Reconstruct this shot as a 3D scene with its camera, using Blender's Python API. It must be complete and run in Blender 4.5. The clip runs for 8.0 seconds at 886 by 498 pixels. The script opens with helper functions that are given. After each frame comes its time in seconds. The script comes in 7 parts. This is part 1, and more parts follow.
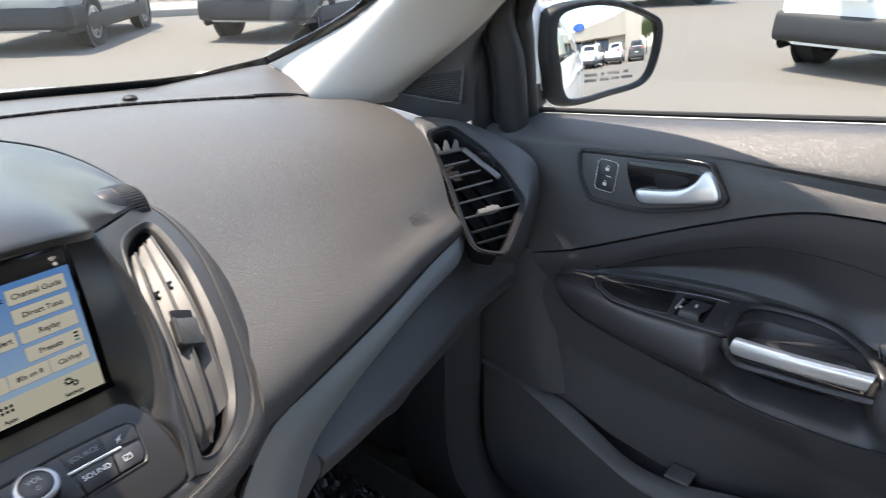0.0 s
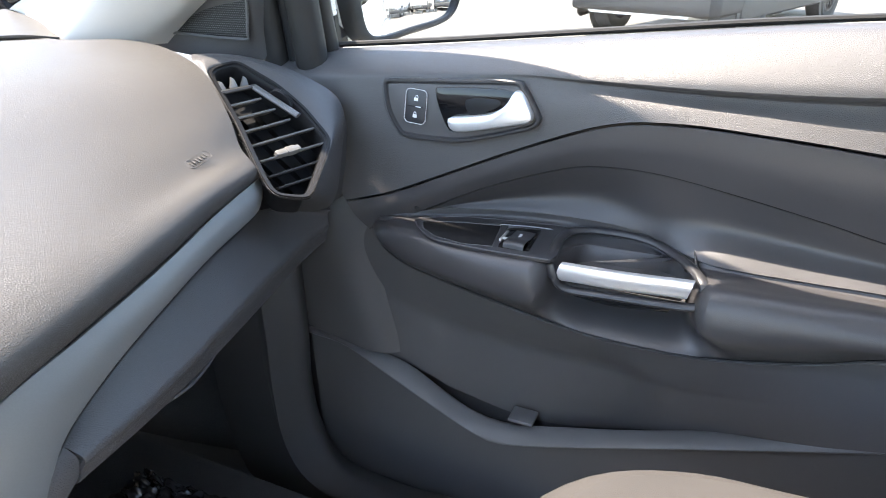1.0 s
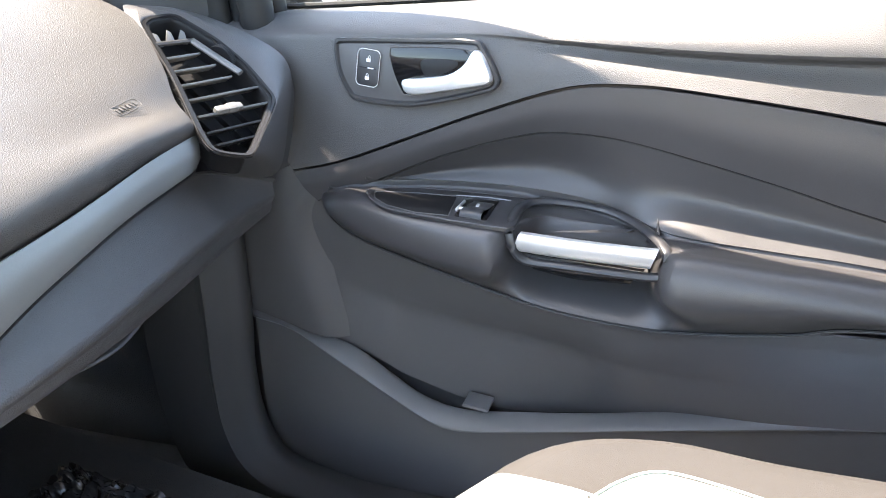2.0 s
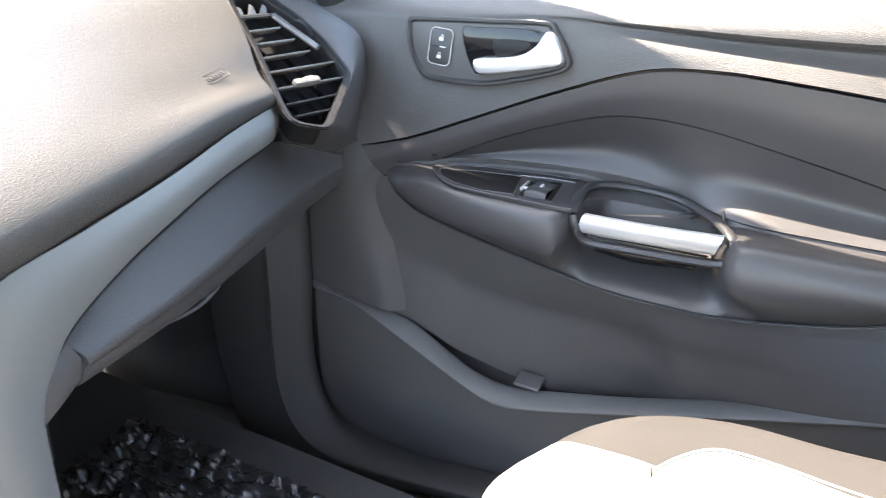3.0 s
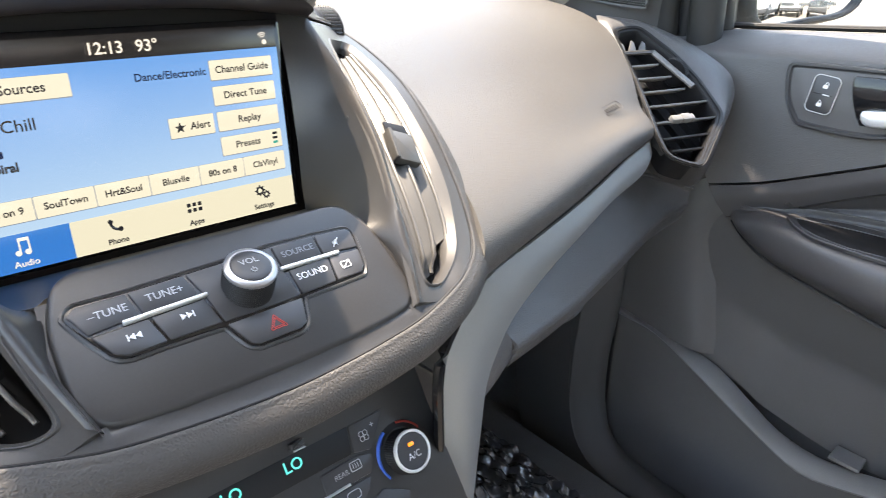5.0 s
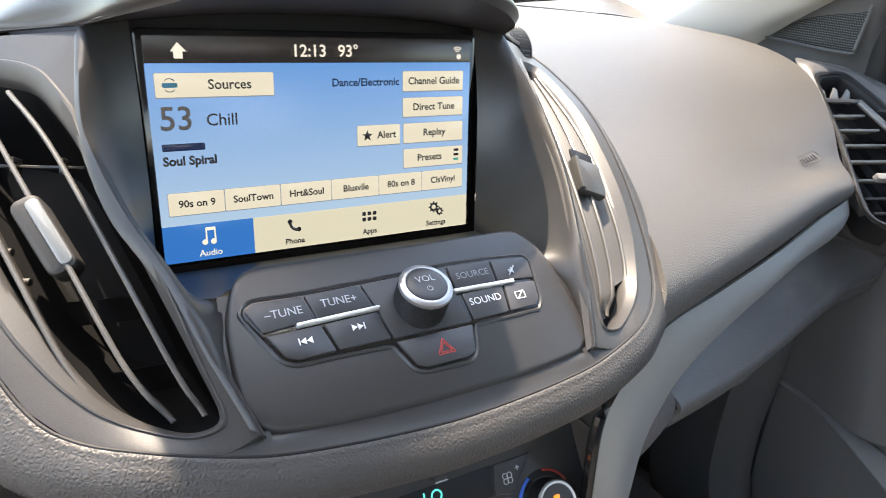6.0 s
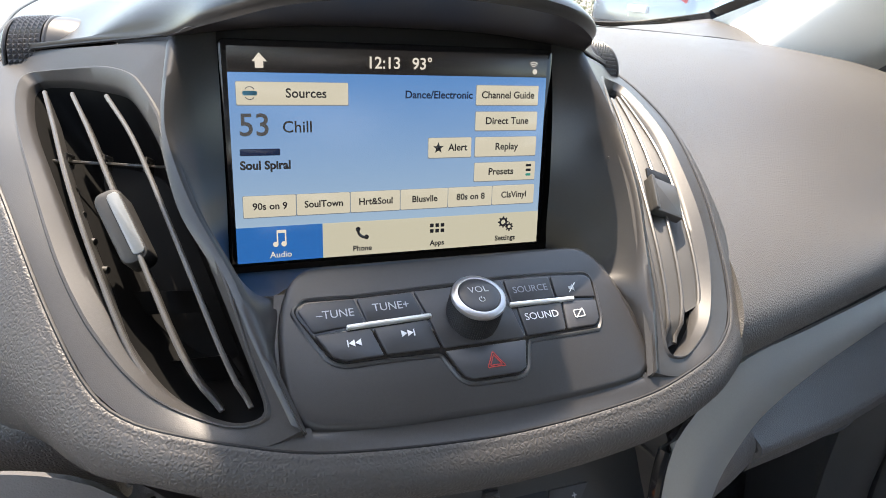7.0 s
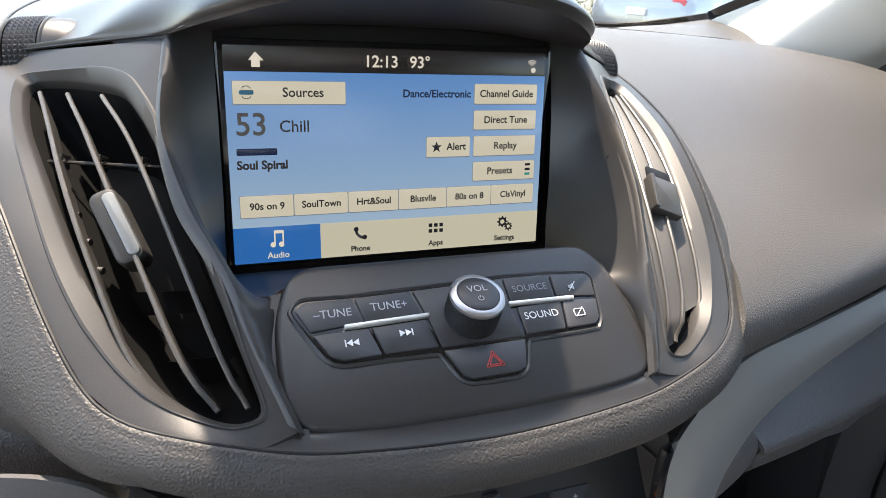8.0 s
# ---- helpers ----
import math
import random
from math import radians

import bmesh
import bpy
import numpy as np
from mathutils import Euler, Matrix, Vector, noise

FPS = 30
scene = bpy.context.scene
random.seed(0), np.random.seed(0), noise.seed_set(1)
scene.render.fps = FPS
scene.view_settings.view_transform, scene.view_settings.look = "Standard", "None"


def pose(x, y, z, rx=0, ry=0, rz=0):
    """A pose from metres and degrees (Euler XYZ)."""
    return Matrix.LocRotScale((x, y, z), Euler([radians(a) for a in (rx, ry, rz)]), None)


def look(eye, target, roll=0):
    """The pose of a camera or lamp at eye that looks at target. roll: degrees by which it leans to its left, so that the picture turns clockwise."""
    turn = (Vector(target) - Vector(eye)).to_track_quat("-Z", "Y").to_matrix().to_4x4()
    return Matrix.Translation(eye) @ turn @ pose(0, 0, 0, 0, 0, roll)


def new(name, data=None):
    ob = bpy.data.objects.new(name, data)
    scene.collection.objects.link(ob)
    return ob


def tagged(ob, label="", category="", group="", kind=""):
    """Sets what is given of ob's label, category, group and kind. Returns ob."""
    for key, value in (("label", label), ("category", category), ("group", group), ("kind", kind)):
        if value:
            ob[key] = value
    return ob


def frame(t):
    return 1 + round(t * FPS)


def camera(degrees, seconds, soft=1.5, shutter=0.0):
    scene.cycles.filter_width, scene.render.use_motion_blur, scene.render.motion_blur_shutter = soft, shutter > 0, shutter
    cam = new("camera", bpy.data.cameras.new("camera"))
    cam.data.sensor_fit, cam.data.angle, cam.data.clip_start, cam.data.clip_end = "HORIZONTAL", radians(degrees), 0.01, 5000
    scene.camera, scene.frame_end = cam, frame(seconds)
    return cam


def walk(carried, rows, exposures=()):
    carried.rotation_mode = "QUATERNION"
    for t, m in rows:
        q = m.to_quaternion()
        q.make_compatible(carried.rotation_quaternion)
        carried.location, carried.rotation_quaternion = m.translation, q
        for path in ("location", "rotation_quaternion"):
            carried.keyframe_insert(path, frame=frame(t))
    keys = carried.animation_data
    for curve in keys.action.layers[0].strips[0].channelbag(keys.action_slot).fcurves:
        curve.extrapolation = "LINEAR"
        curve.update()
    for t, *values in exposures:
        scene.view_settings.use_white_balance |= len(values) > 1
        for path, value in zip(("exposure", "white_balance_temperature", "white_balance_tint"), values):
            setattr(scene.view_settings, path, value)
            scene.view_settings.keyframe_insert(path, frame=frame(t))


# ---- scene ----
cam = camera(66.0, 8.0, soft=0.9, shutter=0.2)
PATH = [
    (0, (-0.0823, -0.4692, 1.3141), (1.3293, 0.6955, 0.5074), -0.80),
    (0.5, (-0.0337, -0.4618, 1.2741), (1.5263, 0.4530, 0.4199), -1.33),
    (1, (-0.0097, -0.4627, 1.2316), (1.6295, 0.2977, 0.3743), -0.55),
    (1.5, (0.0096, -0.4600, 1.1899), (1.7059, 0.1982, 0.3597), 0.96),
    (1.7, (0.0127, -0.4566, 1.1809), (1.7147, 0.1764, 0.3428), 1.72),
    (2.8, (-0.0082, -0.4420, 1.1594), (1.6844, 0.2409, 0.3416), 1.88),
    (3, (-0.0182, -0.4367, 1.1673), (1.6205, 0.3025, 0.2909), 2.67),
    (3.5, (-0.0489, -0.4204, 1.1811), (1.5151, 0.4602, 0.2988), 2.63),
    (4, (-0.0827, -0.3955, 1.1828), (1.3908, 0.6461, 0.3202), 2.73),
    (4.5, (-0.1089, -0.3780, 1.1845), (1.2683, 0.7916, 0.3269), 3.48),
    (4.8, (-0.1180, -0.3607, 1.1825), (1.1921, 0.8836, 0.3252), 3.59),
    (5, (-0.1236, -0.3540, 1.1811), (1.1320, 0.9498, 0.3304), 2.91),
    (5.2, (-0.1272, -0.3440, 1.1782), (1.0660, 1.0147, 0.3236), 3.00),
    (6.3, (-0.1285, -0.3237, 1.1707), (0.7308, 1.3032, 0.3865), 5.33),
    (6.5, (-0.1214, -0.3299, 1.1712), (0.6669, 1.3338, 0.3898), 5.12),
    (7, (-0.1118, -0.3327, 1.1663), (0.5960, 1.3778, 0.4092), 4.47),
    (7.5, (-0.1091, -0.3322, 1.1627), (0.5872, 1.3868, 0.4143), 4.35),
    (8, (-0.1104, -0.3315, 1.1636), (0.5980, 1.3827, 0.4157), 4.18),
]
EXPOSURES = [(0.0, 2.1, 7300, 14), (0.5, 2.6, 7300, 14), (1.0, 3.15, 7300, 14), (1.5, 3.5, 7400, 14), (3.0, 3.7, 7800, 14), (4.0, 3.45, 8100, 14), (5.0, 3.4, 8100, 14), (6.5, 2.95, 7900, 14), (7.2, 2.7, 7800, 14), (8.0, 2.6, 7800, 14)]
walk(cam, [(t, look(eye, target, roll)) for t, eye, target, roll in PATH], EXPOSURES)

# world and sun
SUN = Vector((-0.07, 0.40, 1.0)).normalized()
world = bpy.data.worlds.new("world")
scene.world = world
world.use_nodes = True
wn = world.node_tree.nodes
sky = wn.new("ShaderNodeTexSky")
sky.sky_type, sky.sun_disc = "NISHITA", False
sky.sun_elevation = math.asin(SUN.z)
sky.sun_rotation = math.atan2(SUN.x, SUN.y)
wn["Background"].inputs["Strength"].default_value = 0.15
world.node_tree.links.new(sky.outputs["Color"], wn["Background"].inputs["Color"])
sun = new("sun", bpy.data.lights.new("sun", "SUN"))
sun.data.energy, sun.data.angle, sun.data.color = 2.0, radians(0.53), (1.0, 0.95, 0.88)
sun.matrix_world = look((0, 0, 30), Vector((0, 0, 30)) - SUN)


# ---- materials ----
def surface(name, colour, rough=0.5, metal=0.0, grain=0.0, bump=0.3, vary=0.12, blotch=6.0, coat=0.0, fine=900.0, spec=0.5):
    """Noise in the colour and roughness at two scales; grain: size in metres of the pebbled relief."""
    m = bpy.data.materials.new(name)
    m.use_nodes = True
    n, l = m.node_tree.nodes, m.node_tree.links
    b = n["Principled BSDF"]
    b.inputs["Metallic"].default_value = metal
    b.inputs["Coat Weight"].default_value = coat
    b.inputs["Specular IOR Level"].default_value = spec
    co = n.new("ShaderNodeTexCoord")
    big, small = n.new("ShaderNodeTexNoise"), n.new("ShaderNodeTexNoise")
    big.inputs["Scale"].default_value, small.inputs["Scale"].default_value = blotch, fine
    big.inputs["Detail"].default_value = 4
    for t in (big, small):
        l.new(co.outputs["Object"], t.inputs["Vector"])
    add = n.new("ShaderNodeMath")
    add.operation = "ADD"
    l.new(big.outputs["Fac"], add.inputs[0])
    l.new(small.outputs["Fac"], add.inputs[1])
    ramp = n.new("ShaderNodeMapRange")
    ramp.inputs["From Min"].default_value, ramp.inputs["From Max"].default_value = 0.6, 1.4
    ramp.inputs["To Min"].default_value, ramp.inputs["To Max"].default_value = 1 - vary, 1 + vary
    l.new(add.outputs[0], ramp.inputs["Value"])
    mul = n.new("ShaderNodeVectorMath")
    mul.operation = "SCALE"
    mul.inputs[0].default_value = colour
    l.new(ramp.outputs[0], mul.inputs["Scale"])
    l.new(mul.outputs[0], b.inputs["Base Color"])
    rr = n.new("ShaderNodeMapRange")
    rr.inputs["To Min"].default_value, rr.inputs["To Max"].default_value = max(rough - 0.07, 0.02), rough + 0.07
    l.new(big.outputs["Fac"], rr.inputs["Value"])
    l.new(rr.outputs[0], b.inputs["Roughness"])
    if grain:
        v = n.new("ShaderNodeTexVoronoi")
        v.feature = "DISTANCE_TO_EDGE"
        v.inputs["Scale"].default_value = 1 / grain
        warp = n.new("ShaderNodeTexNoise")
        warp.inputs["Scale"].default_value = 0.5 / grain
        l.new(co.outputs["Object"], warp.inputs["Vector"])
        mixv = n.new("ShaderNodeVectorMath")
        mixv.operation = "MULTIPLY_ADD"
        mixv.inputs[1].default_value = (grain * 0.5,) * 3
        l.new(warp.outputs["Color"], mixv.inputs[0])
        l.new(co.outputs["Object"], mixv.inputs[2])
        l.new(mixv.outputs[0], v.inputs["Vector"])
        cell = n.new("ShaderNodeMapRange")
        cell.interpolation_type = "SMOOTHSTEP"
        cell.inputs["From Max"].default_value = 0.42
        l.new(v.outputs["Distance"], cell.inputs["Value"])
        bp = n.new("ShaderNodeBump")
        bp.inputs["Strength"].default_value, bp.inputs["Distance"].default_value = bump, grain * 0.26
        l.new(cell.outputs[0], bp.inputs["Height"])
        l.new(bp.outputs[0], b.inputs["Normal"])
    return m


def glow(name, colour, strength):
    m = bpy.data.materials.new(name)
    m.use_nodes = True
    b = m.node_tree.nodes["Principled BSDF"]
    b.inputs["Base Color"].default_value = (0.01, 0.01, 0.01, 1)
    b.inputs["Roughness"].default_value = 0.25
    b.inputs["Emission Color"].default_value = (*colour, 1)
    b.inputs["Emission Strength"].default_value = strength
    return m


def clear_glass(name, gloss=0.06, tint=(0.93, 0.96, 0.94)):
    m = bpy.data.materials.new(name)
    m.use_nodes = True
    n, l = m.node_tree.nodes, m.node_tree.links
    n.remove(n["Principled BSDF"])
    t, g, x = n.new("ShaderNodeBsdfTransparent"), n.new("ShaderNodeBsdfGlossy"), n.new("ShaderNodeMixShader")
    t.inputs["Color"].default_value = (*tint, 1)
    g.inputs["Roughness"].default_value = 0.02
    x.inputs[0].default_value = gloss
    l.new(t.outputs[0], x.inputs[1])
    l.new(g.outputs[0], x.inputs[2])
    l.new(x.outputs[0], n["Material Output"].inputs["Surface"])
    return m


PAD = surface("soft_pad", (0.070, 0.065, 0.060), 0.46, grain=0.0017, bump=0.6, vary=0.12, spec=0.5)
DOOR = surface("door_vinyl", (0.076, 0.074, 0.075), 0.42, grain=0.0018, bump=0.46, vary=0.12)
DOOR_SMOOTH = surface("door_padding", (0.060, 0.058, 0.060), 0.38, grain=0.0012, bump=0.22, vary=0.12)
HARD = surface("hard_plastic", (0.082, 0.080, 0.081), 0.52, grain=0.0012, bump=0.2, vary=0.1)
FASCIA = surface("satin_fascia", (0.028, 0.027, 0.027), 0.36, grain=0.0006, bump=0.10, vary=0.12)
SURROUND = surface("vent_surround_plastic", (0.040, 0.038, 0.037), 0.45, grain=0.0006, bump=0.12, vary=0.12, spec=0.4)
RIM = surface("rim_leather", (0.044, 0.041, 0.039), 0.52, grain=0.0018, bump=0.45, vary=0.10)
SILVER = surface("satin_silver", (0.235, 0.245, 0.243), 0.42, metal=0.2, grain=0.0005, bump=0.06, vary=0.06)
CHROME = surface("brushed_chrome", (0.78, 0.78, 0.78), 0.36, metal=0.75, vary=0.06)
BLACK = surface("black_plastic", (0.010, 0.010, 0.011), 0.5, vary=0.1, spec=0.3)
GLOSS = surface("gloss_black", (0.008, 0.008, 0.009), 0.08, vary=0.05)
VANE = surface("vent_vane", (0.048, 0.046, 0.043), 0.46, vary=0.06)
VANE_SATIN = surface("satin_vent_vane", (0.034, 0.032, 0.029), 0.55, vary=0.08)
# lighter than VANE: the sun's glint on the edges is put into the colour
VANE_EDGE = surface("vane_edge_glint", (0.066, 0.063, 0.060), 0.30, metal=0.0, vary=0.08)
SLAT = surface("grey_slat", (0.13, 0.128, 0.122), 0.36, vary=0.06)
DUCT = surface("duct_black", (0.004, 0.004, 0.004), 0.7, vary=0.1, spec=0.15)
BUTTON = surface("button_plastic", (0.036, 0.036, 0.039), 0.36, vary=0.08)
RUBBER = surface("rubber_seal", (0.012, 0.012, 0.012), 0.6, vary=0.15)
PILLAR = surface("pillar_trim", (0.55, 0.53, 0.49), 0.7, grain=0.0012, bump=0.15, vary=0.05)
HEAD = surface("headliner_cloth", (0.55, 0.53, 0.50), 0.9, vary=0.06)
CARPET = surface("carpet", (0.10, 0.10, 0.10), 0.95, grain=0.003, bump=0.8, vary=0.3, fine=500)
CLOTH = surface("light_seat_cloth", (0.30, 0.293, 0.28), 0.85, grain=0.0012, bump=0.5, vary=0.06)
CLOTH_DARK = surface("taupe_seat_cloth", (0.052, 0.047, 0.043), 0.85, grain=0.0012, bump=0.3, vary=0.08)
THREAD = surface("stitching", (0.30, 0.43, 0.40), 0.7)
KNOB_METAL = surface("brushed_knob_metal", (0.42, 0.42, 0.43), 0.30, metal=0.85, vary=0.05)
BRIGHT = surface("bright_satin_metal", (0.80, 0.80, 0.79), 0.30, metal=0.55, vary=0.03)
PALE_MARK = surface("pale_marking", (0.42, 0.43, 0.44), 0.5)
WHITE_MARK = surface("white_marking", (0.75, 0.75, 0.75), 0.5)
GREY_MARK = surface("grey_marking", (0.25, 0.26, 0.28), 0.5)
RED_MARK = surface("red_marking", (0.55, 0.06, 0.05), 0.5)
BLUE_MARK = surface("blue_marking", (0.03, 0.13, 0.55), 0.5)
LOWER_TRIM = surface("lower_trim_plastic", (0.132, 0.130, 0.131), 0.48, grain=0.0014, bump=0.3, vary=0.12)
GLASS = clear_glass("window_glass")
MIRROR = surface("mirror_silver", (0.92, 0.92, 0.93), 0.01, metal=1.0, vary=0.0)
MIRROR.node_tree.nodes["Principled BSDF"].inputs["Roughness"].default_value = 0.0
for link in list(MIRROR.node_tree.nodes["Principled BSDF"].inputs["Roughness"].links):
    MIRROR.node_tree.links.remove(link)
BODY_WHITE = surface("white_car_paint", (0.78, 0.78, 0.77), 0.25, coat=0.8, vary=0.02)


# ---- mesh helpers ----
def crom(pts, n, closed=False):
    """n points, evenly spaced, on a smooth curve through pts."""
    p = [Vector(q) for q in pts]
    if closed:
        p = [p[-1]] + p + [p[0], p[1]]
    else:
        p = [p[0] * 2 - p[1]] + p + [p[-1] * 2 - p[-2]]
    fine = []
    for i in range(1, len(p) - 2):
        a, b, c, d = p[i - 1], p[i], p[i + 1], p[i + 2]
        for k in range(24):
            s = k / 24
            fine.append(0.5 * (2 * b + (c - a) * s + (2 * a - 5 * b + 4 * c - d) * s * s + (3 * b - a - 3 * c + d) * s ** 3))
    fine.append(p[-2].copy())
    run = [0.0]
    for a, b in zip(fine, fine[1:]):
        run.append(run[-1] + (b - a).length)
    out, j = [], 0
    for i in range(n):
        want = run[-1] * i / (n if closed else n - 1)
        while j < len(fine) - 2 and run[j + 1] < want:
            j += 1
        step = run[j + 1] - run[j]
        out.append(fine[j].lerp(fine[j + 1], min(max((want - run[j]) / step if step else 0, 0), 1)))
    return out


def ribbon(rows, nu=40, nv=5, closed=False, thick=0.0, smooth=True, bm=None):
    """A surface through the curves in rows; nv strips between two rows."""
    bm = bm or bmesh.new()
    lines = [crom(r, nu, closed) for r in rows]
    grid = []
    for i in range(nu):
        col = [l[i] for l in lines]
        if smooth and len(col) > 2:
            pts = []
            ext = [col[0] * 2 - col[1]] + col + [col[-1] * 2 - col[-2]]
            for k in range(1, len(ext) - 2):
                a, b, c, d = ext[k - 1], ext[k], ext[k + 1], ext[k + 2]
                for q in range(nv):
                    s = q / nv
                    pts.append(0.5 * (2 * b + (c - a) * s + (2 * a - 5 * b + 4 * c - d) * s * s + (3 * b - a - 3 * c + d) * s ** 3))
            pts.append(col[-1])
        else:
            pts = [a.lerp(b, q / nv) for a, b in zip(col, col[1:]) for q in range(nv)] + [col[-1]]
        grid.append([bm.verts.new(p) for p in pts])
    for i in range(nu if closed else nu - 1):
        a, b = grid[i], grid[(i + 1) % nu]
        for j in range(len(a) - 1):
            bm.faces.new((a[j], b[j], b[j + 1], a[j + 1]))
    if thick:
        bmesh.ops.recalc_face_normals(bm, faces=bm.faces)
        bmesh.ops.solidify(bm, geom=bm.faces[:], thickness=thick)
    return bm


def offset(pts, d):
    """A closed outline in the plane, moved inwards by d."""
    out, n = [], len(pts)
    area = sum(pts[i - 1][0] * pts[i][1] - pts[i][0] * pts[i - 1][1] for i in range(n))
    sign = 1 if area > 0 else -1
    for i in range(n):
        a, b, c = Vector(pts[i - 1][:2]), Vector(pts[i][:2]), Vector(pts[(i + 1) % n][:2])
        u, v = (b - a), (c - b)
        u = u.normalized() if u.length else v.normalized()
        v = v.normalized() if v.length else u
        m = Vector((-u.y - v.y, u.x + v.x)) * sign
        m = m.normalized() if m.length > 1e-9 else Vector((-u.y, u.x)) * sign
        k = max(0.5, m.dot(Vector((-u.y, u.x)) * sign))
        out.append(tuple(b + m * (d / k)))
    return out


def plate(outline, h, bevel, m=Matrix(), bm=None, dish=0.0):
    """An extruded outline with a rounded upper edge, from z = 0 to h of the pose m."""
    bm = bm or bmesh.new()
    rings = [(0, 0), (0, h - bevel), (bevel * 0.3, h - bevel * 0.3), (bevel, h)]
    if dish:
        rings.append((bevel * 3, h - dish))
    made = []
    for d, z in rings:
        ring = offset(outline, d) if d else outline
        made.append([bm.verts.new(m @ Vector((p[0], p[1], z))) for p in ring])
    n = len(outline)
    for a, b in zip(made, made[1:]):
        for i in range(n):
            bm.faces.new((a[i], a[(i + 1) % n], b[(i + 1) % n], b[i]))
    bm.faces.new(made[-1])
    bm.faces.new(made[0][::-1])
    bmesh.ops.recalc_face_normals(bm, faces=bm.faces)
    return bm


def soft(pts, r=0.0008):
    """The outline with its corners cut round."""
    out = []
    for i in range(len(pts)):
        a, b, c = Vector(pts[i - 1]), Vector(pts[i]), Vector(pts[(i + 1) % len(pts)])
        p, q = b + (a - b).normalized() * min(r, (a - b).length * 0.4), b + (c - b).normalized() * min(r, (c - b).length * 0.4)
        out += [tuple(p), tuple(p.lerp(q, 0.5).lerp(b, 0.45)), tuple(q)]
    return out


def rrect(w, h, r, x=0.0, y=0.0, n=4):
    out = []
    for cx, cy, a0 in ((w / 2 - r, h / 2 - r, 0), (r - w / 2, h / 2 - r, 90), (r - w / 2, r - h / 2, 180), (w / 2 - r, r - h / 2, 270)):
        for k in range(n + 1):
            a = radians(a0 + 90 * k / n)
            out.append((x + cx + r * math.cos(a), y + cy + r * math.sin(a)))
    return out


def lathe(profile, n=32, m=Matrix(), bm=None):
    """A turned body: (radius, height) pairs about the z axis of m."""
    bm = bm or bmesh.new()
    rings = []
    for r, z in profile:
        if r < 1e-6:
            rings.append([bm.verts.new(m @ Vector((0, 0, z)))])
        else:
            rings.append([bm.verts.new(m @ Vector((r * math.cos(2 * math.pi * i / n), r * math.sin(2 * math.pi * i / n), z))) for i in range(n)])
    for a, b in zip(rings, rings[1:]):
        for i in range(n):
            j = (i + 1) % n
            if len(a) == 1 and len(b) > 1:
                bm.faces.new((a[0], b[i], b[j]))
            elif len(b) == 1 and len(a) > 1:
                bm.faces.new((a[i], a[j], b[0]))
            elif len(a) > 1:
                bm.faces.new((a[i], a[j], b[j], b[i]))
    bmesh.ops.recalc_face_normals(bm, faces=bm.faces)
    return bm


def tube(pts, r, n=10, segs=30, flat=1.0, closed=False, bm=None):
    bm = bm or bmesh.new()
    line = crom(pts, segs, closed)
    rings = []
    for i, p in enumerate(line):
        d = (line[(i + 1) % segs] - line[i - 1]) if closed or 0 < i < segs - 1 else (line[min(i + 1, segs - 1)] - line[max(i - 1, 0)])
        d.normalize()
        a = d.cross(Vector((0, 0, 1)) if abs(d.z) < 0.9 else Vector((1, 0, 0))).normalized()
        b = d.cross(a)
        rings.append([bm.verts.new(p + a * (r * math.cos(2 * math.pi * k / n)) + b * (r * flat * math.sin(2 * math.pi * k / n))) for k in range(n)])
    for i in range(segs if closed else segs - 1):
        a, b = rings[i], rings[(i + 1) % segs]
        for k in range(n):
            bm.faces.new((a[k], a[(k + 1) % n], b[(k + 1) % n], b[k]))
    if not closed:
        bm.faces.new(rings[0])
        bm.faces.new(rings[-1][::-1])
    bmesh.ops.recalc_face_normals(bm, faces=bm.faces)
    return bm


def box(lo, hi, bevel=0.0, bm=None):
    w, d, h = (hi[i] - lo[i] for i in range(3))
    m = Matrix.Translation(((lo[0] + hi[0]) / 2, (lo[1] + hi[1]) / 2, lo[2]))
    return plate(rrect(w, d, max(bevel, 0.0005), n=2), h, max(bevel, 0.0005), m, bm)


def part(name, bm, material, parent=None, label="", sharp=38):
    me = bpy.data.meshes.new(name)
    bm.to_mesh(me)
    bm.free()
    me.materials.append(material)
    me.shade_smooth()
    me.set_sharp_from_angle(angle=radians(sharp))
    ob = new(name, me)
    if parent:
        ob.parent = parent
        ob.matrix_parent_inverse = parent.matrix_world.inverted()
    if label:
        tagged(ob, label)
    return ob


def thing(name, at, label, category, group="", kind=""):
    """An Empty at the base of a thing; its parts are built in world places."""
    ob = new(name)
    ob.empty_display_size = 0.05
    ob.location = at
    bpy.context.view_layer.update()
    return tagged(ob, label, category, group, kind)


def text_bm(string, size, m, bold=0.0, align="CENTER"):
    """Flat letters with the built-in font, as a mesh."""
    cu = bpy.data.curves.new("letters", "FONT")
    cu.body, cu.size, cu.align_x, cu.align_y, cu.offset = string, size, align, "CENTER", bold
    cu.resolution_u = 3
    ob = bpy.data.objects.new("letters", cu)
    scene.collection.objects.link(ob)
    me = bpy.data.meshes.new_from_object(ob.evaluated_get(bpy.context.evaluated_depsgraph_get()))
    bm = bmesh.new()
    bm.from_mesh(me)
    bm.transform(m)
    bpy.data.objects.remove(ob)
    bpy.data.curves.remove(cu)
    bpy.data.meshes.remove(me)
    return bm


def frame_of(origin, x_axis, normal):
    """A pose with its z along normal and x near x_axis."""
    z = Vector(normal).normalized()
    x = Vector(x_axis)
    x = (x - z * x.dot(z)).normalized()
    y = z.cross(x)
    m = Matrix((x, y, z)).transposed().to_4x4()
    m.translation = Vector(origin)
    return m


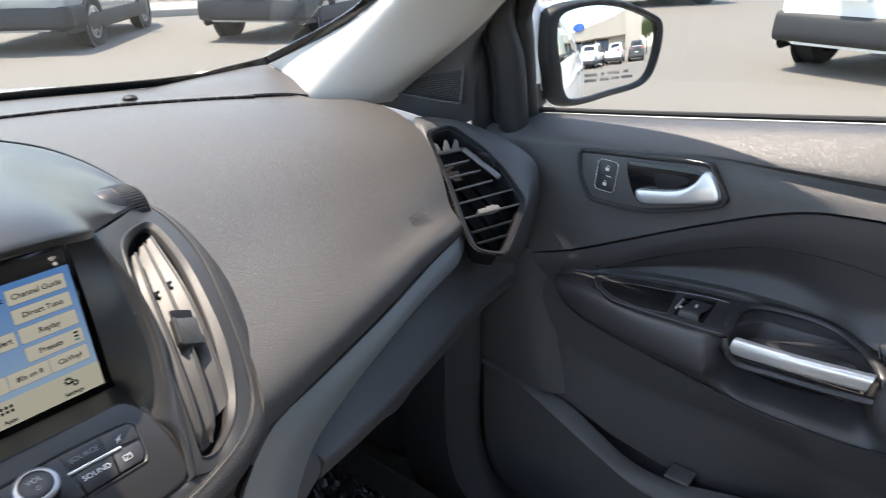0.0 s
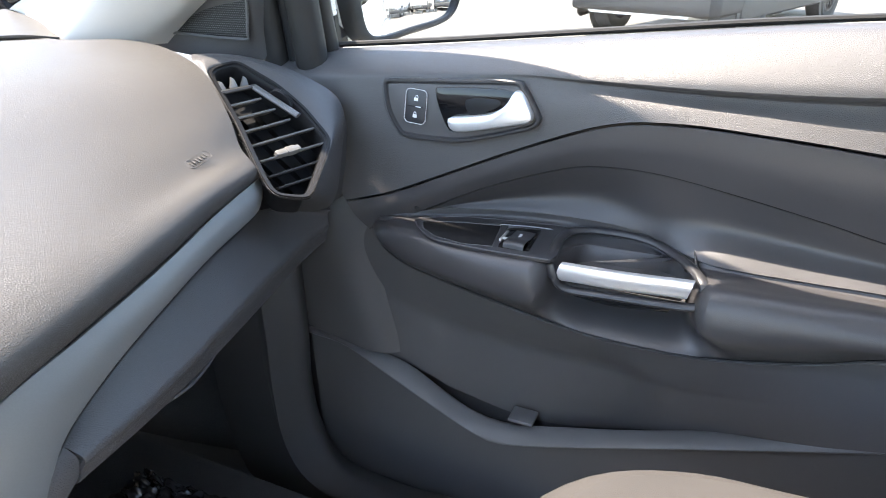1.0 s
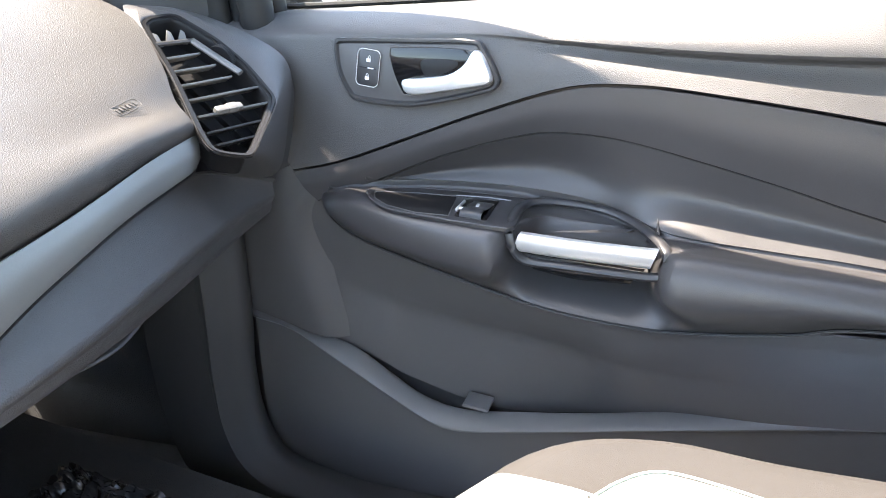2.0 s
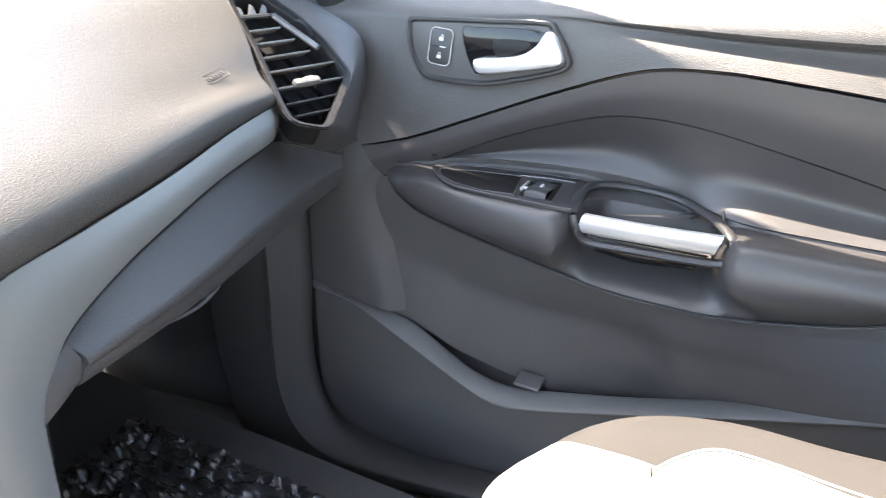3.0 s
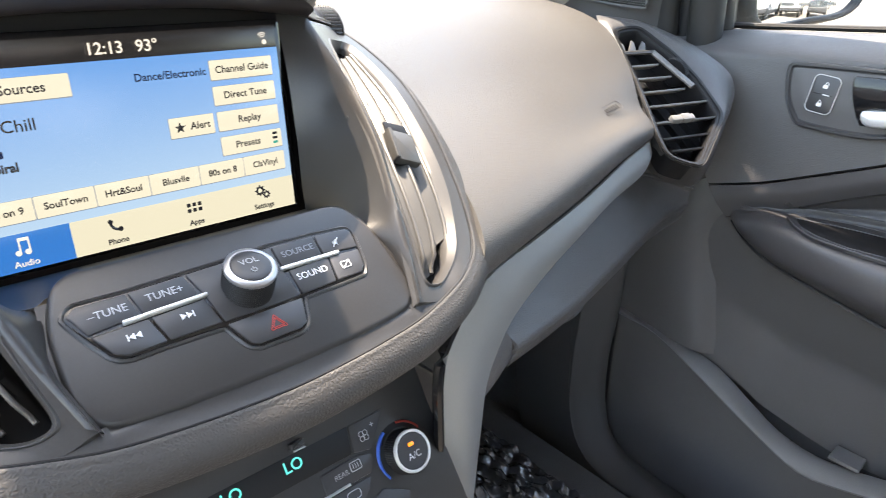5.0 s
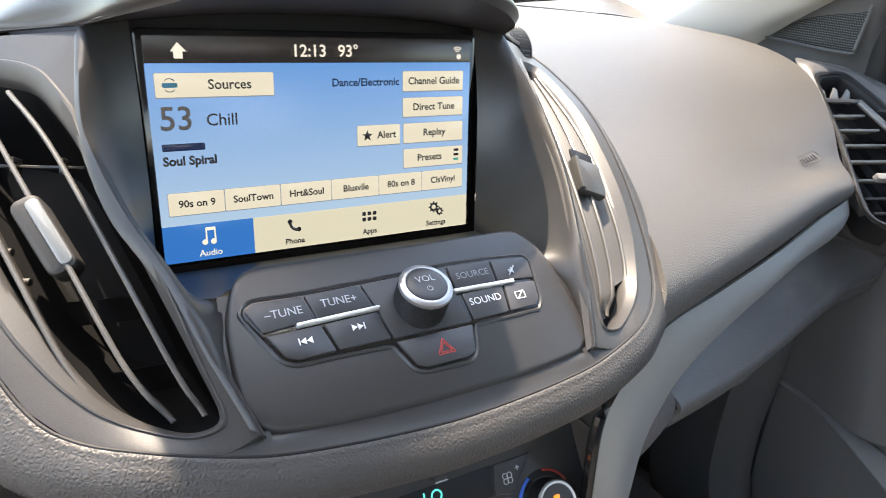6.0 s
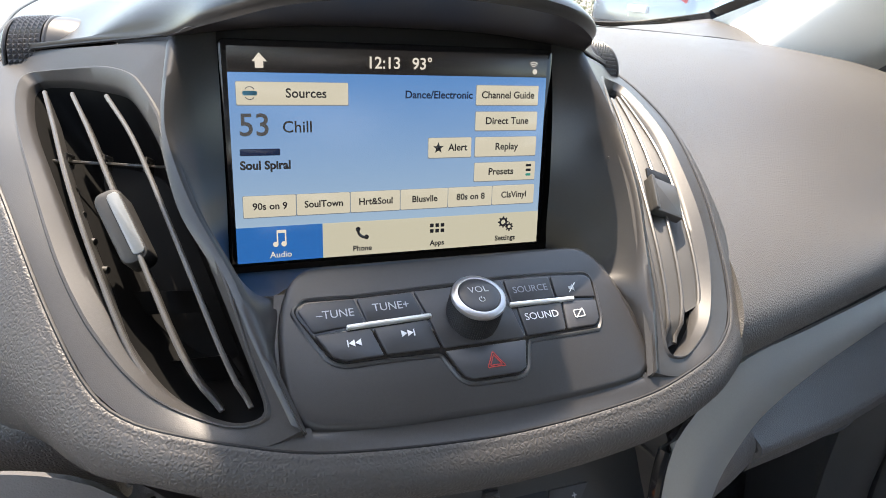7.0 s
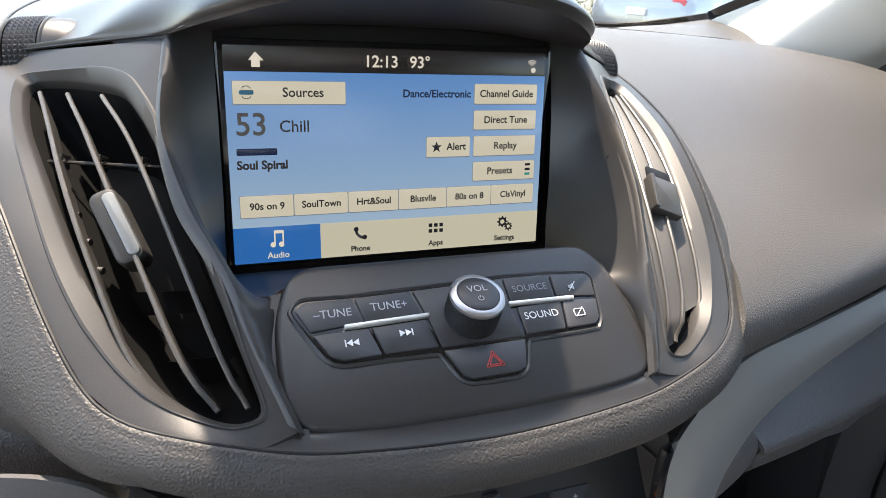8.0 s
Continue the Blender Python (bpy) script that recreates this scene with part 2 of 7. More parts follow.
def flip(pts, s):
    return [(s * p[0], *p[1:]) for p in pts]


# ---- the car's shell ----
def shell():
    floor = part("floor", box((-0.82, -1.9, 0.24), (0.82, 0.95, 0.30), bm=box((-0.82, -1.9, 0.305), (0.64, 0.95, 0.42), 0.02)), CARPET)
    tagged(floor, "dark grey carpeted car floor", "floor", kind="structure")
    fire = ribbon([[(-0.8, 0.60, 0.42), (0, 0.66, 0.42), (0.8, 0.60, 0.42)], [(-0.8, 0.72, 0.55), (0, 0.74, 0.55), (0.8, 0.72, 0.55)],
                   [(-0.8, 0.80, 0.85), (0, 0.85, 0.85), (0.8, 0.80, 0.85)], [(-0.8, 0.86, 1.06), (0, 0.92, 1.06), (0.8, 0.86, 1.06)]], 20, 4, thick=0.02)
    tagged(part("wall_front", fire, CARPET), "dark carpeted bulkhead under the dashboard", "bulkhead", kind="structure")
    roof = ribbon([[(-0.56, -0.36, 1.56), (0, -0.28, 1.60), (0.56, -0.36, 1.56)], [(-0.60, -0.9, 1.60), (0, -0.9, 1.65), (0.60, -0.9, 1.60)],
                   [(-0.58, -2.0, 1.58), (0, -2.0, 1.63), (0.58, -2.0, 1.58)], [(-0.54, -2.6, 1.48), (0, -2.65, 1.52), (0.54, -2.6, 1.48)]], 24, 6, thick=0.03)
    tagged(part("ceiling", roof, HEAD), "pale grey cloth headliner", "ceiling", kind="structure")
    for s, nm in ((-1, "wall_left"), (1, "wall_right")):
        bm = bmesh.new()
        lo = -0.95
        ribbon([flip([(0.82, lo, 0.30), (0.82, -1.8, 0.30), (0.80, -2.6, 0.30)], s), flip([(0.85, lo, 0.75), (0.85, -1.8, 0.75), (0.82, -2.6, 0.75)], s),
                flip([(0.83, lo, 1.10), (0.83, -1.8, 1.14), (0.80, -2.6, 1.16)], s)], 20, 4, thick=0.04, bm=bm)
        tagged(part(nm, bm, HARD), "dark plastic lower side trim of the cabin", "side trim", kind="structure")
        for y0, y1, w in ((-0.86, -1.02, 0.12), (-1.75, -2.15, 0.3)):
            bm = ribbon([flip([(0.84, y0, 1.08), (0.76, y0 - 0.05, 1.35), (0.62, y0 - 0.1, 1.58)], s), flip([(0.84, y1, 1.08), (0.76, y1 - 0.05, 1.35), (0.62, y1 - 0.1, 1.58)], s)], 12, 2, thick=0.03)
            tagged(part("pillar", bm, PILLAR), "pale grey pillar trim between windows", "pillar", kind="structure")
        bm = tube(flip([(0.60, -0.30, 1.55), (0.64, -0.9, 1.59), (0.62, -2.0, 1.57)], s), 0.035, 10, 20)
        tagged(part("trim", bm, HEAD), "pale grey roof rail trim", "trim", kind="structure")
    bm = ribbon([[(0.835, -1.0, 0.26), (0.835, 0.2, 0.26), (0.82, 0.95, 0.36)], [(0.862, -1.0, 0.7), (0.862, 0.2, 0.7), (0.83, 0.95, 0.7)], [(0.860, -1.0, 1.06), (0.862, 0.2, 1.03), (0.83, 0.95, 1.05)]], 20, 4, thick=0.01)
    tagged(part("wall_side", bm, HARD), "dark inner skin of the car's side", "side wall", kind="structure")
    tagged(part("wall_left", ribbon([[(-0.82, 0.75, 0.30), (-0.82, 0.45, 0.30), (-0.82, 0.30, 0.30)], [(-0.85, 0.75, 0.75), (-0.85, 0.45, 0.75), (-0.85, 0.30, 0.75)], [(-0.83, 0.75, 1.06), (-0.83, 0.45, 1.06), (-0.83, 0.30, 1.06)]], 8, 4, thick=0.04), HARD), "dark kick panel ahead of the open driver's doorway", "side trim", kind="structure")
    dash_end = ribbon([[(0.60, 0.60, 1.066), (0.60, 0.40, 1.070), (0.635, 0.30, 1.070), (0.655, 0.19, 1.066)], [(0.84, 0.60, 1.046), (0.84, 0.40, 1.046), (0.815, 0.28, 1.040), (0.80, 0.18, 1.036)]], 12, 3, thick=0.006)
    tagged(part("trim", dash_end, HARD), "dark panel that closes the dashboard's end", "trim", kind="structure")
    side = ribbon([[(0.676, 0.190, 1.078), (0.712, 0.140, 1.070), (0.738, 0.075, 1.044), (0.740, 0.032, 1.012), (0.724, 0.026, 0.960), (0.702, 0.036, 0.895)], [(0.830, 0.215, 1.036), (0.825, 0.150, 1.028), (0.815, 0.085, 1.005), (0.810, 0.060, 0.980), (0.805, 0.055, 0.94), (0.80, 0.055, 0.88)]], 24, 3, thick=0.003)
    tagged(part("trim", side, HARD), "dark dashboard cheek beside the door", "trim", kind="structure")
    for k in (-1, 1):
        bm = ribbon([flip(r, k) for r in ([(0.66, 0.62, 1.07), (0.70, 0.42, 1.07), (0.74, 0.17, 1.045)], [(0.80, 0.70, 1.055), (0.82, 0.42, 1.055), (0.84, 0.17, 1.045)], [(0.90, 0.75, 1.02), (0.90, 0.42, 1.03), (0.885, 0.16, 1.045)])], 12, 3, thick=0.006)
        tagged(part("trim", bm, HARD), "dark closing panel at the windscreen's corner", "trim", kind="structure")
    back = ribbon([[(-0.8, -2.6, 0.36), (0, -2.65, 0.36), (0.8, -2.6, 0.36)], [(-0.8, -2.6, 1.05), (0, -2.66, 1.05), (0.8, -2.6, 1.05)]], 12, 3, thick=0.04)
    tagged(part("wall_back", back, HARD), "dark plastic tailgate trim", "tailgate", kind="structure")
    # windscreen with its black edge
    low = [(-0.725, 0.615, 1.122), (-0.596, 0.75, 1.088), (-0.344, 0.862, 1.086), (0, 0.93, 1.088), (0.344, 0.862, 1.086), (0.596, 0.75, 1.088), (0.725, 0.615, 1.122)]
    top = [(-0.57, -0.38, 1.57), (-0.45, -0.35, 1.585), (-0.25, -0.32, 1.60), (0, -0.30, 1.61), (0.25, -0.32, 1.60), (0.45, -0.35, 1.585), (0.57, -0.38, 1.57)]
    mid = [((a[0] + b[0]) / 2, (a[1] + b[1]) / 2 + 0.03, (a[2] + b[2]) / 2 + 0.03) for a, b in zip(low, top)]
    pane = part("window_front", ribbon([low, mid, top], 30, 6, thick=0.004), GLASS)
    pane.visible_shadow = False
    tagged(pane, "clear sloping windscreen with a faint sheen", "windscreen", kind="structure")
    low = low[:-1] + [(0.683, 0.682, 1.104), low[-1]]
    edge = [[(p[0], p[1] - 0.003, p[2] - 0.001) for p in low], [(p[0] * 0.992, p[1] - 0.012, p[2] + 0.014) for p in low]]
    tagged(part("trim", ribbon(edge, 40, 2, thick=0.002), GLOSS), "black printed border along the windscreen's base", "border", kind="structure")
    post = [(0.725, 0.612, 1.122), (0.703, 0.573, 1.130), (0.690, 0.376, 1.201), (0.675, 0.271, 1.249), (0.64, 0.10, 1.337), (0.56, -0.36, 1.60)]
    edge = [post, [(x - 0.010, y - 0.002, z + 0.013) for x, y, z in post]]
    tagged(part("trim", ribbon(edge, 40, 2, thick=0.002), GLOSS), "black printed border along the windscreen's side", "border", kind="structure")


shell()

# ---- dashboard ----
dash = thing("dashboard", (0, 0.3, 0.8), "dark grey grained soft-touch dashboard with silver trim strip", "dashboard")


def dash_pad(s):
    rows = [
        [(0.12, 0.915, 1.088), (0.344, 0.866, 1.085), (0.50, 0.81, 1.083), (0.60, 0.745, 1.086), (0.70, 0.61, 1.110)],
        [(0.12, 0.64, 1.105), (0.258, 0.615, 1.104), (0.392, 0.56, 1.104), (0.519, 0.475, 1.104), (0.625, 0.40, 1.100)],
        [(0.12, 0.37, 1.125), (0.30, 0.36, 1.118), (0.45, 0.34, 1.115), (0.56, 0.32, 1.110), (0.668, 0.295, 1.098)],
        [(0.185, 0.17, 1.108), (0.30, 0.19, 1.100), (0.45, 0.19, 1.096), (0.56, 0.18, 1.090), (0.636, 0.17, 1.082)],
        [(0.198, 0.03, 1.060), (0.30, 0.05, 1.054), (0.45, 0.075, 1.045), (0.55, 0.085, 1.043), (0.596, 0.095, 1.044)],
        [(0.172, -0.058, 1.034), (0.30, -0.020, 1.029), (0.45, 0.026, 1.017), (0.53, 0.045, 1.013), (0.567, 0.055, 1.011)],
        [(0.156, -0.096, 1.018), (0.24, -0.067, 1.0175), (0.34, -0.036, 1.0145), (0.452, -0.001, 1.009), (0.525, 0.022, 1.003), (0.557, 0.034, 1.000)],
        [(0.148, -0.108, 1.004), (0.24, -0.079, 1.004), (0.34, -0.047, 1.002), (0.452, -0.010, 0.999), (0.525, 0.013, 0.995), (0.556, 0.025, 0.991)],
        [(0.145, -0.106, 0.988), (0.24, -0.077, 0.987), (0.34, -0.045, 0.985), (0.452, -0.008, 0.985), (0.535, 0.018, 0.982), (0.565, 0.030, 0.978)],
        [(0.145, -0.092, 0.976), (0.24, -0.062, 0.975), (0.34, -0.030, 0.972), (0.452, 0.006, 0.972), (0.535, 0.032, 0.968), (0.565, 0.044, 0.966)],
    ]
    if s < 0:  # the driver's side falls away more steeply from the rim
        rows = rows[:4] + [[(x, y + 0.012 * k, z - 0.018 - 0.009 * k) for x, y, z in r] for k, r in enumerate(rows[4:])]
    return part("upper_pad", ribbon([flip(r, s) for r in rows], 60, 6, thick=0.004), PAD, dash)


for s in (1, -1):
    dash_pad(s)
# the defroster's slot and its bridges
slot = [(0.13, 0.63, 1.1075), (0.258, 0.604, 1.107), (0.392, 0.551, 1.107), (0.50, 0.48, 1.107), (0.56, 0.438, 1.106)]
part("defroster_slot", tube(slot, 0.0026, 8, 40), BLACK, dash, "thin black defroster slot")
for i, p in enumerate(crom(slot, 18)[1:-1]):
    part("slot_bridge", box((p.x - 0.002, p.y - 0.004, p.z - 0.002), (p.x + 0.002, p.y + 0.004, p.z + 0.0028), 0.0005), PAD, dash)
part("corner_cap", ribbon([[(0.50, 0.80, 1.074), (0.596, 0.742, 1.090), (0.672, 0.682, 1.106), (0.700, 0.590, 1.124)], [(0.50, 0.65, 1.086), (0.57, 0.59, 1.108), (0.635, 0.53, 1.116), (0.672, 0.49, 1.116)],
                           [(0.50, 0.49, 1.094), (0.55, 0.455, 1.107), (0.60, 0.425, 1.107), (0.640, 0.405, 1.100)]], 20, 6, thick=0.003), PAD, dash, "grained corner cap beside the pillar")
part("sensor", lathe([(0.012, 0), (0.011, 0.004), (0.006, 0.007), (0, 0.008)], 16, Matrix.Translation((0.438, 0.592, 1.103))), BLACK, dash, "small black light sensor dome")

# silver strip that sweeps along the dash and down the console
STRIP_UP = [(0.572, 0.036, 0.974), (0.535, 0.018, 0.980), (0.452, -0.010, 0.983), (0.34, -0.046, 0.981), (0.24, -0.077, 0.983), (0.165, -0.100, 0.985), (0.135, -0.107, 0.968), (0.117, -0.112, 0.945), (0.118, -0.112, 0.90), (0.130, -0.110, 0.80)]
STRIP_LOW = [(0.583, 0.050, 0.936), (0.53, 0.014, 0.947), (0.424, -0.019, 0.950), (0.341, -0.046, 0.948), (0.27, -0.067, 0.942), (0.212, -0.084, 0.930), (0.188, -0.091, 0.912), (0.174, -0.096, 0.893), (0.170, -0.098, 0.86), (0.168, -0.098, 0.79)]
mid_strip = [((a[0] + b[0]) / 2, (a[1] + b[1]) / 2 - 0.006, (a[2] + b[2]) / 2 + 0.002) for a, b in zip(STRIP_UP, STRIP_LOW)]
STRIP_IN = [(p[0] + 0.006, p[1] + 0.016, p[2] - 0.006) for p in STRIP_LOW]
for s in (1, -1):
    part("trim_strip", ribbon([flip(r, s) for r in (STRIP_UP, mid_strip, STRIP_LOW, STRIP_IN)], 70, 5, thick=0.003), SILVER if s > 0 else HARD, dash, "pale satin silver-grey sweeping trim strip" if s > 0 else "dark grey lower panel beside the stack")
for s in (1, -1):
    part("strip_groove", tube(flip([(p[0] + 0.003, p[1] + 0.007, p[2] - 0.004) for p in STRIP_LOW[:9]], s), 0.0028, 8, 60), BLACK, dash, "dark groove under the trim strip")
GAP = [(x - 0.003, y + 0.002, z) for x, y, z in STRIP_UP[6:]]
for s in (1, -1):
    part("gap_strip", tube(flip(GAP, s), 0.0035, 8, 24), GLOSS, dash, "narrow gloss black gap")
# glove box and its end cap
GLOVE_TOP = [(0.205, -0.072, 0.926), (0.275, -0.054, 0.936), (0.341, -0.034, 0.941), (0.424, -0.008, 0.943), (0.53, 0.026, 0.940), (0.60, 0.045, 0.925), (0.70, 0.034, 0.889)]
GLOVE_MID = [(0.212, -0.0865, 0.904), (0.280, -0.073, 0.899), (0.346, -0.055, 0.893), (0.428, -0.031, 0.889), (0.533, 0.002, 0.880), (0.622, 0.030, 0.870), (0.70, 0.040, 0.864)]
GLOVE_LOW = [(0.205, -0.072, 0.886), (0.275, -0.052, 0.872), (0.341, -0.032, 0.860), (0.424, -0.004, 0.845), (0.53, 0.030, 0.832), (0.62, 0.056, 0.826), (0.70, 0.06, 0.835)]
GLOVE_UNDER = [(p[0], p[1] + 0.10, p[2] - 0.004) for p in GLOVE_LOW]
GLOVE_LIP = [(a[0], a[1] + 0.006, a[2] - 0.007) for a in GLOVE_TOP]
glove_upper = [tuple(Vector(a).lerp(Vector(b), 0.80) + Vector((0, 0.0005, 0.0015))) for a, b in zip(GLOVE_LIP, GLOVE_MID)]
glove_lower = [tuple(Vector(a).lerp(Vector(b), 0.25) - Vector((0, 0.0015, 0.0))) for a, b in zip(GLOVE_MID, GLOVE_LOW)]
glove = part("glovebox", ribbon([GLOVE_TOP, GLOVE_LIP, glove_upper, GLOVE_MID, glove_lower, GLOVE_LOW, GLOVE_UNDER], 50, 6, thick=0.003), DOOR, dash, "dark grained glovebox lid")
part("lid_lip", tube([(0.30, -0.045, 0.866), (0.36, -0.034, 0.853), (0.42, -0.010, 0.848), (0.455, 0.006, 0.852)], 0.004, 8, 20, 0.6), HARD, glove)
cap_rows = [[(0.172, -0.092, 0.905), (0.188, -0.086, 0.918), (0.203, -0.078, 0.926)], [(0.170, -0.094, 0.890), (0.190, -0.092, 0.899), (0.2105, -0.0860, 0.905)], [(0.168, -0.088, 0.880), (0.188, -0.080, 0.882), (0.203, -0.074, 0.886)], [(0.168, 0.01, 0.872), (0.188, 0.02, 0.876), (0.203, 0.03, 0.882)]]
for s in (1, -1):
    part("end_cap", ribbon([flip(r, s) for r in cap_rows], 10, 5, thick=0.003), DOOR, dash)
part("under_panel", ribbon([[(p[0], p[1], p[2]) for p in GLOVE_UNDER], [(0.2, 0.35, 0.80), (0.45, 0.40, 0.80), (0.72, 0.40, 0.80)], [(0.2, 0.72, 0.74), (0.45, 0.74, 0.74), (0.78, 0.72, 0.74)]], 20, 4, thick=0.004), CARPET, dash)
# airbag mark: faint embossed oval with small bars
mk = frame_of((0.4869, 0.0390, 1.0195), (1.0, 0.0, 0.02), (-0.02, -0.50, 0.86)) @ pose(0, 0, 0, 0, 0, 9)
for i in range(6):
    part("airbag_mark", plate(rrect(0.0022, 0.0056, 0.0006, -0.0120 + i * 0.0048), 0.0014, 0.0003, mk), PAD, dash)
part("airbag_mark", tube([mk @ Vector((*p, 0.0010)) for p in rrect(0.036, 0.0115, 0.005)], 0.0005, 6, 60, closed=True), PAD, dash)

# ---- console side, tunnel ----
tunnel = thing("centre_console", (0, -0.1, 0.42), "dark plastic centre console below the dashboard", "console")
for s in (1, -1):
    part("side_panel", ribbon([flip(r, s) for r in ([(0.172, -0.088, 0.90), (0.176, 0.05, 0.90), (0.18, 0.6, 0.86)], [(0.172, -0.09, 0.75), (0.176, 0.05, 0.72), (0.19, 0.6, 0.70)], [(0.18, -0.14, 0.42), (0.20, 0.1, 0.42), (0.24, 0.65, 0.42)])], 20, 5, thick=0.004), HARD, tunnel)

# ---- centre stack ----
def zp(y, h=0.0):
    """The control panel's sloping plane."""
    return 1.10 + 0.70 * y + h


stack = thing("centre_stack", (0, 0, 0.9), "dark grey curved centre stack surround with padded leather-grain rim", "centre stack")
RIDGE = [(0.109, 0.018, 1.128), (0.114, -0.010, 1.101), (0.113, -0.026, 1.088), (0.105, -0.056, 1.069), (0.093, -0.086, 1.050), (0.084, -0.111, 1.027), (0.076, -0.130, 1.009)]
V_IN = [(0.132, 0.016, 1.105), (0.121, -0.017, 1.091), (0.106, -0.070, 1.058), (0.097, -0.100, 1.036), (0.089, -0.123, 1.015)]
V_EX = [(0.181, 0.070, 1.098), (0.168, -0.002, 1.075), (0.151, -0.055, 1.048), (0.134, -0.089, 1.026), (0.111, -0.113, 1.009)]
V_N = Vector((0.42, -0.50, 0.75)).normalized()


OUT_LOW = [(0.076, -0.130, 1.009), (0.092, -0.1305, 1.0052), (0.113, -0.1235, 1.0085), (0.134, -0.110, 1.0098), (0.1476, -0.096, 1.0160)]
OUT_SIDE = [(0.1476, -0.096, 1.0160), (0.1608, -0.070, 1.0325), (0.1772, -0.026, 1.0580), (0.1943, 0.029, 1.0795), (0.2015, 0.085, 1.0960), (0.194, 0.114, 1.107)]
OUT_TOP = [(0.194, 0.114, 1.107), (0.150, 0.062, 1.118), (0.109, 0.018, 1.128)]
IN_LOW = [(0.089, -0.123, 1.015), (0.099, -0.1215, 1.0120), (0.111, -0.113, 1.0125), (0.124, -0.103, 1.0180), (0.134, -0.089, 1.026)]
IN_SIDE = [(0.134, -0.089, 1.026), (0.151, -0.055, 1.048), (0.168, -0.002, 1.075), (0.178, 0.038, 1.088), (0.181, 0.070, 1.098), (0.177, 0.0745, 1.100)]
IN_TOP = [(0.177, 0.0745, 1.100), (0.160, 0.058, 1.103), (0.140, 0.030, 1.1055), (0.132, 0.016, 1.105)]


def vent_sides():
    """Matching places on the surround's outer edge and on the vent's opening, once round."""
    out, hole = [], []
    for o, e, n in ((RIDGE, V_IN, 44), (OUT_LOW, IN_LOW, 30), (OUT_SIDE, IN_SIDE, 50), (OUT_TOP, IN_TOP, 26)):
        out += crom(o, n)[:-1]
        hole += crom(e, n)[:-1]
    n = len(hole)
    for _ in range(3):
        hole = [(hole[i - 1] + hole[i] * 2 + hole[(i + 1) % n]) / 4 for i in range(n)]
    return out, hole


def skin(rows, closed=True, bm=None):
    """Quads between rows of matching points."""
    bm = bm or bmesh.new()
    made = [[bm.verts.new(p) for p in r] for r in rows]
    n = len(rows[0])
    for a, b in zip(made, made[1:]):
        for i in range(n if closed else n - 1):
            bm.faces.new((a[i], a[(i + 1) % n], b[(i + 1) % n], b[i]))
    bmesh.ops.recalc_face_normals(bm, faces=bm.faces)
    return bm


def vent_frame(s):
    out, hole = vent_sides()
    rows = [[] for _ in range(9)]
    for o, e in zip(out, hole):
        d = (e - o).normalized()
        w = min(1.0, (e - o).length / 0.0125) * (1.0 - 0.45 * max(0.0, min(1.0, (-0.075 - e.y) / 0.03)))
        places = (o - V_N * 0.0030, o + d * 0.0008, o.lerp(e, 0.25) + V_N * 0.0003, e - d * (0.0080 * w), e - d * (0.0072 * w) + V_N * 0.0008,
                  e - d * (0.0060 * w) + V_N * 0.0009, e - d * (0.0012 * w) - V_N * 0.0026, e - V_N * 0.0036, e + d * 0.0006 - V_N * 0.0080)
        for r, p in zip(rows, places):
            r.append(mirrored(p, s))
    part("vent_surround", skin(rows), SURROUND, stack, "satin dark grey vent surround with raised bright lip")
    heart = sum(hole, Vector()) / len(hole)
    deep = [[mirrored(e.lerp(heart, f) - V_N * h, s) for e in hole] for h, f in ((0.0078, 0.0), (0.020, 0.10), (0.036, 0.40))]
    part("duct", skin(deep), DUCT, stack, "black duct wall")
    bm = bmesh.new()
    bm.faces.new([bm.verts.new(p) for p in deep[-1]])
    bmesh.ops.triangulate(bm, faces=bm.faces[:])
    part("duct_back", bm, DUCT, stack)


def mirrored(p, s):
    return Vector((s * p[0], p[1], p[2]))


def wing(s):
    """The wall between the screen and the rounded ridge beside the vent."""
    side = [(0.0905, 0.022, 1.137), (0.0905, 0.010, 1.10), (0.0905, 0.002, 1.06), (0.0905, -0.006, 1.016), (0.0868, -0.040, 1.022), (0.0785, -0.070, 1.033), (0.0790, -0.086, 1.034), (0.0820, -0.100, 1.024), (0.0805, -0.118, 1.0105), (0.0755, -0.1290, 1.0050)]
    n = 60
    low, top, hole = crom(side, n), crom(RIDGE, n), crom(V_IN, n)
    rows = [[] for _ in range(7)]
    for a, r, e in zip(low, top, hole):
        din, back = (e - r).normalized(), (a - r).normalized()
        places = (a, a.lerp(r, 0.45) - V_N * 0.0008, r + back * 0.0045, r + back * 0.0016 + V_N * 0.0009, r + din * 0.0014 + V_N * 0.0015, r + din * 0.0042 + V_N * 0.0010, r + din * 0.0075 - V_N * 0.0012)
        for q, p in zip(rows, places):
            q.append(mirrored(p, s))
    part("side_wall", skin(rows, False), FASCIA, stack, "satin grey sloping wall beside the screen", sharp=60)


for s in (1, -1):
    vent_frame(s)
    wing(s)
SH = -0.0012


def across(x, y, ym, z):
    """A row over the stack's width, a little bowed towards the cabin."""
    return [(-x, y, z), (-x * 0.6, ym, z), (0, ym, z), (x * 0.6, ym, z), (x, y, z)]


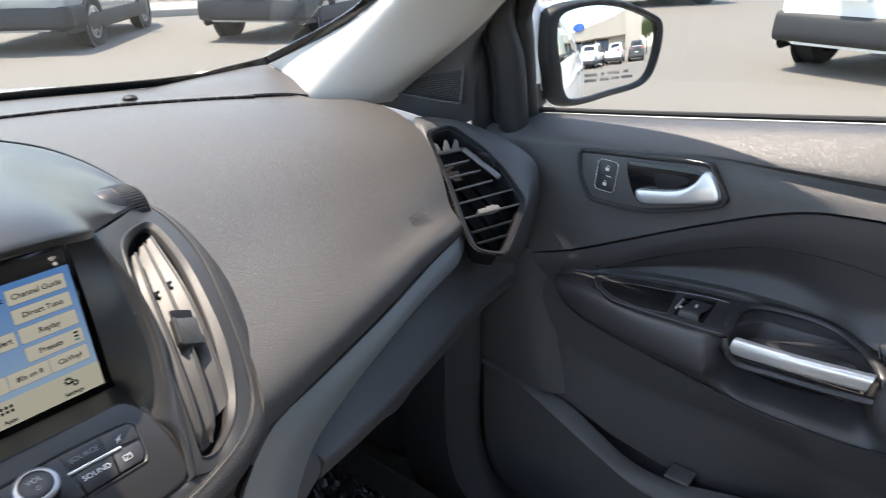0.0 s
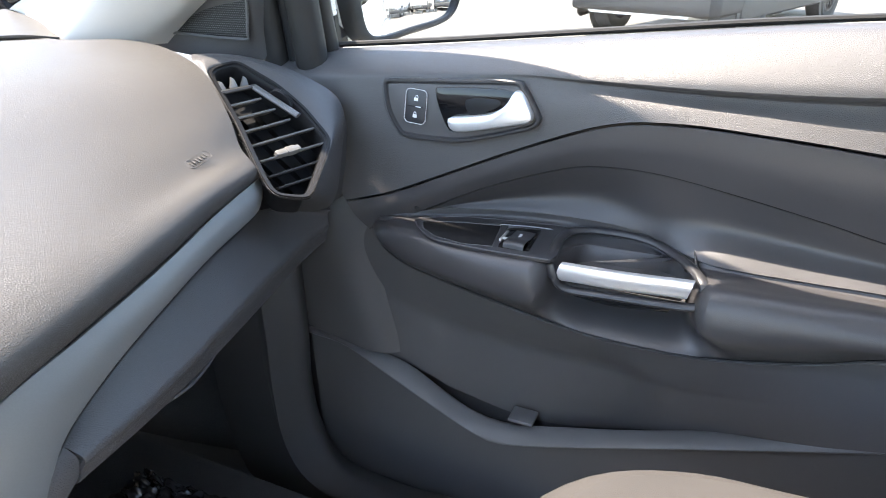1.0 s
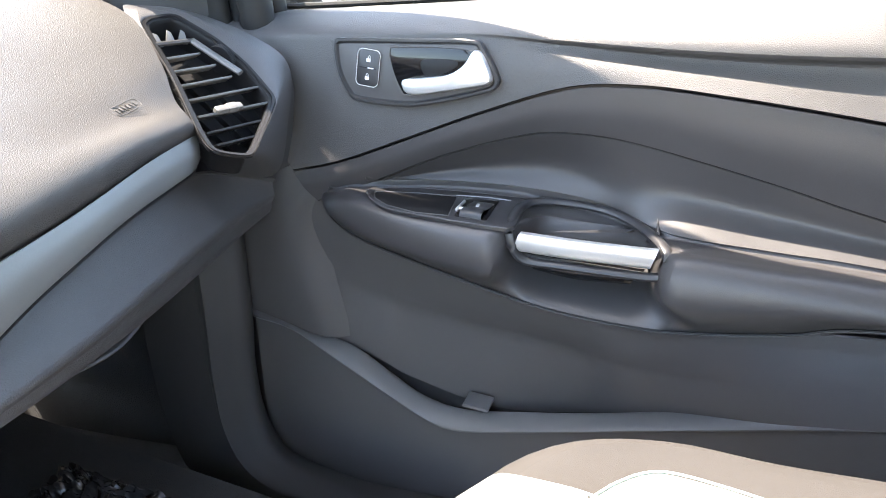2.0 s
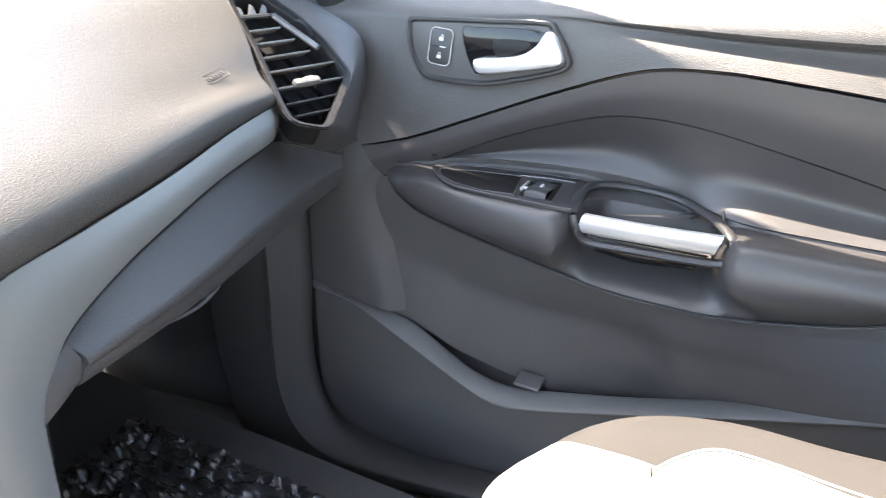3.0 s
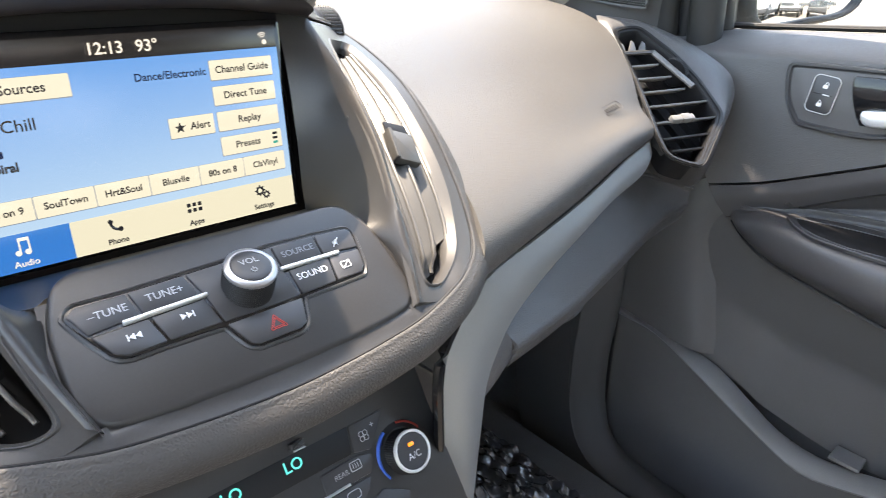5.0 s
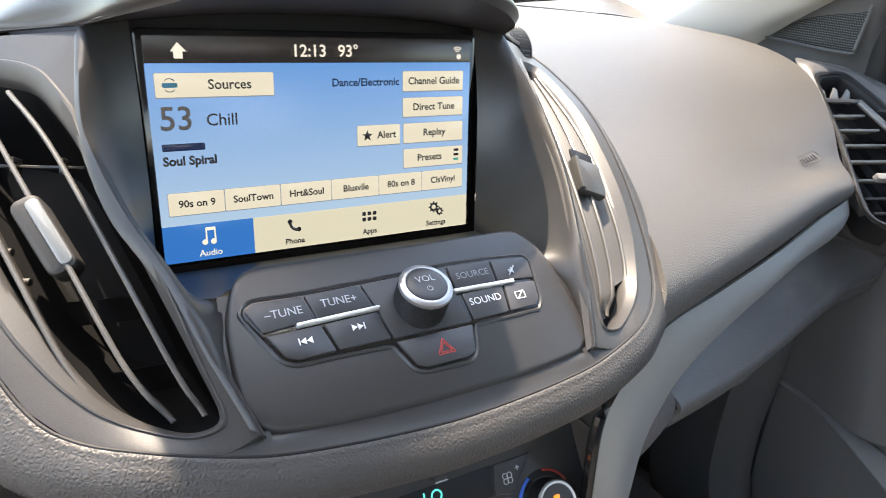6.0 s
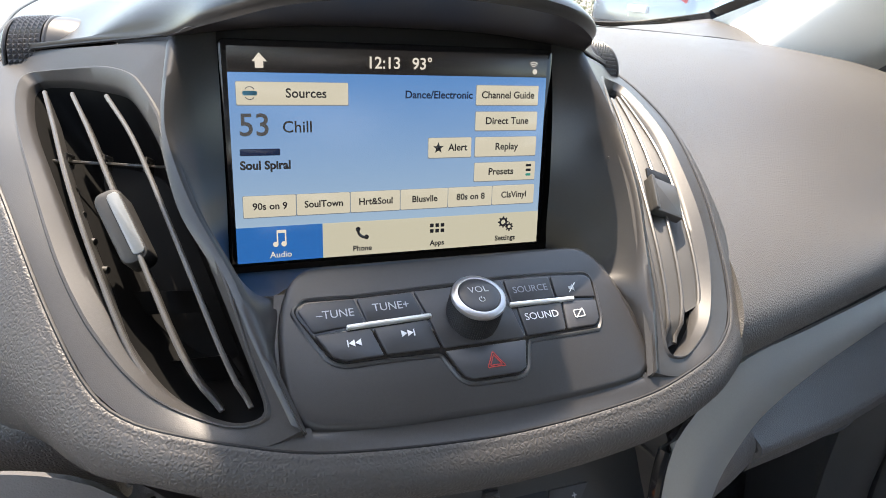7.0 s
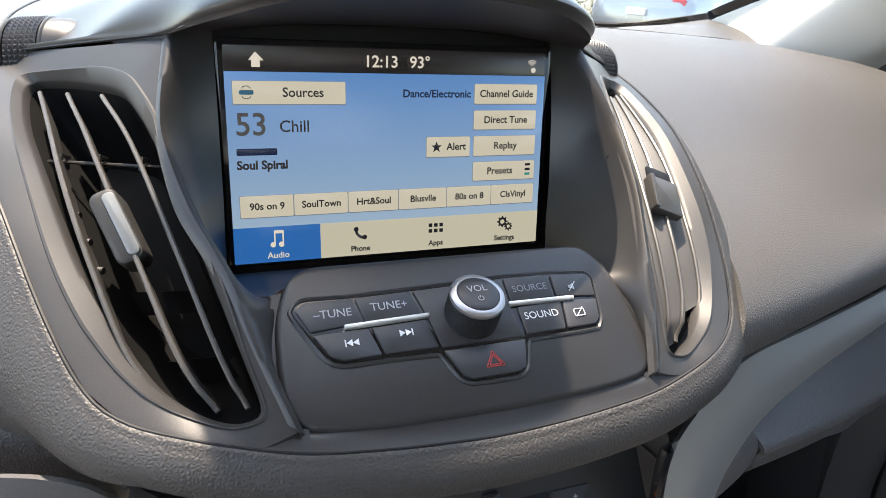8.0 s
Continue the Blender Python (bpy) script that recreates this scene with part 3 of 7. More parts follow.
slope = [across(0.0905, -0.004, -0.004, 1.0160), across(0.0870, -0.040, -0.040, 1.0225), across(0.0790, -0.068, -0.0675, 1.0335), across(0.0740, -0.0765, -0.0760, 1.0405)]
part("screen_ledge", ribbon(slope, 40, 6), FASCIA, stack, "satin grey ledge under the screen")
SHELF = [(-0.0600, -0.0727), (-0.0670, -0.0740), (-0.0730, -0.0785), (-0.0775, -0.0870), (-0.0805, -0.0980), (-0.0815, -0.1120), (-0.0805, -0.1210), (-0.0765, -0.1270), (-0.0680, -0.1305), (-0.040, -0.1328), (0, -0.1335)]
SHELF = SHELF + [(-x, y) for x, y in SHELF[-2::-1]]
shelf_line = [(x, (y + 0.10) * math.sqrt(1.49)) for x, y in [(p.x, p.y) for p in crom([(*p, 0) for p in SHELF], 90)]]
part("control_shelf", plate(shelf_line, 0.0046, 0.0030, frame_of((0, -0.10, zp(-0.10)), (1, 0, 0), (0, -0.70, 1.0)) @ pose(0, 0, SH - 0.0046)), FASCIA, stack, "satin grey sloping shelf with rounded edges", sharp=60)
base = [across(0.0790, -0.0765, -0.0750, 1.038), across(0.0825, -0.100, -0.100, zp(-0.100, -0.0042)), across(0.0820, -0.122, -0.1255, zp(-0.1245, -0.0042)), [(-0.0835, -0.1285, 1.0068), (-0.050, -0.1322, 1.0034), (0, -0.1350, 1.0012), (0.050, -0.1322, 1.0034), (0.0835, -0.1285, 1.0068)]]
base.append([(-0.0925, -0.1310, 1.0045), (-0.075, -0.1345, 1.0022), (-0.03, -0.1385, 0.9992), (0, -0.1395, 0.9985), (0.03, -0.1385, 0.9992), (0.075, -0.1345, 1.0022), (0.0925, -0.1310, 1.0045)])
part("lower_band", ribbon(base, 60, 5), FASCIA, stack, "dark band under the control shelf")
for s in (1, -1):
    part("corner_patch", ribbon([flip(r, s) for r in ([(0.073, -0.1265, 1.0078), (0.080, -0.1270, 1.0082), (0.090, -0.1255, 1.0088)], [(0.073, -0.1352, 1.0020), (0.081, -0.1340, 1.0030), (0.0935, -0.1308, 1.0053)])], 10, 4), FASCIA, stack)

# padded rim round the lower edge
RIM_PTS = [(0.1935, 0.119, 1.108), (0.2020, 0.085, 1.096), (0.1948, 0.029, 1.0795), (0.1777, -0.026, 1.0580), (0.1613, -0.070, 1.0325), (0.1481, -0.096, 1.0160), (0.1345, -0.1102, 1.0096), (0.1135, -0.1240, 1.0083), (0.0925, -0.1312, 1.0050), (0.075, -0.1350, 1.0022), (0.055, -0.1372, 1.0005), (0.03, -0.1390, 0.9992), (0.0, -0.1400, 0.9985)]
RIM_FULL = crom([(-x, y, z) for x, y, z in RIM_PTS] + RIM_PTS[-2::-1], 150)


def rim_line(k, h, k2=None, h2=None):
    """The rim's edge moved outwards and up; k2 and h2 hold for the upper sides."""
    out = []
    for i, p in enumerate(RIM_FULL):
        t = (RIM_FULL[min(i + 1, 149)] - RIM_FULL[max(i - 1, 0)]).normalized()
        away = t.cross(Vector((p.x * 1.8, -0.52, 0.78)).normalized()).normalized()
        f = max(0.0, min(1.0, (p.y + 0.115) / 0.06))
        kk, hh = (k, h) if k2 is None else (k + (k2 - k) * f, h + (h2 - h) * f)
        out.append(p + away * kk + Vector((0, 0.1, 1)) * hh)
    return out


rim_rows = [rim_line(-0.0008, -0.0030), rim_line(0.0002, 0.0006), rim_line(0.0012, 0.0012), rim_line(0.0024, 0.0008), rim_line(0.0034, 0.0001), rim_line(0.0042, 0.0001, 0.0045, 0.0002), rim_line(0.0066, -0.0008, 0.009, -0.002), rim_line(0.0088, -0.0040, 0.014, -0.006), rim_line(0.0092, -0.0090, 0.019, -0.013), rim_line(0.0060, -0.0150, 0.023, -0.024), rim_line(-0.006, -0.0200, 0.024, -0.040), rim_line(-0.030, -0.0240, 0.020, -0.050)]
part("rim", skin(rim_rows, False), RIM, stack, "leather-grain padded rim with a raised bead", sharp=60)
part("rim_seam", tube(rim_line(-0.0008, -0.0002), 0.0008, 6, 150), BLACK, stack)

# brow over the screen and the cap behind it
LIP = [(-0.194, 0.110, 1.107), (-0.150, 0.064, 1.1185), (-0.113, 0.020, 1.1285), (-0.092, -0.018, 1.139), (-0.058, -0.040, 1.150), (0, -0.050, 1.155), (0.058, -0.040, 1.150), (0.092, -0.018, 1.139), (0.113, 0.020, 1.1285), (0.150, 0.064, 1.1185), (0.194, 0.110, 1.107)]
LIP2 = [(x * 1.01, y + 0.002, z + (0.008 if abs(x) < 0.1 else 0.003)) for x, y, z in LIP]
TOP1 = [(-0.196, 0.113, 1.1085), (-0.158, 0.080, 1.1185), (-0.120, 0.045, 1.142), (-0.07, 0.010, 1.164), (0, -0.005, 1.171), (0.07, 0.010, 1.164), (0.120, 0.045, 1.142), (0.158, 0.080, 1.1185), (0.196, 0.113, 1.1085)]
TOP2 = [(-0.199, 0.118, 1.1090), (-0.175, 0.130, 1.1180), (-0.140, 0.125, 1.138), (-0.08, 0.105, 1.162), (0, 0.10, 1.168), (0.08, 0.105, 1.162), (0.140, 0.125, 1.138), (0.175, 0.130, 1.1180), (0.199, 0.118, 1.1090)]
TOP2B = [(-0.200, 0.119, 1.1090), (-0.196, 0.165, 1.1150), (-0.168, 0.230, 1.129), (-0.09, 0.275, 1.150), (0, 0.29, 1.156), (0.09, 0.275, 1.150), (0.168, 0.230, 1.129), (0.196, 0.165, 1.1150), (0.200, 0.119, 1.1090)]
TOP3 = [(0, 0.455, 1.136), (0.08, 0.44, 1.134), (0.15, 0.400, 1.1295), (0.1934, 0.3323, 1.1235), (0.2064, 0.25, 1.1180), (0.2040, 0.165, 1.1125), (0.2005, 0.120, 1.1090)]
TOP3 = [(-x, y, z) for x, y, z in TOP3[:0:-1]] + TOP3
TOP4 = [(x * 1.01, y + 0.006, z - 0.03) for x, y, z in TOP3]
part("brow", ribbon([LIP, LIP2, TOP1, TOP2, TOP2B, TOP3, TOP4], 90, 6), FASCIA, stack, "smooth grey brow over the screen")
part("brow_lining", ribbon([LIP[2:9], [(-0.105, 0.02, 1.129), (-0.094, -0.004, 1.137), (0, -0.022, 1.149), (0.094, -0.004, 1.137), (0.105, 0.02, 1.129)], [(-0.0955, 0.020, 1.131), (-0.05, 0.016, 1.136), (0, 0.016, 1.137), (0.05, 0.016, 1.136), (0.0955, 0.020, 1.131)]], 40, 4), surface("brow_lining_plastic", (0.030, 0.024, 0.025), 0.5, vary=0.1), stack, "dark brow lining")
for s in (1, -1):
    part("seam_line", tube(flip([(0.112, 0.020, 1.129), (0.150, 0.0635, 1.1192), (0.194, 0.1095, 1.108)], s), 0.0008, 6, 20), BLACK, stack)
part("top_seam", tube([(x * 1.003, y + 0.001, z + 0.001) for x, y, z in TOP3], 0.0012, 6, 60), BLACK, stack)


def knurled_wheel(m, r, w, n=36, rows=7, peak=0.05):
    """A wheel about the z axis of m whose rim is cut into small pyramids."""
    bm = bmesh.new()
    rings = []
    for j in range(rows + 1):
        z = -w / 2 + w * j / rows
        rings.append([bm.verts.new(m @ Vector((r * math.cos(2 * math.pi * i / n), r * math.sin(2 * math.pi * i / n), z))) for i in range(n)])
    for j in range(rows):
        z = -w / 2 + w * (j + 0.5) / rows
        for i in range(n):
            a = 2 * math.pi * (i + 0.5) / n
            tip = bm.verts.new(m @ Vector((r * (1 + peak) * math.cos(a), r * (1 + peak) * math.sin(a), z)))
            q = (rings[j][i], rings[j][(i + 1) % n], rings[j + 1][(i + 1) % n], rings[j + 1][i])
            for k in range(4):
                bm.faces.new((q[k], q[(k + 1) % 4], tip))
    bm.faces.new(rings[0][::-1])
    bm.faces.new(rings[-1])
    bmesh.ops.recalc_face_normals(bm, faces=bm.faces)
    return bm


for s in (1, -1):
    wheel = thing("vent_thumbwheel", (s * 0.170, 0.100, 1.10), "black knurled thumbwheel of an air vent", "thumbwheel", "vent thumbwheels")
    wm = frame_of((s * 0.1765, 0.1175, 1.1015), (0, 1, 0), (s * 0.95, 0.30, -0.10))
    part("wheel", knurled_wheel(wm, 0.0240, 0.0170, 54, 6, 0.055), BUTTON, wheel, sharp=10)
    for k in (-1, 1):
        part("slot_cheek", lathe([(0.0, -0.0011), (0.0241, -0.0011), (0.0247, -0.0004), (0.0247, 0.0004), (0.0241, 0.0011), (0.0, 0.0011)], 64, wm @ pose(0, 0, k * 0.0104)), FASCIA, wheel, "smooth grey cheek beside the wheel")
    part("fairing", lathe([(0.0240, 0.0), (0.0232, -0.008), (0.0205, -0.018), (0.0130, -0.026), (0.0, -0.032)], 48, wm @ pose(0, 0, -0.0110)), FASCIA, wheel, "smooth pale-lit fairing beside the wheel")
    for p, q in (((-1, 1), (1, 1)), ((1, 1), (1, -1)), ((1, -1), (-1, -1)), ((-1, -1), (-1, 1)), ((-1, 1), (1, -1)), ((-1, -1), (1, 1))):
        ends = [Vector((s * (0.1535 + 0.0042 * a), 0.0905 + 0.0028 * b + 0.0020 * a, 1.1196 - 0.0012 * a + 0.0006 * b)) for a, b in (p, q)]
        part("closed_mark", tube(ends, 0.00035, 5, 4), BUTTON, wheel)


# ---- air vents of the centre stack ----
def on_vent(u, v, h=0.0):
    """A place on the vent's surface: u from inner to outer edge, v from top to bottom."""
    a, b = crom(V_IN, 41)[round(v * 40)], crom(V_EX, 41)[round(v * 40)]
    return a.lerp(b, u) + V_N * h


VANE_LINES = ((0.84, 0.83, 0.86, 0.94, 1.14), (0.56, 0.52, 0.50, 0.53, 0.64), (0.23, 0.18, 0.17, 0.18, 0.22))


def vane_u(table, v):
    """Smooth reading of five even values between 0 and 1."""
    k = min(int(v * 4), 3)
    a, b, c, d = table[max(k - 1, 0)], table[k], table[k + 1], table[min(k + 2, 4)]
    f = v * 4 - k
    return 0.5 * (2 * b + (c - a) * f + (2 * a - 5 * b + 4 * c - d) * f * f + (3 * b - a - 3 * c + d) * f ** 3)


def centre_vent(s):
    vent = thing("air_vent", (s * 0.14, 0, 1.0), "dark centre air vent with three upright vanes" if s < 0 else "centre air vent with three pale sunlit upright vanes", "air vent", "centre air vents")
    wide = (on_vent(1, 0.5) - on_vent(0, 0.5)).normalized()
    INTO = Vector((-0.0008, 0.0165, -0.0085)) if s < 0 else wide * -0.0118 - V_N * 0.0090
    for number, table in enumerate(VANE_LINES):
        steps = [k / 40 for k in range(1, (36, 40, 40)[number])]
        front = [on_vent(vane_u(table, v), v, -0.0030 - (0.0030 if v > 0.94 else 0.0)) for v in steps]
        reach = [(0.12 + 6.0 * v if v < 0.14 else 1.0) * (1.0 if v < 0.80 else 1.12) for v in steps]
        thick = [0.0006 if v < 0.11 else 0.0010 for v in steps]
        rows = [[p + wide * t + INTO * 0.10 for p, t in zip(front, thick)], [p + wide * t * 0.6 + INTO * 0.02 for p, t in zip(front, thick)], [p - wide * t * 0.6 + INTO * 0.02 for p, t in zip(front, thick)],
                [p - wide * t + INTO * 0.10 for p, t in zip(front, thick)], [p - wide * 0.0006 + INTO * r for p, r in zip(front, reach)], [p + wide * 0.0006 + INTO * r for p, r in zip(front, reach)]]
        rows = [[mirrored(p, s) for p in r] for r in rows]
        vane = part("vane", skin(rows + [rows[0]], False), VANE, vent, sharp=50)
        part("vane_edge", tube([mirrored(p + V_N * 0.0002, s) for p in front], 0.0011, 8, 50), VANE_EDGE, vent, "rounded vane edge, coloured lighter as a glint")
        c = on_vent(vane_u(table, 0.30), 0.30, -0.0030) + INTO * 0.62
        clip = frame_of(mirrored(c, s), mirrored(INTO, s), -mirrored(wide, s) if s < 0 else mirrored(V_N, s))
        for du, dv, w, h in ((0, 0.0026, 0.0066, 0.0014), (0, -0.0026, 0.0066, 0.0014), (0.0026, 0, 0.0014, 0.0066), (-0.0026, 0, 0.0014, 0.0066)):
            part("clip", plate(rrect(w, h, 0.0004, du, dv, 2), 0.0016, 0.0003, clip @ pose(0, 0, 0.0006)), VANE, vane)
    rod = [mirrored(on_vent(u, 0.30, -0.0030) + INTO * 0.70, s) for u in (0.95, 0.84, 0.70, 0.52, 0.36, 0.18, 0.02)]
    part("link_rod", tube(rod, 0.0008, 6, 30), VANE, vent)
    for v in (0.62, 0.80):
        part("rear_louvre", ribbon([[mirrored(on_vent(u, v, -0.026), s) for u in (0.30, 0.5, 0.85)], [mirrored(on_vent(u, v + 0.05, -0.030), s) for u in (0.30, 0.5, 0.85)]], 8, 2, thick=0.0012), DUCT, vent)
    for k in range(5):
        part("pivot", lathe([(0.0016, 0), (0.0016, 0.003), (0, 0.0034)], 10, frame_of(mirrored(on_vent(0.94, 0.30 + 0.075 * k, -0.014), s), (0, 0, 1), mirrored(-wide, s))), VANE, vent)
    mid_v = VANE_LINES[1]
    tc = on_vent(vane_u(mid_v, 0.52), 0.52)
    ax = on_vent(vane_u(mid_v, 0.60), 0.60) - on_vent(vane_u(mid_v, 0.36), 0.36)
    nn = mirrored(-INTO, s) + mirrored(V_N, s) * 0.010 if s < 0 else V_N - wide * 0.25
    tm = frame_of(mirrored(tc, s), mirrored(ax, s).cross(nn), nn)
    if s < 0:
        tab = part("slide_tab", plate(soft(rrect(0.0115, 0.0330, 0.004), 0.001), 0.0150, 0.0022, tm @ pose(0.0012, 0, -0.0125)), VANE_SATIN, vent, "grey slide tab with pale inlay")
        part("tab_inlay", plate(rrect(0.0050, 0.0280, 0.0020, -0.0010, 0.0), 0.0010, 0.0005, tm @ pose(0, 0, 0.0022)), SILVER, tab)
    else:
        tab = part("slide_tab", plate(soft(rrect(0.0195, 0.0230, 0.0015), 0.001), 0.0050, 0.0014, tm @ pose(0.001, 0.002, -0.0030)), VANE, vent, "broad pale slide tab")
        part("tab_lip", plate(rrect(0.0028, 0.0225, 0.0010, 0.0095, 0.002), 0.0030, 0.0009, tm @ pose(0, 0, 0.0005)), VANE, tab)
        # flat black plate: the tab's shade is laid on as colour, nothing is cut
        part("tab_slot", plate(rrect(0.0170, 0.0090, 0.0015, 0.001, -0.0130), 0.0010, 0.0002, tm @ pose(0, 0, -0.0016)), BLACK, tab, "flat black plate painted as shade below the tab")


# darker copy of the slat colour, for slats and bar drawn as shaded
SHADED_VANE = surface("shaded_vane", (0.022, 0.022, 0.023), 0.42, vary=0.06)
for s in (1, -1):
    centre_vent(s)

# ---- touchscreen ----
SC = frame_of((0, 0.007, 1.073), (1, 0, 0), (0, -0.991, 0.131))
screen = thing("touchscreen", (0, 0.007, 1.02), "lit colour touchscreen showing a blue radio menu", "touchscreen")
part("bezel", plate(rrect(0.1805, 0.1135, 0.003), 0.004, 0.001, SC @ pose(0, 0, -0.0062)), GLOSS, screen, "glossy black screen bezel")
part("back_shell", plate(rrect(0.200, 0.135, 0.004), 0.006, 0.001, SC @ pose(0, 0, -0.018)), BLACK, screen)
UI_BLUE = bpy.data.materials.new("screen_blue")
UI_BLUE.use_nodes = True
un, ul = UI_BLUE.node_tree.nodes, UI_BLUE.node_tree.links
ub = un["Principled BSDF"]
uc, us, ur = un.new("ShaderNodeTexCoord"), un.new("ShaderNodeSeparateXYZ"), un.new("ShaderNodeValToRGB")
um = un.new("ShaderNodeMapRange")
um.inputs["From Min"].default_value, um.inputs["From Max"].default_value = 1.035, 1.115
ul.new(uc.outputs["Object"], us.inputs[0])
ul.new(us.outputs["Z"], um.inputs["Value"])
ul.new(um.outputs[0], ur.inputs[0])
ur.color_ramp.elements[0].color, ur.color_ramp.elements[1].color = (0.36, 0.57, 0.83, 1), (0.09, 0.30, 0.75, 1)
ul.new(ur.outputs[0], ub.inputs["Emission Color"])
ub.inputs["Base Color"].default_value = (0.01, 0.01, 0.012, 1)
ub.inputs["Roughness"].default_value = 0.22
SCREEN_LIGHT = 0.125
ub.inputs["Emission Strength"].default_value = SCREEN_LIGHT
UI_BAR = glow("screen_dark_bar", (0.012, 0.011, 0.012), SCREEN_LIGHT)
UI_TILE = glow("screen_tile", (0.68, 0.70, 0.62), SCREEN_LIGHT)
UI_TILE2 = glow("screen_dock", (0.62, 0.65, 0.56), SCREEN_LIGHT)
UI_LIT = glow("screen_selected", (0.015, 0.17, 0.60), SCREEN_LIGHT)
UI_INK = glow("screen_ink", (0.012, 0.014, 0.02), SCREEN_LIGHT)
UI_DIM = glow("screen_dim_ink", (0.05, 0.055, 0.065), SCREEN_LIGHT)
UI_NAVY = glow("screen_navy_ink", (0.008, 0.02, 0.07), SCREEN_LIGHT)
UI_WHITE = glow("screen_white", (0.85, 0.85, 0.82), SCREEN_LIGHT)
UI_EDGE = glow("screen_edge", (0.20, 0.27, 0.36), SCREEN_LIGHT)
UI_TEAL = glow("screen_teal", (0.02, 0.32, 0.30), SCREEN_LIGHT)


def tile(name, x0, y0, x1, y1, material, z=0.0, h=0.0004, r=0.0, parent=None, label=""):
    w, hh = (x1 - x0) / 1000, (y1 - y0) / 1000
    return part(name, plate(rrect(w, hh, max(r, 0.0003), (x0 + x1) / 2000, (y0 + y1) / 2000, 3), h, 0.0001, SC @ pose(0, 0, z)), material, parent or screen, label)


def words(string, x, y, size, material, parent, z=0.0016, bold=0.12, align="CENTER"):
    return part("lettering", text_bm(string, size / 1000, SC @ pose(x / 1000, y / 1000, z), bold / 1000, align), material, parent)


field = tile("menu_field", -86.6, -36, 86.4, 41.3, UI_BLUE, -0.0018, 0.0006, label="blue shaded menu background")
bar = tile("status_bar", -86.6, 41.3, 86.4, 53.6, UI_BAR, -0.0018, 0.0006, label="dark status bar with clock")
words("12:13", -9.8, 46.9, 8.2, UI_WHITE, bar)
words("93°", 11.0, 46.9, 8.2, UI_WHITE, bar)
part("home_icon", plate([(-0.0751, 0.0465), (-0.0737, 0.0465), (-0.0737, 0.0434), (-0.0697, 0.0434), (-0.0697, 0.0465), (-0.0678, 0.0465), (-0.0717, 0.0506)], 0.0003, 0.00005, SC @ pose(0, 0, -0.001)), UI_WHITE, bar)
for k in range(3):
    arc = [SC @ Vector((0.0777 + (0.0012 + 0.0011 * k) * math.cos(a), 0.0462 + (0.0012 + 0.0011 * k) * math.sin(a), -0.0008)) for a in [radians(45 + 15 * i) for i in range(7)]]
    part("signal_icon", tube(arc, 0.0003, 6, 12), UI_WHITE, bar)
part("signal_icon", lathe([(0.0014, 0), (0.0014, 0.0003), (0, 0.0003)], 16, SC @ pose(0.0787, 0.0444, -0.001)), UI_WHITE, bar)


def menu_tile(x0, y0, x1, y1, string, size, name="menu_tile", tx=None, bold=0.11):
    tile("tile_edge", x0 - 0.25, y0 - 0.6, x1 + 0.35, y1 + 0.1, UI_EDGE, -0.0012, 0.0003, 0.0006)
    t = tile(name, x0, y0, x1, y1, UI_TILE, -0.0010, 0.0008, 0.0006)
    if string:
        words(string, tx if tx is not None else (x0 + x1) / 2, (y0 + y1) / 2, size, UI_INK, t, 0.0002, bold)
    return t


src = menu_tile(-83.1, 26.0, -28.2, 36.9, "Sources", 6.4, tx=-49.5)
part("source_logo", plate(rrect(0.0068, 0.0022, 0.0008, -0.0768, 0.0315), 0.0003, 0.0001, SC), surface("logo_teal", (0.05, 0.22, 0.32), 0.5), src)
for k in (-1, 1):
    part("source_logo", tube([SC @ Vector((-0.0768 + 0.002 * math.cos(a), 0.0315 + k * (0.0018 + 0.0012 * math.sin(a)), 0.0)) for a in [math.pi * i / 6 for i in range(7)]], 0.0002, 5, 12), UI_NAVY, src)
menu_tile(43.5, 26.2, 81.4, 36.7, "Channel Guide", 5.4)
menu_tile(43.5, 12.3, 81.5, 22.5, "Direct Tune", 5.4)
menu_tile(43.8, -2.2, 81.8, 8.5, "Replay", 5.4)
pres = menu_tile(43.9, -16.2, 82.1, -5.8, "Presets", 5.4, tx=60.0)
for k, m in enumerate((UI_INK, UI_INK, UI_TEAL)):
    tile("preset_mark", 76.0, -8.6 - 2.7 * k, 79.2, -7.2 - 2.7 * k, m, 0.0, 0.0002, parent=pres)
al = menu_tile(16.1, -2.2, 41.2, 8.5, "Alert", 5.4, tx=33.0)
star = [(0.0215 + (0.0032 if k % 2 == 0 else 0.0013) * math.sin(k * math.pi / 5), 0.0031 + (0.0032 if k % 2 == 0 else 0.0013) * math.cos(k * math.pi / 5)) for k in range(10)]
part("star_icon", plate(star[::-1], 0.0003, 0.00003, SC), UI_INK, al)
edges = [-82.8, -56.0, -27.6, 0.2, 28.2, 55.4, 82.6]
for k, nm in enumerate(("90s on 9", "SoulTown", "Hrt&Soul", "Blusvlle", "80s on 8", "ClsVinyl")):
    menu_tile(edges[k] + 0.3, -30.2, edges[k + 1] - 0.3, -19.3, nm, 5.0, "preset_tile")
words("53", -82.9, 15.6, 15.5, UI_DIM, field, -0.0008, 0.18, "LEFT")
words("Chill", -61.8, 14.8, 8.2, UI_INK, field, -0.0008, 0.08, "LEFT")
words("Soul Spiral", -83.0, -4.0, 5.9, UI_INK, field, -0.0008, 0.24, "LEFT")
tile("name_bar", -82.8, 1.0, -63.2, 4.4, UI_NAVY, -0.0010, 0.0004, 0.0006, field)
words("Dance/Electronic", 41.3, 31.2, 5.6, UI_NAVY, field, -0.0008, 0.13, "RIGHT")
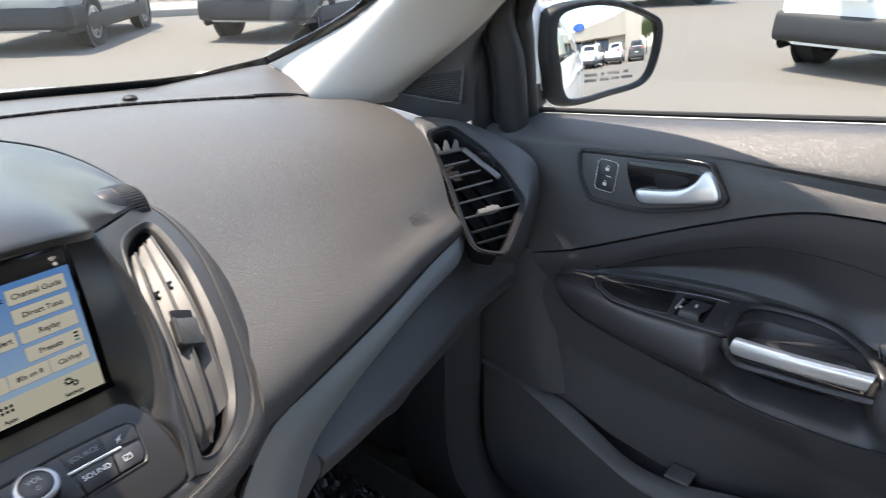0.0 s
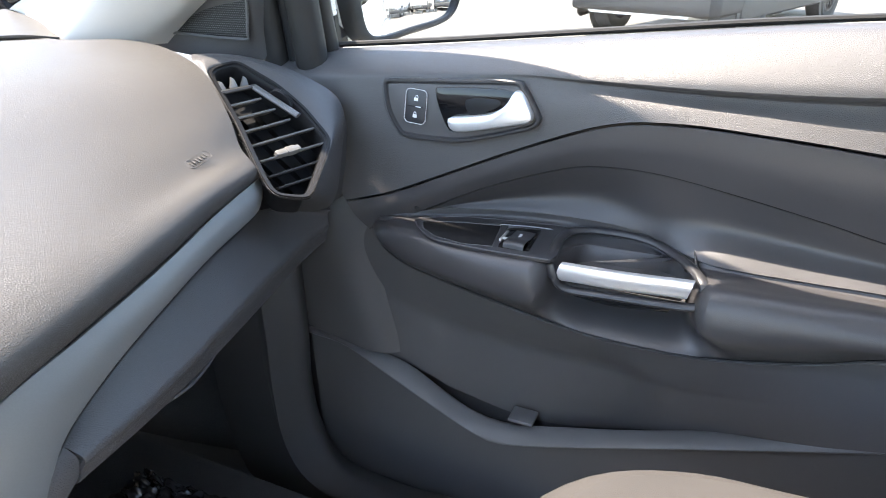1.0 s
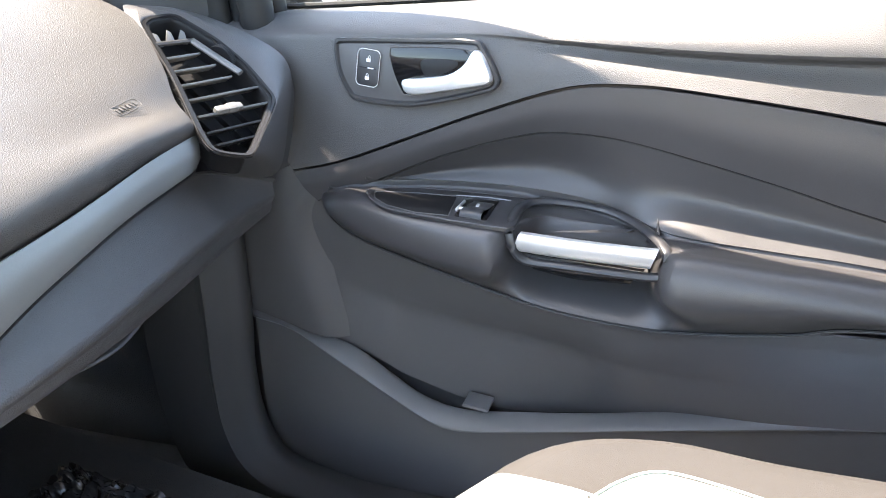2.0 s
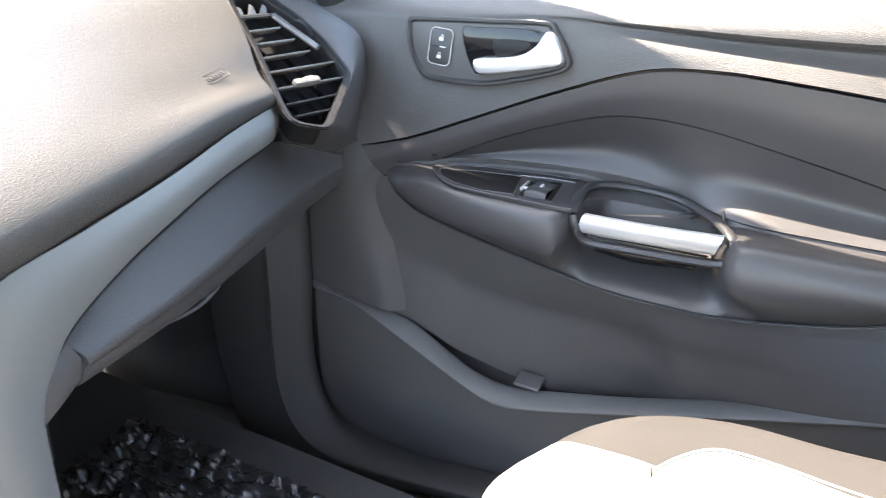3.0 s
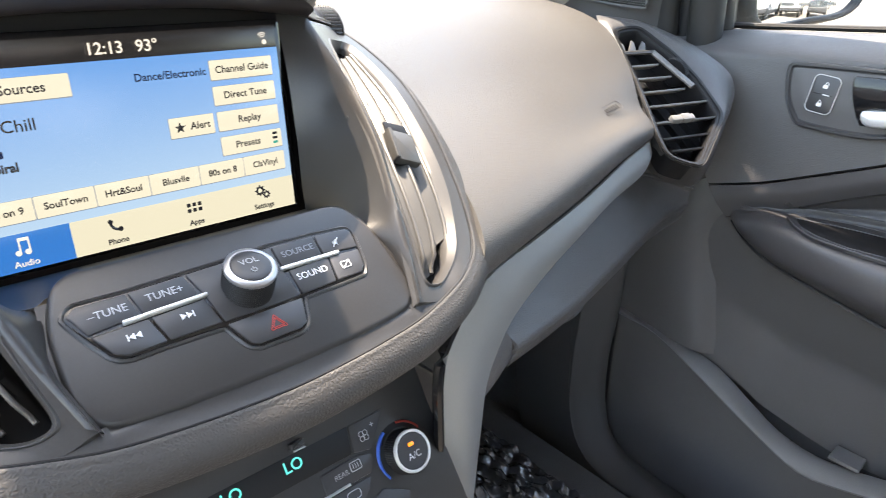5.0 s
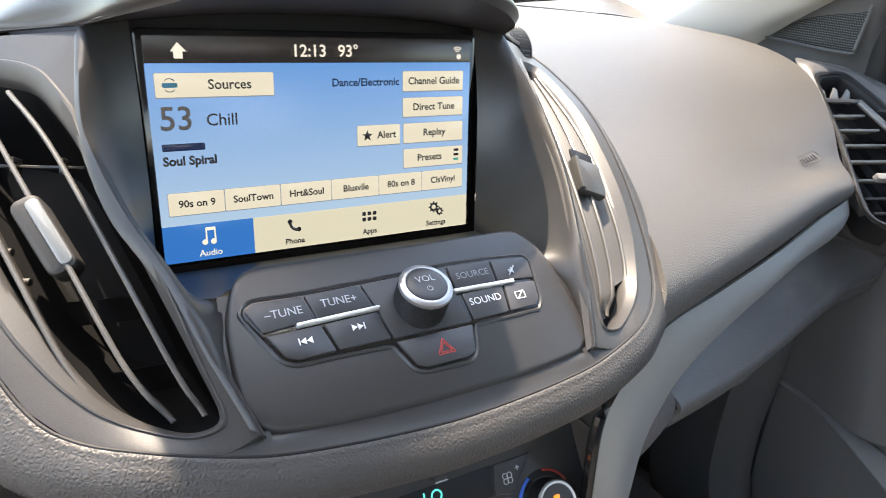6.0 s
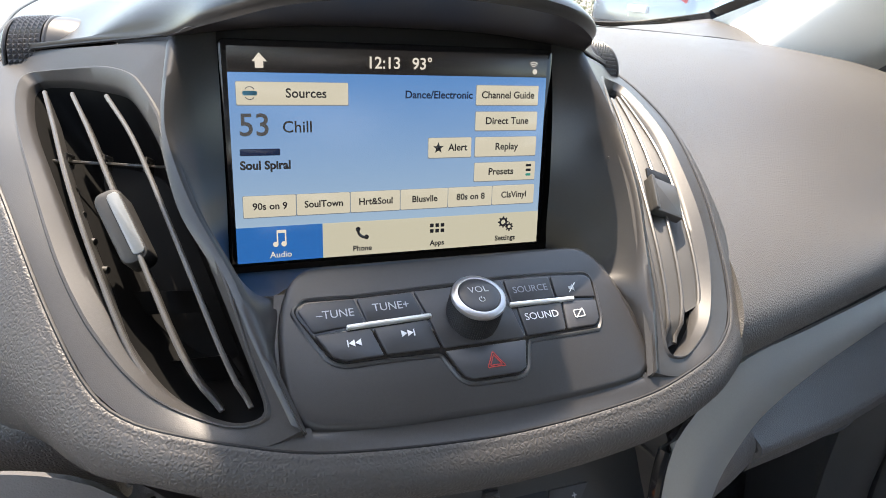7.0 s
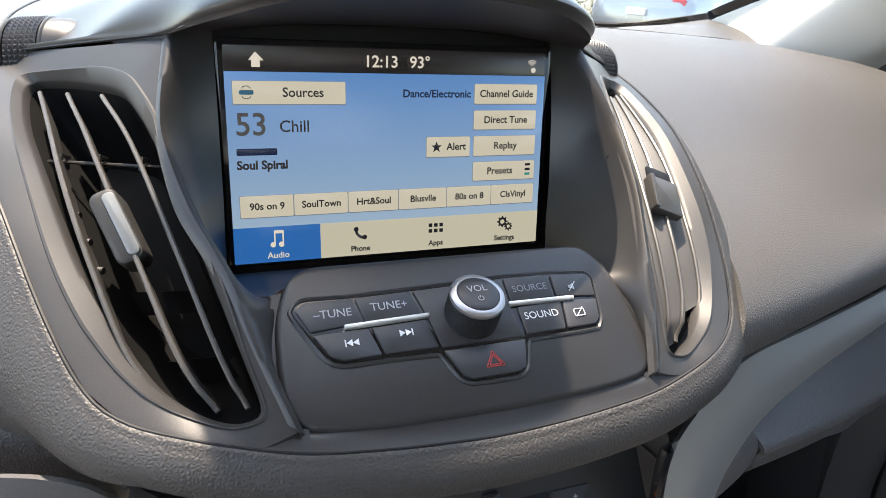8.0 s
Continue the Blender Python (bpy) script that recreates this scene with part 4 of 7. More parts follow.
dock = tile("dock", -42.6, -54.4, 86.4, -35.6, UI_TILE2, -0.0018, 0.0008, label="pale dock with menu icons")
lit = tile("dock_selected", -86.6, -54.4, -42.6, -35.6, UI_LIT, -0.0018, 0.0008, label="bright blue selected tile")
words("Audio", -64.7, -50.8, 4.6, UI_WHITE, lit, -0.0006, 0.04)
for nm, x in (("Phone", -21.1), ("Apps", 22.3), ("Settings", 65.1)):
    words(nm, x, -50.6, 4.2, UI_INK, dock, -0.0006)
for dx in (-2.6, 1.6):
    tile("note_icon", -64.9 + dx + 0.9, -45.0, -64.9 + dx + 1.6, -38.0, UI_WHITE, -0.0009, 0.0003, parent=lit)
    part("note_icon", lathe([(0.0014, 0), (0.0014, 0.0003), (0, 0.0003)], 14, SC @ pose((-64.9 + dx + 0.3) / 1000, -0.0451, -0.0009)), UI_WHITE, lit)
tile("note_icon", -66.6, -39.2, -61.7, -37.6, UI_WHITE, -0.0009, 0.0003, parent=lit)
arc = [SC @ Vector((-0.0188 + 0.0048 * math.cos(a), -0.0398 + 0.0048 * math.sin(a), -0.0008)) for a in [radians(180 + 15 * i) for i in range(7)]]
part("phone_icon", tube(arc, 0.0008, 6, 14), UI_INK, dock)
for a in (180, 270):
    part("phone_icon", lathe([(0.0013, 0), (0.0013, 0.0003), (0, 0.0003)], 12, SC @ pose(-0.0188 + 0.0046 * math.cos(radians(a)), -0.0398 + 0.0046 * math.sin(radians(a)), -0.0009)), UI_INK, dock)
for i in range(3):
    for j in range(2):
        tile("apps_icon", 18.0 + 3.2 * i, -44.6 + 3.2 * j, 20.1 + 3.2 * i, -42.5 + 3.2 * j, UI_INK, -0.0009, 0.0003, 0.0003, dock)
for gx, gy, r in ((63.6, -41.0, 2.9), (67.6, -44.0, 2.1)):
    for k in range(8):
        a = k * math.pi / 4
        part("gear_icon", plate(rrect(0.0008, 0.001, 0.0002), 0.0003, 0.00005, SC @ pose(gx / 1000 + r / 1000 * math.sin(a), gy / 1000 + r / 1000 * math.cos(a), -0.0009, 0, 0, -math.degrees(a))), UI_INK, dock)
    part("gear_icon", tube([SC @ Vector((gx / 1000 + r * 0.00068 * math.cos(k * math.pi / 6), gy / 1000 + r * 0.00068 * math.sin(k * math.pi / 6), -0.0009)) for k in range(12)], r * 0.00022, 6, 24, closed=True), UI_INK, dock)

# ---- radio controls ----
radio = thing("radio_control_panel", (0, -0.1, 1.02), "dark radio button panel with chrome strips and round knob", "control panel")
PM = frame_of((0, -0.10, zp(-0.10)), (1, 0, 0), (0, -0.70, 1.0))
SL = math.sqrt(1 + 0.70 ** 2)


def pp(pts):
    """Panel places from plan places."""
    return [(x, (y + 0.10) * SL) for x, y in pts]


def panel_key(name, pts, label=""):
    return part(name, plate(soft(offset(pp(pts), 0.0003)), 0.0045, 0.0005, PM @ pose(0, 0, -0.0040)), BUTTON, radio, label)


tray = soft(pp([(-0.0734, -0.0903), (-0.0690, -0.0868), (-0.0480, -0.0872), (-0.0070, -0.0864), (0.0200, -0.0854), (0.0433, -0.0858), (0.0630, -0.0868), (0.0652, -0.0892), (0.0616, -0.1060), (0.0588, -0.1091), (0.0228, -0.1101), (0.0182, -0.1210), (0.0144, -0.1226), (-0.0072, -0.1225), (-0.0110, -0.1208), (-0.0166, -0.1108), (-0.0402, -0.1103), (-0.0572, -0.1104), (-0.0620, -0.1084), (-0.0680, -0.0996)]), 0.0025)
part("tray", plate(tray, 0.003, 0.0004, PM @ pose(0, 0, -0.0034)), GLOSS, radio, "gloss black gap round the buttons")
part("tray_lip", tube([PM @ Vector((*p, -0.0012)) for p in offset(tray, -0.0009)], 0.0010, 6, 160, closed=True), FASCIA, radio)
BUTTONS = {
    "tune_down": [(-0.0721, -0.0903), (-0.0682, -0.0876), (-0.0482, -0.0877), (-0.0457, -0.0974), (-0.0673, -0.0990)],
    "tune_up": [(-0.0476, -0.0877), (-0.0232, -0.0871), (-0.0206, -0.0966), (-0.0451, -0.0973)],
    "previous": [(-0.0670, -0.0995), (-0.0439, -0.0992), (-0.0405, -0.1096), (-0.0564, -0.1099), (-0.0612, -0.1080)],
    "next": [(-0.0432, -0.0991), (-0.0193, -0.0983), (-0.0166, -0.1095), (-0.0398, -0.1095)],
    "middle": [(-0.0226, -0.0871), (0.0195, -0.0860), (0.0200, -0.0975), (0.0220, -0.1096), (-0.0160, -0.1098), (-0.0188, -0.0984)],
    "source": [(0.0201, -0.0860), (0.0432, -0.0864), (0.0426, -0.0957), (0.0203, -0.0961)],
    "mute": [(0.0437, -0.0864), (0.0622, -0.0873), (0.0645, -0.0894), (0.0632, -0.0972), (0.0431, -0.0957)],
    "sound": [(0.0222, -0.0978), (0.0448, -0.0972), (0.0424, -0.1088), (0.0226, -0.1093)],
    "display_off": [(0.0453, -0.0972), (0.0630, -0.0980), (0.0610, -0.1058), (0.0580, -0.1084), (0.0429, -0.1088)],
    "hazard": [(-0.0160, -0.1105), (0.0220, -0.1102), (0.0180, -0.1205), (0.0142, -0.1220), (-0.0068, -0.1220), (-0.0103, -0.1205)],
}
made = {}
for nm, pts in BUTTONS.items():
    made[nm] = panel_key("hazard_button" if nm == "hazard" else "button", pts, "black button with red warning triangle" if nm == "hazard" else "")
KM = PM @ pose(0, 0, 0.0008)


def key_words(string, x, y, size, parent, m=WHITE_MARK):
    px = pp([(x, y)])[0]
    part("lettering", text_bm(string, size, KM @ pose(px[0], px[1], 0), 0.00002), m, parent)


key_words("–TUNE", -0.0572, -0.0930, 0.0050, made["tune_down"], PALE_MARK)
key_words("TUNE+", -0.0337, -0.0922, 0.0050, made["tune_up"], PALE_MARK)
key_words("SOURCE", 0.0317, -0.0911, 0.0046, made["source"], GREY_MARK)
key_words("SOUND", 0.0328, -0.1022, 0.0048, made["sound"])
for nm, x, y, d in (("previous", -0.0513, -0.1040, -1), ("next", -0.0299, -0.1028, 1)):
    c = pp([(x, y)])[0]
    for k in (-0.0022, 0.0004):
        part("skip_icon", plate([(c[0] + d * k, c[1] - 0.0015), (c[0] + d * (k + 0.0024), c[1]), (c[0] + d * k, c[1] + 0.0015)][::d], 0.0002, 0.00002, KM), WHITE_MARK, made[nm])
    part("skip_icon", plate(rrect(0.0005, 0.0030, 0.0001, c[0] + d * 0.0032, c[1]), 0.0002, 0.00002, KM), WHITE_MARK, made[nm])
for nm, x, y in (("mute", 0.0526, -0.0924), ("display_off", 0.0514, -0.1031)):
    c = pp([(x, y)])[0]
    if nm == "display_off":
        part("button_icon", tube([KM @ Vector((*p, 0)) for p in rrect(0.0050, 0.0034, 0.0006, c[0], c[1])], 0.00022, 5, 40, closed=True), WHITE_MARK, made[nm])
    else:
        part("button_icon", plate([(c[0] - 0.0018, c[1] - 0.0007), (c[0] - 0.0006, c[1] - 0.0007), (c[0] + 0.0008, c[1] - 0.0018), (c[0] + 0.0008, c[1] + 0.0018), (c[0] - 0.0006, c[1] + 0.0007), (c[0] - 0.0018, c[1] + 0.0007)], 0.0002, 0.00002, KM), PALE_MARK, made[nm])
    part("button_icon", tube([KM @ Vector((c[0] - 0.0022, c[1] - 0.0022, 0.0002)), KM @ Vector((c[0] + 0.0022, c[1] + 0.0022, 0.0002))], 0.00022, 5, 6), WHITE_MARK, made[nm])
c = pp([(0.0045, -0.1170)])[0]
for r in (0.0040, 0.0026):
    part("triangle_icon", tube([KM @ Vector((c[0] + q[0] * r, c[1] + q[1] * r, 0)) for q in ((-0.98, -0.55), (-0.5, -0.55), (0, -0.55), (0.5, -0.55), (0.98, -0.55), (0.5, 0.25), (0.05, 1.05), (-0.05, 1.05), (-0.5, 0.25))], 0.00022, 5, 45, closed=True), RED_MARK, made["hazard"])
for x0, x1, y0, y1 in ((-0.0537, -0.0175, -0.0982, -0.0973), (0.0190, 0.0514, -0.0966, -0.0969)):
    a, b = pp([(x0, y0)])[0], pp([(x1, y1)])[0]
    am = (a[0] + b[0]) / 2, (a[1] + b[1]) / 2
    wide = math.hypot(b[0] - a[0], b[1] - a[1])
    part("chrome_strip", plate(rrect(wide, 0.0019, 0.0006), 0.0022, 0.0007, PM @ pose(am[0], am[1], -0.0004, 0, 0, math.degrees(math.atan2(b[1] - a[1], b[0] - a[0])))), BRIGHT, radio, "thin bright chrome strip")
kc = pp([(0.0008, -0.0992)])[0]
KN = PM @ pose(kc[0], kc[1], -0.0018, -13)
knob = part("volume_knob", knurled_wheel(KN @ pose(0, 0, 0.0060), 0.0114, 0.0130, 72, 9, 0.045), BLACK, radio, "black knurled volume knob", sharp=10)
part("knob_ring", lathe([(0.0116, 0.0122), (0.0119, 0.0132), (0.0116, 0.0143), (0.0104, 0.0151), (0.0092, 0.0151), (0.0089, 0.0146)], 48, KN), KNOB_METAL, knob, "polished chrome ring")
part("knob_cap", lathe([(0.0090, 0.0140), (0.0088, 0.0152), (0.0080, 0.0157), (0.004, 0.0155), (0, 0.0154)], 40, KN), BUTTON, knob)
part("lettering", text_bm("VOL", 0.0046, KN @ pose(0, 0.0022, 0.0159), 0.0), PALE_MARK, knob)
part("power_icon", tube([KN @ Vector((0.0012 * math.cos(a), -0.0030 + 0.0012 * math.sin(a), 0.0158)) for a in [radians(125 + 29 * i) for i in range(11)]], 0.00018, 5, 24), PALE_MARK, knob)
part("power_icon", tube([KN @ Vector((0, -0.0026, 0.0158)), KN @ Vector((0, -0.0014, 0.0158))], 0.00018, 5, 4), PALE_MARK, knob)

# ---- climate panel ----
climate = thing("climate_control_panel", (0, -0.1, 0.86), "dark climate control panel with dials and teal digits", "control panel")
CM = frame_of((0, -0.095, 0.898), (1, 0, 0), (0, -0.8, 0.6))
backing = [[(-0.145, -0.085, 0.975), (0, -0.088, 0.975), (0.145, -0.085, 0.975)], [(-0.122, -0.074, 0.938), (0, -0.080, 0.935), (0.122, -0.074, 0.938)], [(-0.121, -0.083, 0.912), (0, -0.083, 0.912), (0.121, -0.083, 0.912)], [(-0.122, -0.118, 0.865), (0, -0.118, 0.865), (0.122, -0.118, 0.865)], [(-0.130, -0.155, 0.80), (0, -0.155, 0.80), (0.130, -0.155, 0.80)]]
part("backing", ribbon(backing, 30, 5, thick=0.003), FASCIA, climate)
face_out = soft([(-0.1130, 0.0167), (0.1130, 0.0167), (0.1190, 0.0085), (0.1140, -0.0218), (0.1000, -0.042), (0.0814, -0.052), (-0.0814, -0.052), (-0.1000, -0.042), (-0.1140, -0.0218), (-0.1190, 0.0085)], 0.006)
part("face", plate(face_out, 0.004, 0.0012, CM @ pose(0, 0, -0.003)), BUTTON, climate, "charcoal dial panel")
part("display", plate(soft([(-0.0580, -0.0008), (0.0580, -0.0008), (0.0612, 0.0152), (-0.0612, 0.0152)], 0.0008), 0.0018, 0.0003, CM), BLACK, climate, "black strip display")
TEAL = glow("teal_digits", (0.05, 0.75, 0.75), 0.16)
disp = thing("temperature_readout", (0, -0.1, 0.88), "teal glowing digits on black display", "readout")
for x, y in ((0.0225, 0.0093), (-0.0145, 0.0095)):
    part("digits", text_bm("LO", 0.0092, CM @ pose(x, y, 0.0022), 0.0001), TEAL, disp)
part("release_tab", plate(rrect(0.0085, 0.0042, 0.001), 0.006, 0.0012, CM @ pose(0.0275, 0.0192, 0.001)), FASCIA, climate, "small tab over the display")
part("release_tab", plate(rrect(0.0075, 0.0008, 0.0003), 0.0004, 0.0001, CM @ pose(0.0275, 0.0165, 0.0062)), PALE_MARK, climate)


def climate_key(name, pts, s, h=0.0020):
    out = [(s * x, y) for x, y in pts]
    return part(name, plate(soft(offset(out, 0.0003), 0.0012), h, 0.0006, CM @ pose(0, 0, 0.0006)), BUTTON, climate)


for s in (1, -1):
    dm = CM @ pose(s * 0.0910, -0.0145, 0.001)
    part("dial_well", lathe([(0.0192, 0.0), (0.0188, 0.0006), (0.0150, 0.0006), (0.0148, -0.003)], 48, dm), BLACK, climate)
    dial = part("dial", knurled_wheel(dm @ pose(0, 0, 0.005), 0.0134, 0.011, 80, 7), BLACK, climate, "black knurled climate dial", sharp=10)
    part("dial_ring", lathe([(0.0130, 0.0100), (0.0131, 0.0114), (0.0125, 0.0123), (0.0114, 0.0123), (0.0111, 0.0116)], 48, dm), BRIGHT, dial, "satin chrome ring")
    part("dial_cap", lathe([(0.0112, 0.0114), (0.0107, 0.0119), (0.0, 0.0116)], 40, dm), BUTTON, dial)
    part("lettering", text_bm("A/C", 0.0058, dm @ pose(0, -0.0028, 0.0122)), WHITE_MARK, dial)
    part("indicator", plate(rrect(0.0040, 0.0022, 0.0006, 0, 0.0042), 0.0005, 0.0001, dm @ pose(0, 0, 0.0118)), glow("amber_light", (1.0, 0.28, 0.03), 0.2), dial, "small amber light")
    for a0, a1, m, nm in ((30, 88, RED_MARK, "warm_arc"), (118, 215, BLUE_MARK, "cool_arc")):
        part(nm, tube([dm @ Vector((0.0182 * math.cos(radians(a)), 0.0182 * math.sin(radians(a)), 0.0012)) for a in range(a0, a1 + 1, 6)], 0.0011, 6, 30, 0.5), m, climate)
    climate_key("fan_key", [(0.0618, 0.0154), (0.0875, 0.0154), (0.0712, -0.0038), (0.0588, -0.0010)], s)
    for k in range(4):
        a = radians(45 + 90 * k)
        part("fan_icon", tube([CM @ Vector((s * 0.0690 + 0.0020 * math.cos(a) + 0.0016 * math.cos(b), 0.0058 + 0.0020 * math.sin(a) + 0.0016 * math.sin(b), 0.0028)) for b in [j * math.pi / 3 for j in range(6)]], 0.00025, 5, 18, closed=True), PALE_MARK, climate)
    for w, h in ((0.0028, 0.0006), (0.0006, 0.0028))[:1 if s < 0 else 2]:
        part("fan_icon", plate(rrect(w, h, 0.0002, s * 0.0765, 0.0098), 0.0003, 0.0001, CM @ pose(0, 0, 0.0026)), PALE_MARK, climate)
    key = climate_key("defrost_key", [(0.0345, -0.0030), (0.0585, -0.0022), (0.0690, -0.0045), (0.0705, -0.0080), (0.0660, -0.0160), (0.0340, -0.0160)], s)
    part("lettering", text_bm("REAR", 0.0042, CM @ pose(s * 0.0470, -0.0088, 0.0029)), PALE_MARK, key)
    part("defrost_icon", tube([CM @ Vector((*p, 0.0029)) for p in rrect(0.0072, 0.0052, 0.001, s * 0.0572, -0.0074)], 0.0003, 5, 32, closed=True), PALE_MARK, key)
    for k in (-1, 0, 1):
        part("defrost_icon", plate(rrect(0.0004, 0.0028, 0.0001, s * 0.0572 + k * 0.0016, -0.0074), 0.0003, 0.0001, CM @ pose(0, 0, 0.0027)), PALE_MARK, key)
    part("chrome_strip", tube([CM @ Vector((s * 0.0320, -0.0158, 0.0026)), CM @ Vector((s * 0.0500, -0.0155, 0.0026))], 0.0011, 8, 6, 0.6), BRIGHT, climate)
    key = climate_key("recirculation_key", [(0.0338, -0.0168), (0.0652, -0.0168), (0.0600, -0.0250), (0.0535, -0.0290), (0.0336, -0.0300)], s)
    part("key_icon", tube([CM @ Vector((*p, 0.0029)) for p in rrect(0.009, 0.005, 0.002, s * 0.050, -0.0220)], 0.0003, 5, 32, closed=True), PALE_MARK, key)
    climate_key("lower_key", [(0.0690, -0.0270), (0.0860, -0.0370), (0.0800, -0.0470), (0.0450, -0.0470), (0.0560, -0.0310)], s)


# ---- passenger's air vent ----
VP = frame_of((0.62, 0.06, 1.0205), (0.957, 0.0, 0.178), (-0.159, -0.494, 0.855))
V_HOUSE = [(0.640, 0.176, 1.083), (0.676, 0.190, 1.086), (0.712, 0.140, 1.078), (0.738, 0.075, 1.052), (0.742, 0.030, 1.020), (0.724, 0.024, 0.960), (0.700, 0.034, 0.892), (0.600, 0.046, 0.928), (0.566, 0.034, 0.974), (0.596, 0.086, 1.032)]
vo = [(0.0208, 0.1015), (0.0361, 0.1057), (0.0725, 0.0965), (0.0785, 0.0371), (0.0708, -0.0103), (0.0471, -0.0674), (0.0098, -0.0826), (-0.0488, -0.1040), (-0.0622, -0.1045), (-0.0874, -0.0754), (-0.0753, -0.0501), (-0.0243, 0.0244)]
vo = soft(vo, 0.012)
side_vent = thing("air_vent", (0.63, 0.06, 0.95), "hexagonal dark air vent with bright horizontal slats", "air vent")


def vent_ring(k, h):
    pts = offset(vo, k) if k else vo
    return [tuple(VP @ Vector((x, y, h))) for x, y in pts]


house = crom(V_HOUSE, len(vo), True)
ring0 = vent_ring(0, 0.0)
best = min(range(len(house)), key=lambda k: sum((house[(i + k) % len(house)] - Vector(ring0[i])).length for i in range(len(house))))
rev = house[::-1]
best2 = min(range(len(rev)), key=lambda k: sum((rev[(i + k) % len(rev)] - Vector(ring0[i])).length for i in range(len(rev))))
c1 = [house[(i + best) % len(house)] for i in range(len(house))]
c2 = [rev[(i + best2) % len(rev)] for i in range(len(rev))]
house = min((c1, c2), key=lambda c: sum((p - Vector(q)).length for p, q in zip(c, ring0)))
half_way = [tuple(p.lerp(Vector(q), 0.55) + VP.to_3x3() @ Vector((0, 0, 0.004))) for p, q in zip(house, ring0)]
part("housing", ribbon([house, half_way, vent_ring(0, 0.001), vent_ring(0.0015, -0.001)], 110, 4, closed=True), DOOR, side_vent, "dark blue-grey moulded vent housing")
part("frame", ribbon([vent_ring(0.0005, -0.002), vent_ring(0.002, 0.0015), vent_ring(0.005, 0.0010), vent_ring(0.0055, -0.0010), vent_ring(0.008, -0.0015), vent_ring(0.0095, -0.005), vent_ring(0.010, -0.034)], 110, 2, closed=True, smooth=False), BLACK, side_vent, "stepped black vent frame")
bm = bmesh.new()
bm.faces.new([bm.verts.new(p) for p in vent_ring(0.010, -0.033)])
part("duct_back", bm, BLACK, side_vent)
SLATS = [((-0.0008, 0.0500), (0.0415, 0.0362)), ((-0.0126, 0.0315), (0.0398, 0.0135)), ((-0.0235, 0.0116), (0.0390, -0.0092)), ((-0.0359, -0.0079), (0.0500, -0.0374)), ((-0.0490, -0.0301), (0.0400, -0.0615)), ((-0.0621, -0.0508), (0.0100, -0.0758)), ((-0.0680, -0.0680), (-0.0209, -0.0850))]
for k, (a, b) in enumerate(SLATS):
    a, b = Vector(a), Vector(b)
    m = (a + b) / 2
    ang = math.degrees(math.atan2(b.y - a.y, b.x - a.x))
    sm = VP @ pose(m.x, m.y, -0.005, 0, 0, ang) @ pose(0, 0, 0, 124)
    # the two lowest slats have their shade put into the colour
    part("slat", plate(rrect((b - a).length, 0.018, 0.0005, 0, -0.006, n=2), 0.0026, 0.0011, sm), SLAT if k < 5 else SHADED_VANE, side_vent)
tabm = VP @ pose(-0.014, -0.0435, 0.0, 0, 0, -20)
part("slide_tab", plate(rrect(0.034, 0.0085, 0.0025), 0.006, 0.0018, tabm @ pose(0, 0, -0.004)), SLAT, side_vent, "bright vent adjuster tab")
part("slide_tab", plate(rrect(0.014, 0.010, 0.0025, 0.004), 0.007, 0.0018, tabm @ pose(0, 0, -0.0042)), SLAT, side_vent)
# slanting bar and closing wheel at the upper end
q0, q1, q2 = VP @ Vector((0.0050, 0.0690, -0.002)), VP @ Vector((0.0480, 0.0520, -0.001)), VP @ Vector((0.0488, -0.0150, -0.001))
# upper bar takes the shaded colour, the slanting one the lit colour
part("cross_bar", tube([q0, q0.lerp(q1, 0.5), q1], 0.0046, 8, 8, 0.6), SHADED_VANE, side_vent)
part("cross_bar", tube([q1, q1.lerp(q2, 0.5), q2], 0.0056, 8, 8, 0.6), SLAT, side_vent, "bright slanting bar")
part("thumbwheel", knurled_wheel(VP @ pose(0.0610, 0.0180, -0.010, 0, 0, -90) @ pose(0, 0, 0, 90, 0, 0), 0.017, 0.008, 48, 3), BLACK, side_vent, sharp=10)
for x, y, r in ((0.0245, 0.0800, 10), (0.0420, 0.0765, 0), (0.0560, 0.0700, -12)):
    part("upper_vane", plate([(-0.0075, -0.008), (0.0055, -0.008), (0.004, 0.006), (0.0, 0.009)], 0.0022, 0.0004, VP @ pose(x, y, -0.012, 30, 0, r - 22)), SLAT, side_vent)
for x in (-0.030, -0.005, 0.020):
    part("rear_vane", plate(rrect(0.002, 0.120, 0.0005), 0.008, 0.0004, VP @ pose(x, -0.020, -0.030, 0, 0, -14)), BLACK, side_vent)

# ---- passenger's door ----
door = thing("passenger_door", (0.84, -0.35, 0.30), "closed dark grey padded passenger door with chrome pull handle", "car door")
SILL = [(0.846, 0.19, 1.066), (0.846, 0.10, 1.073), (0.846, -0.07, 1.089), (0.846, -0.285, 1.111), (0.846, -0.52, 1.134), (0.846, -0.95, 1.165)]
CROWN = [(0.815, 0.17, 1.064), (0.815, 0.09, 1.071), (0.812, -0.07, 1.086), (0.812, -0.285, 1.106), (0.812, -0.52, 1.128), (0.812, -0.95, 1.158)]
LEDGE = [(0.780, 0.15, 1.050), (0.778, 0.06, 1.056), (0.776, -0.07, 1.066), (0.776, -0.20, 1.074), (0.772, -0.30, 1.074), (0.768, -0.45, 1.076), (0.766, -0.613, 1.084), (0.766, -0.95, 1.11)]
TUCK = [(0.770, 0.13, 1.030), (0.769, 0.04, 1.036), (0.768, -0.07, 1.047), (0.772, -0.20, 1.065), (0.777, -0.30, 1.064), (0.780, -0.45, 1.062), (0.781, -0.613, 1.067), (0.781, -0.95, 1.09)]
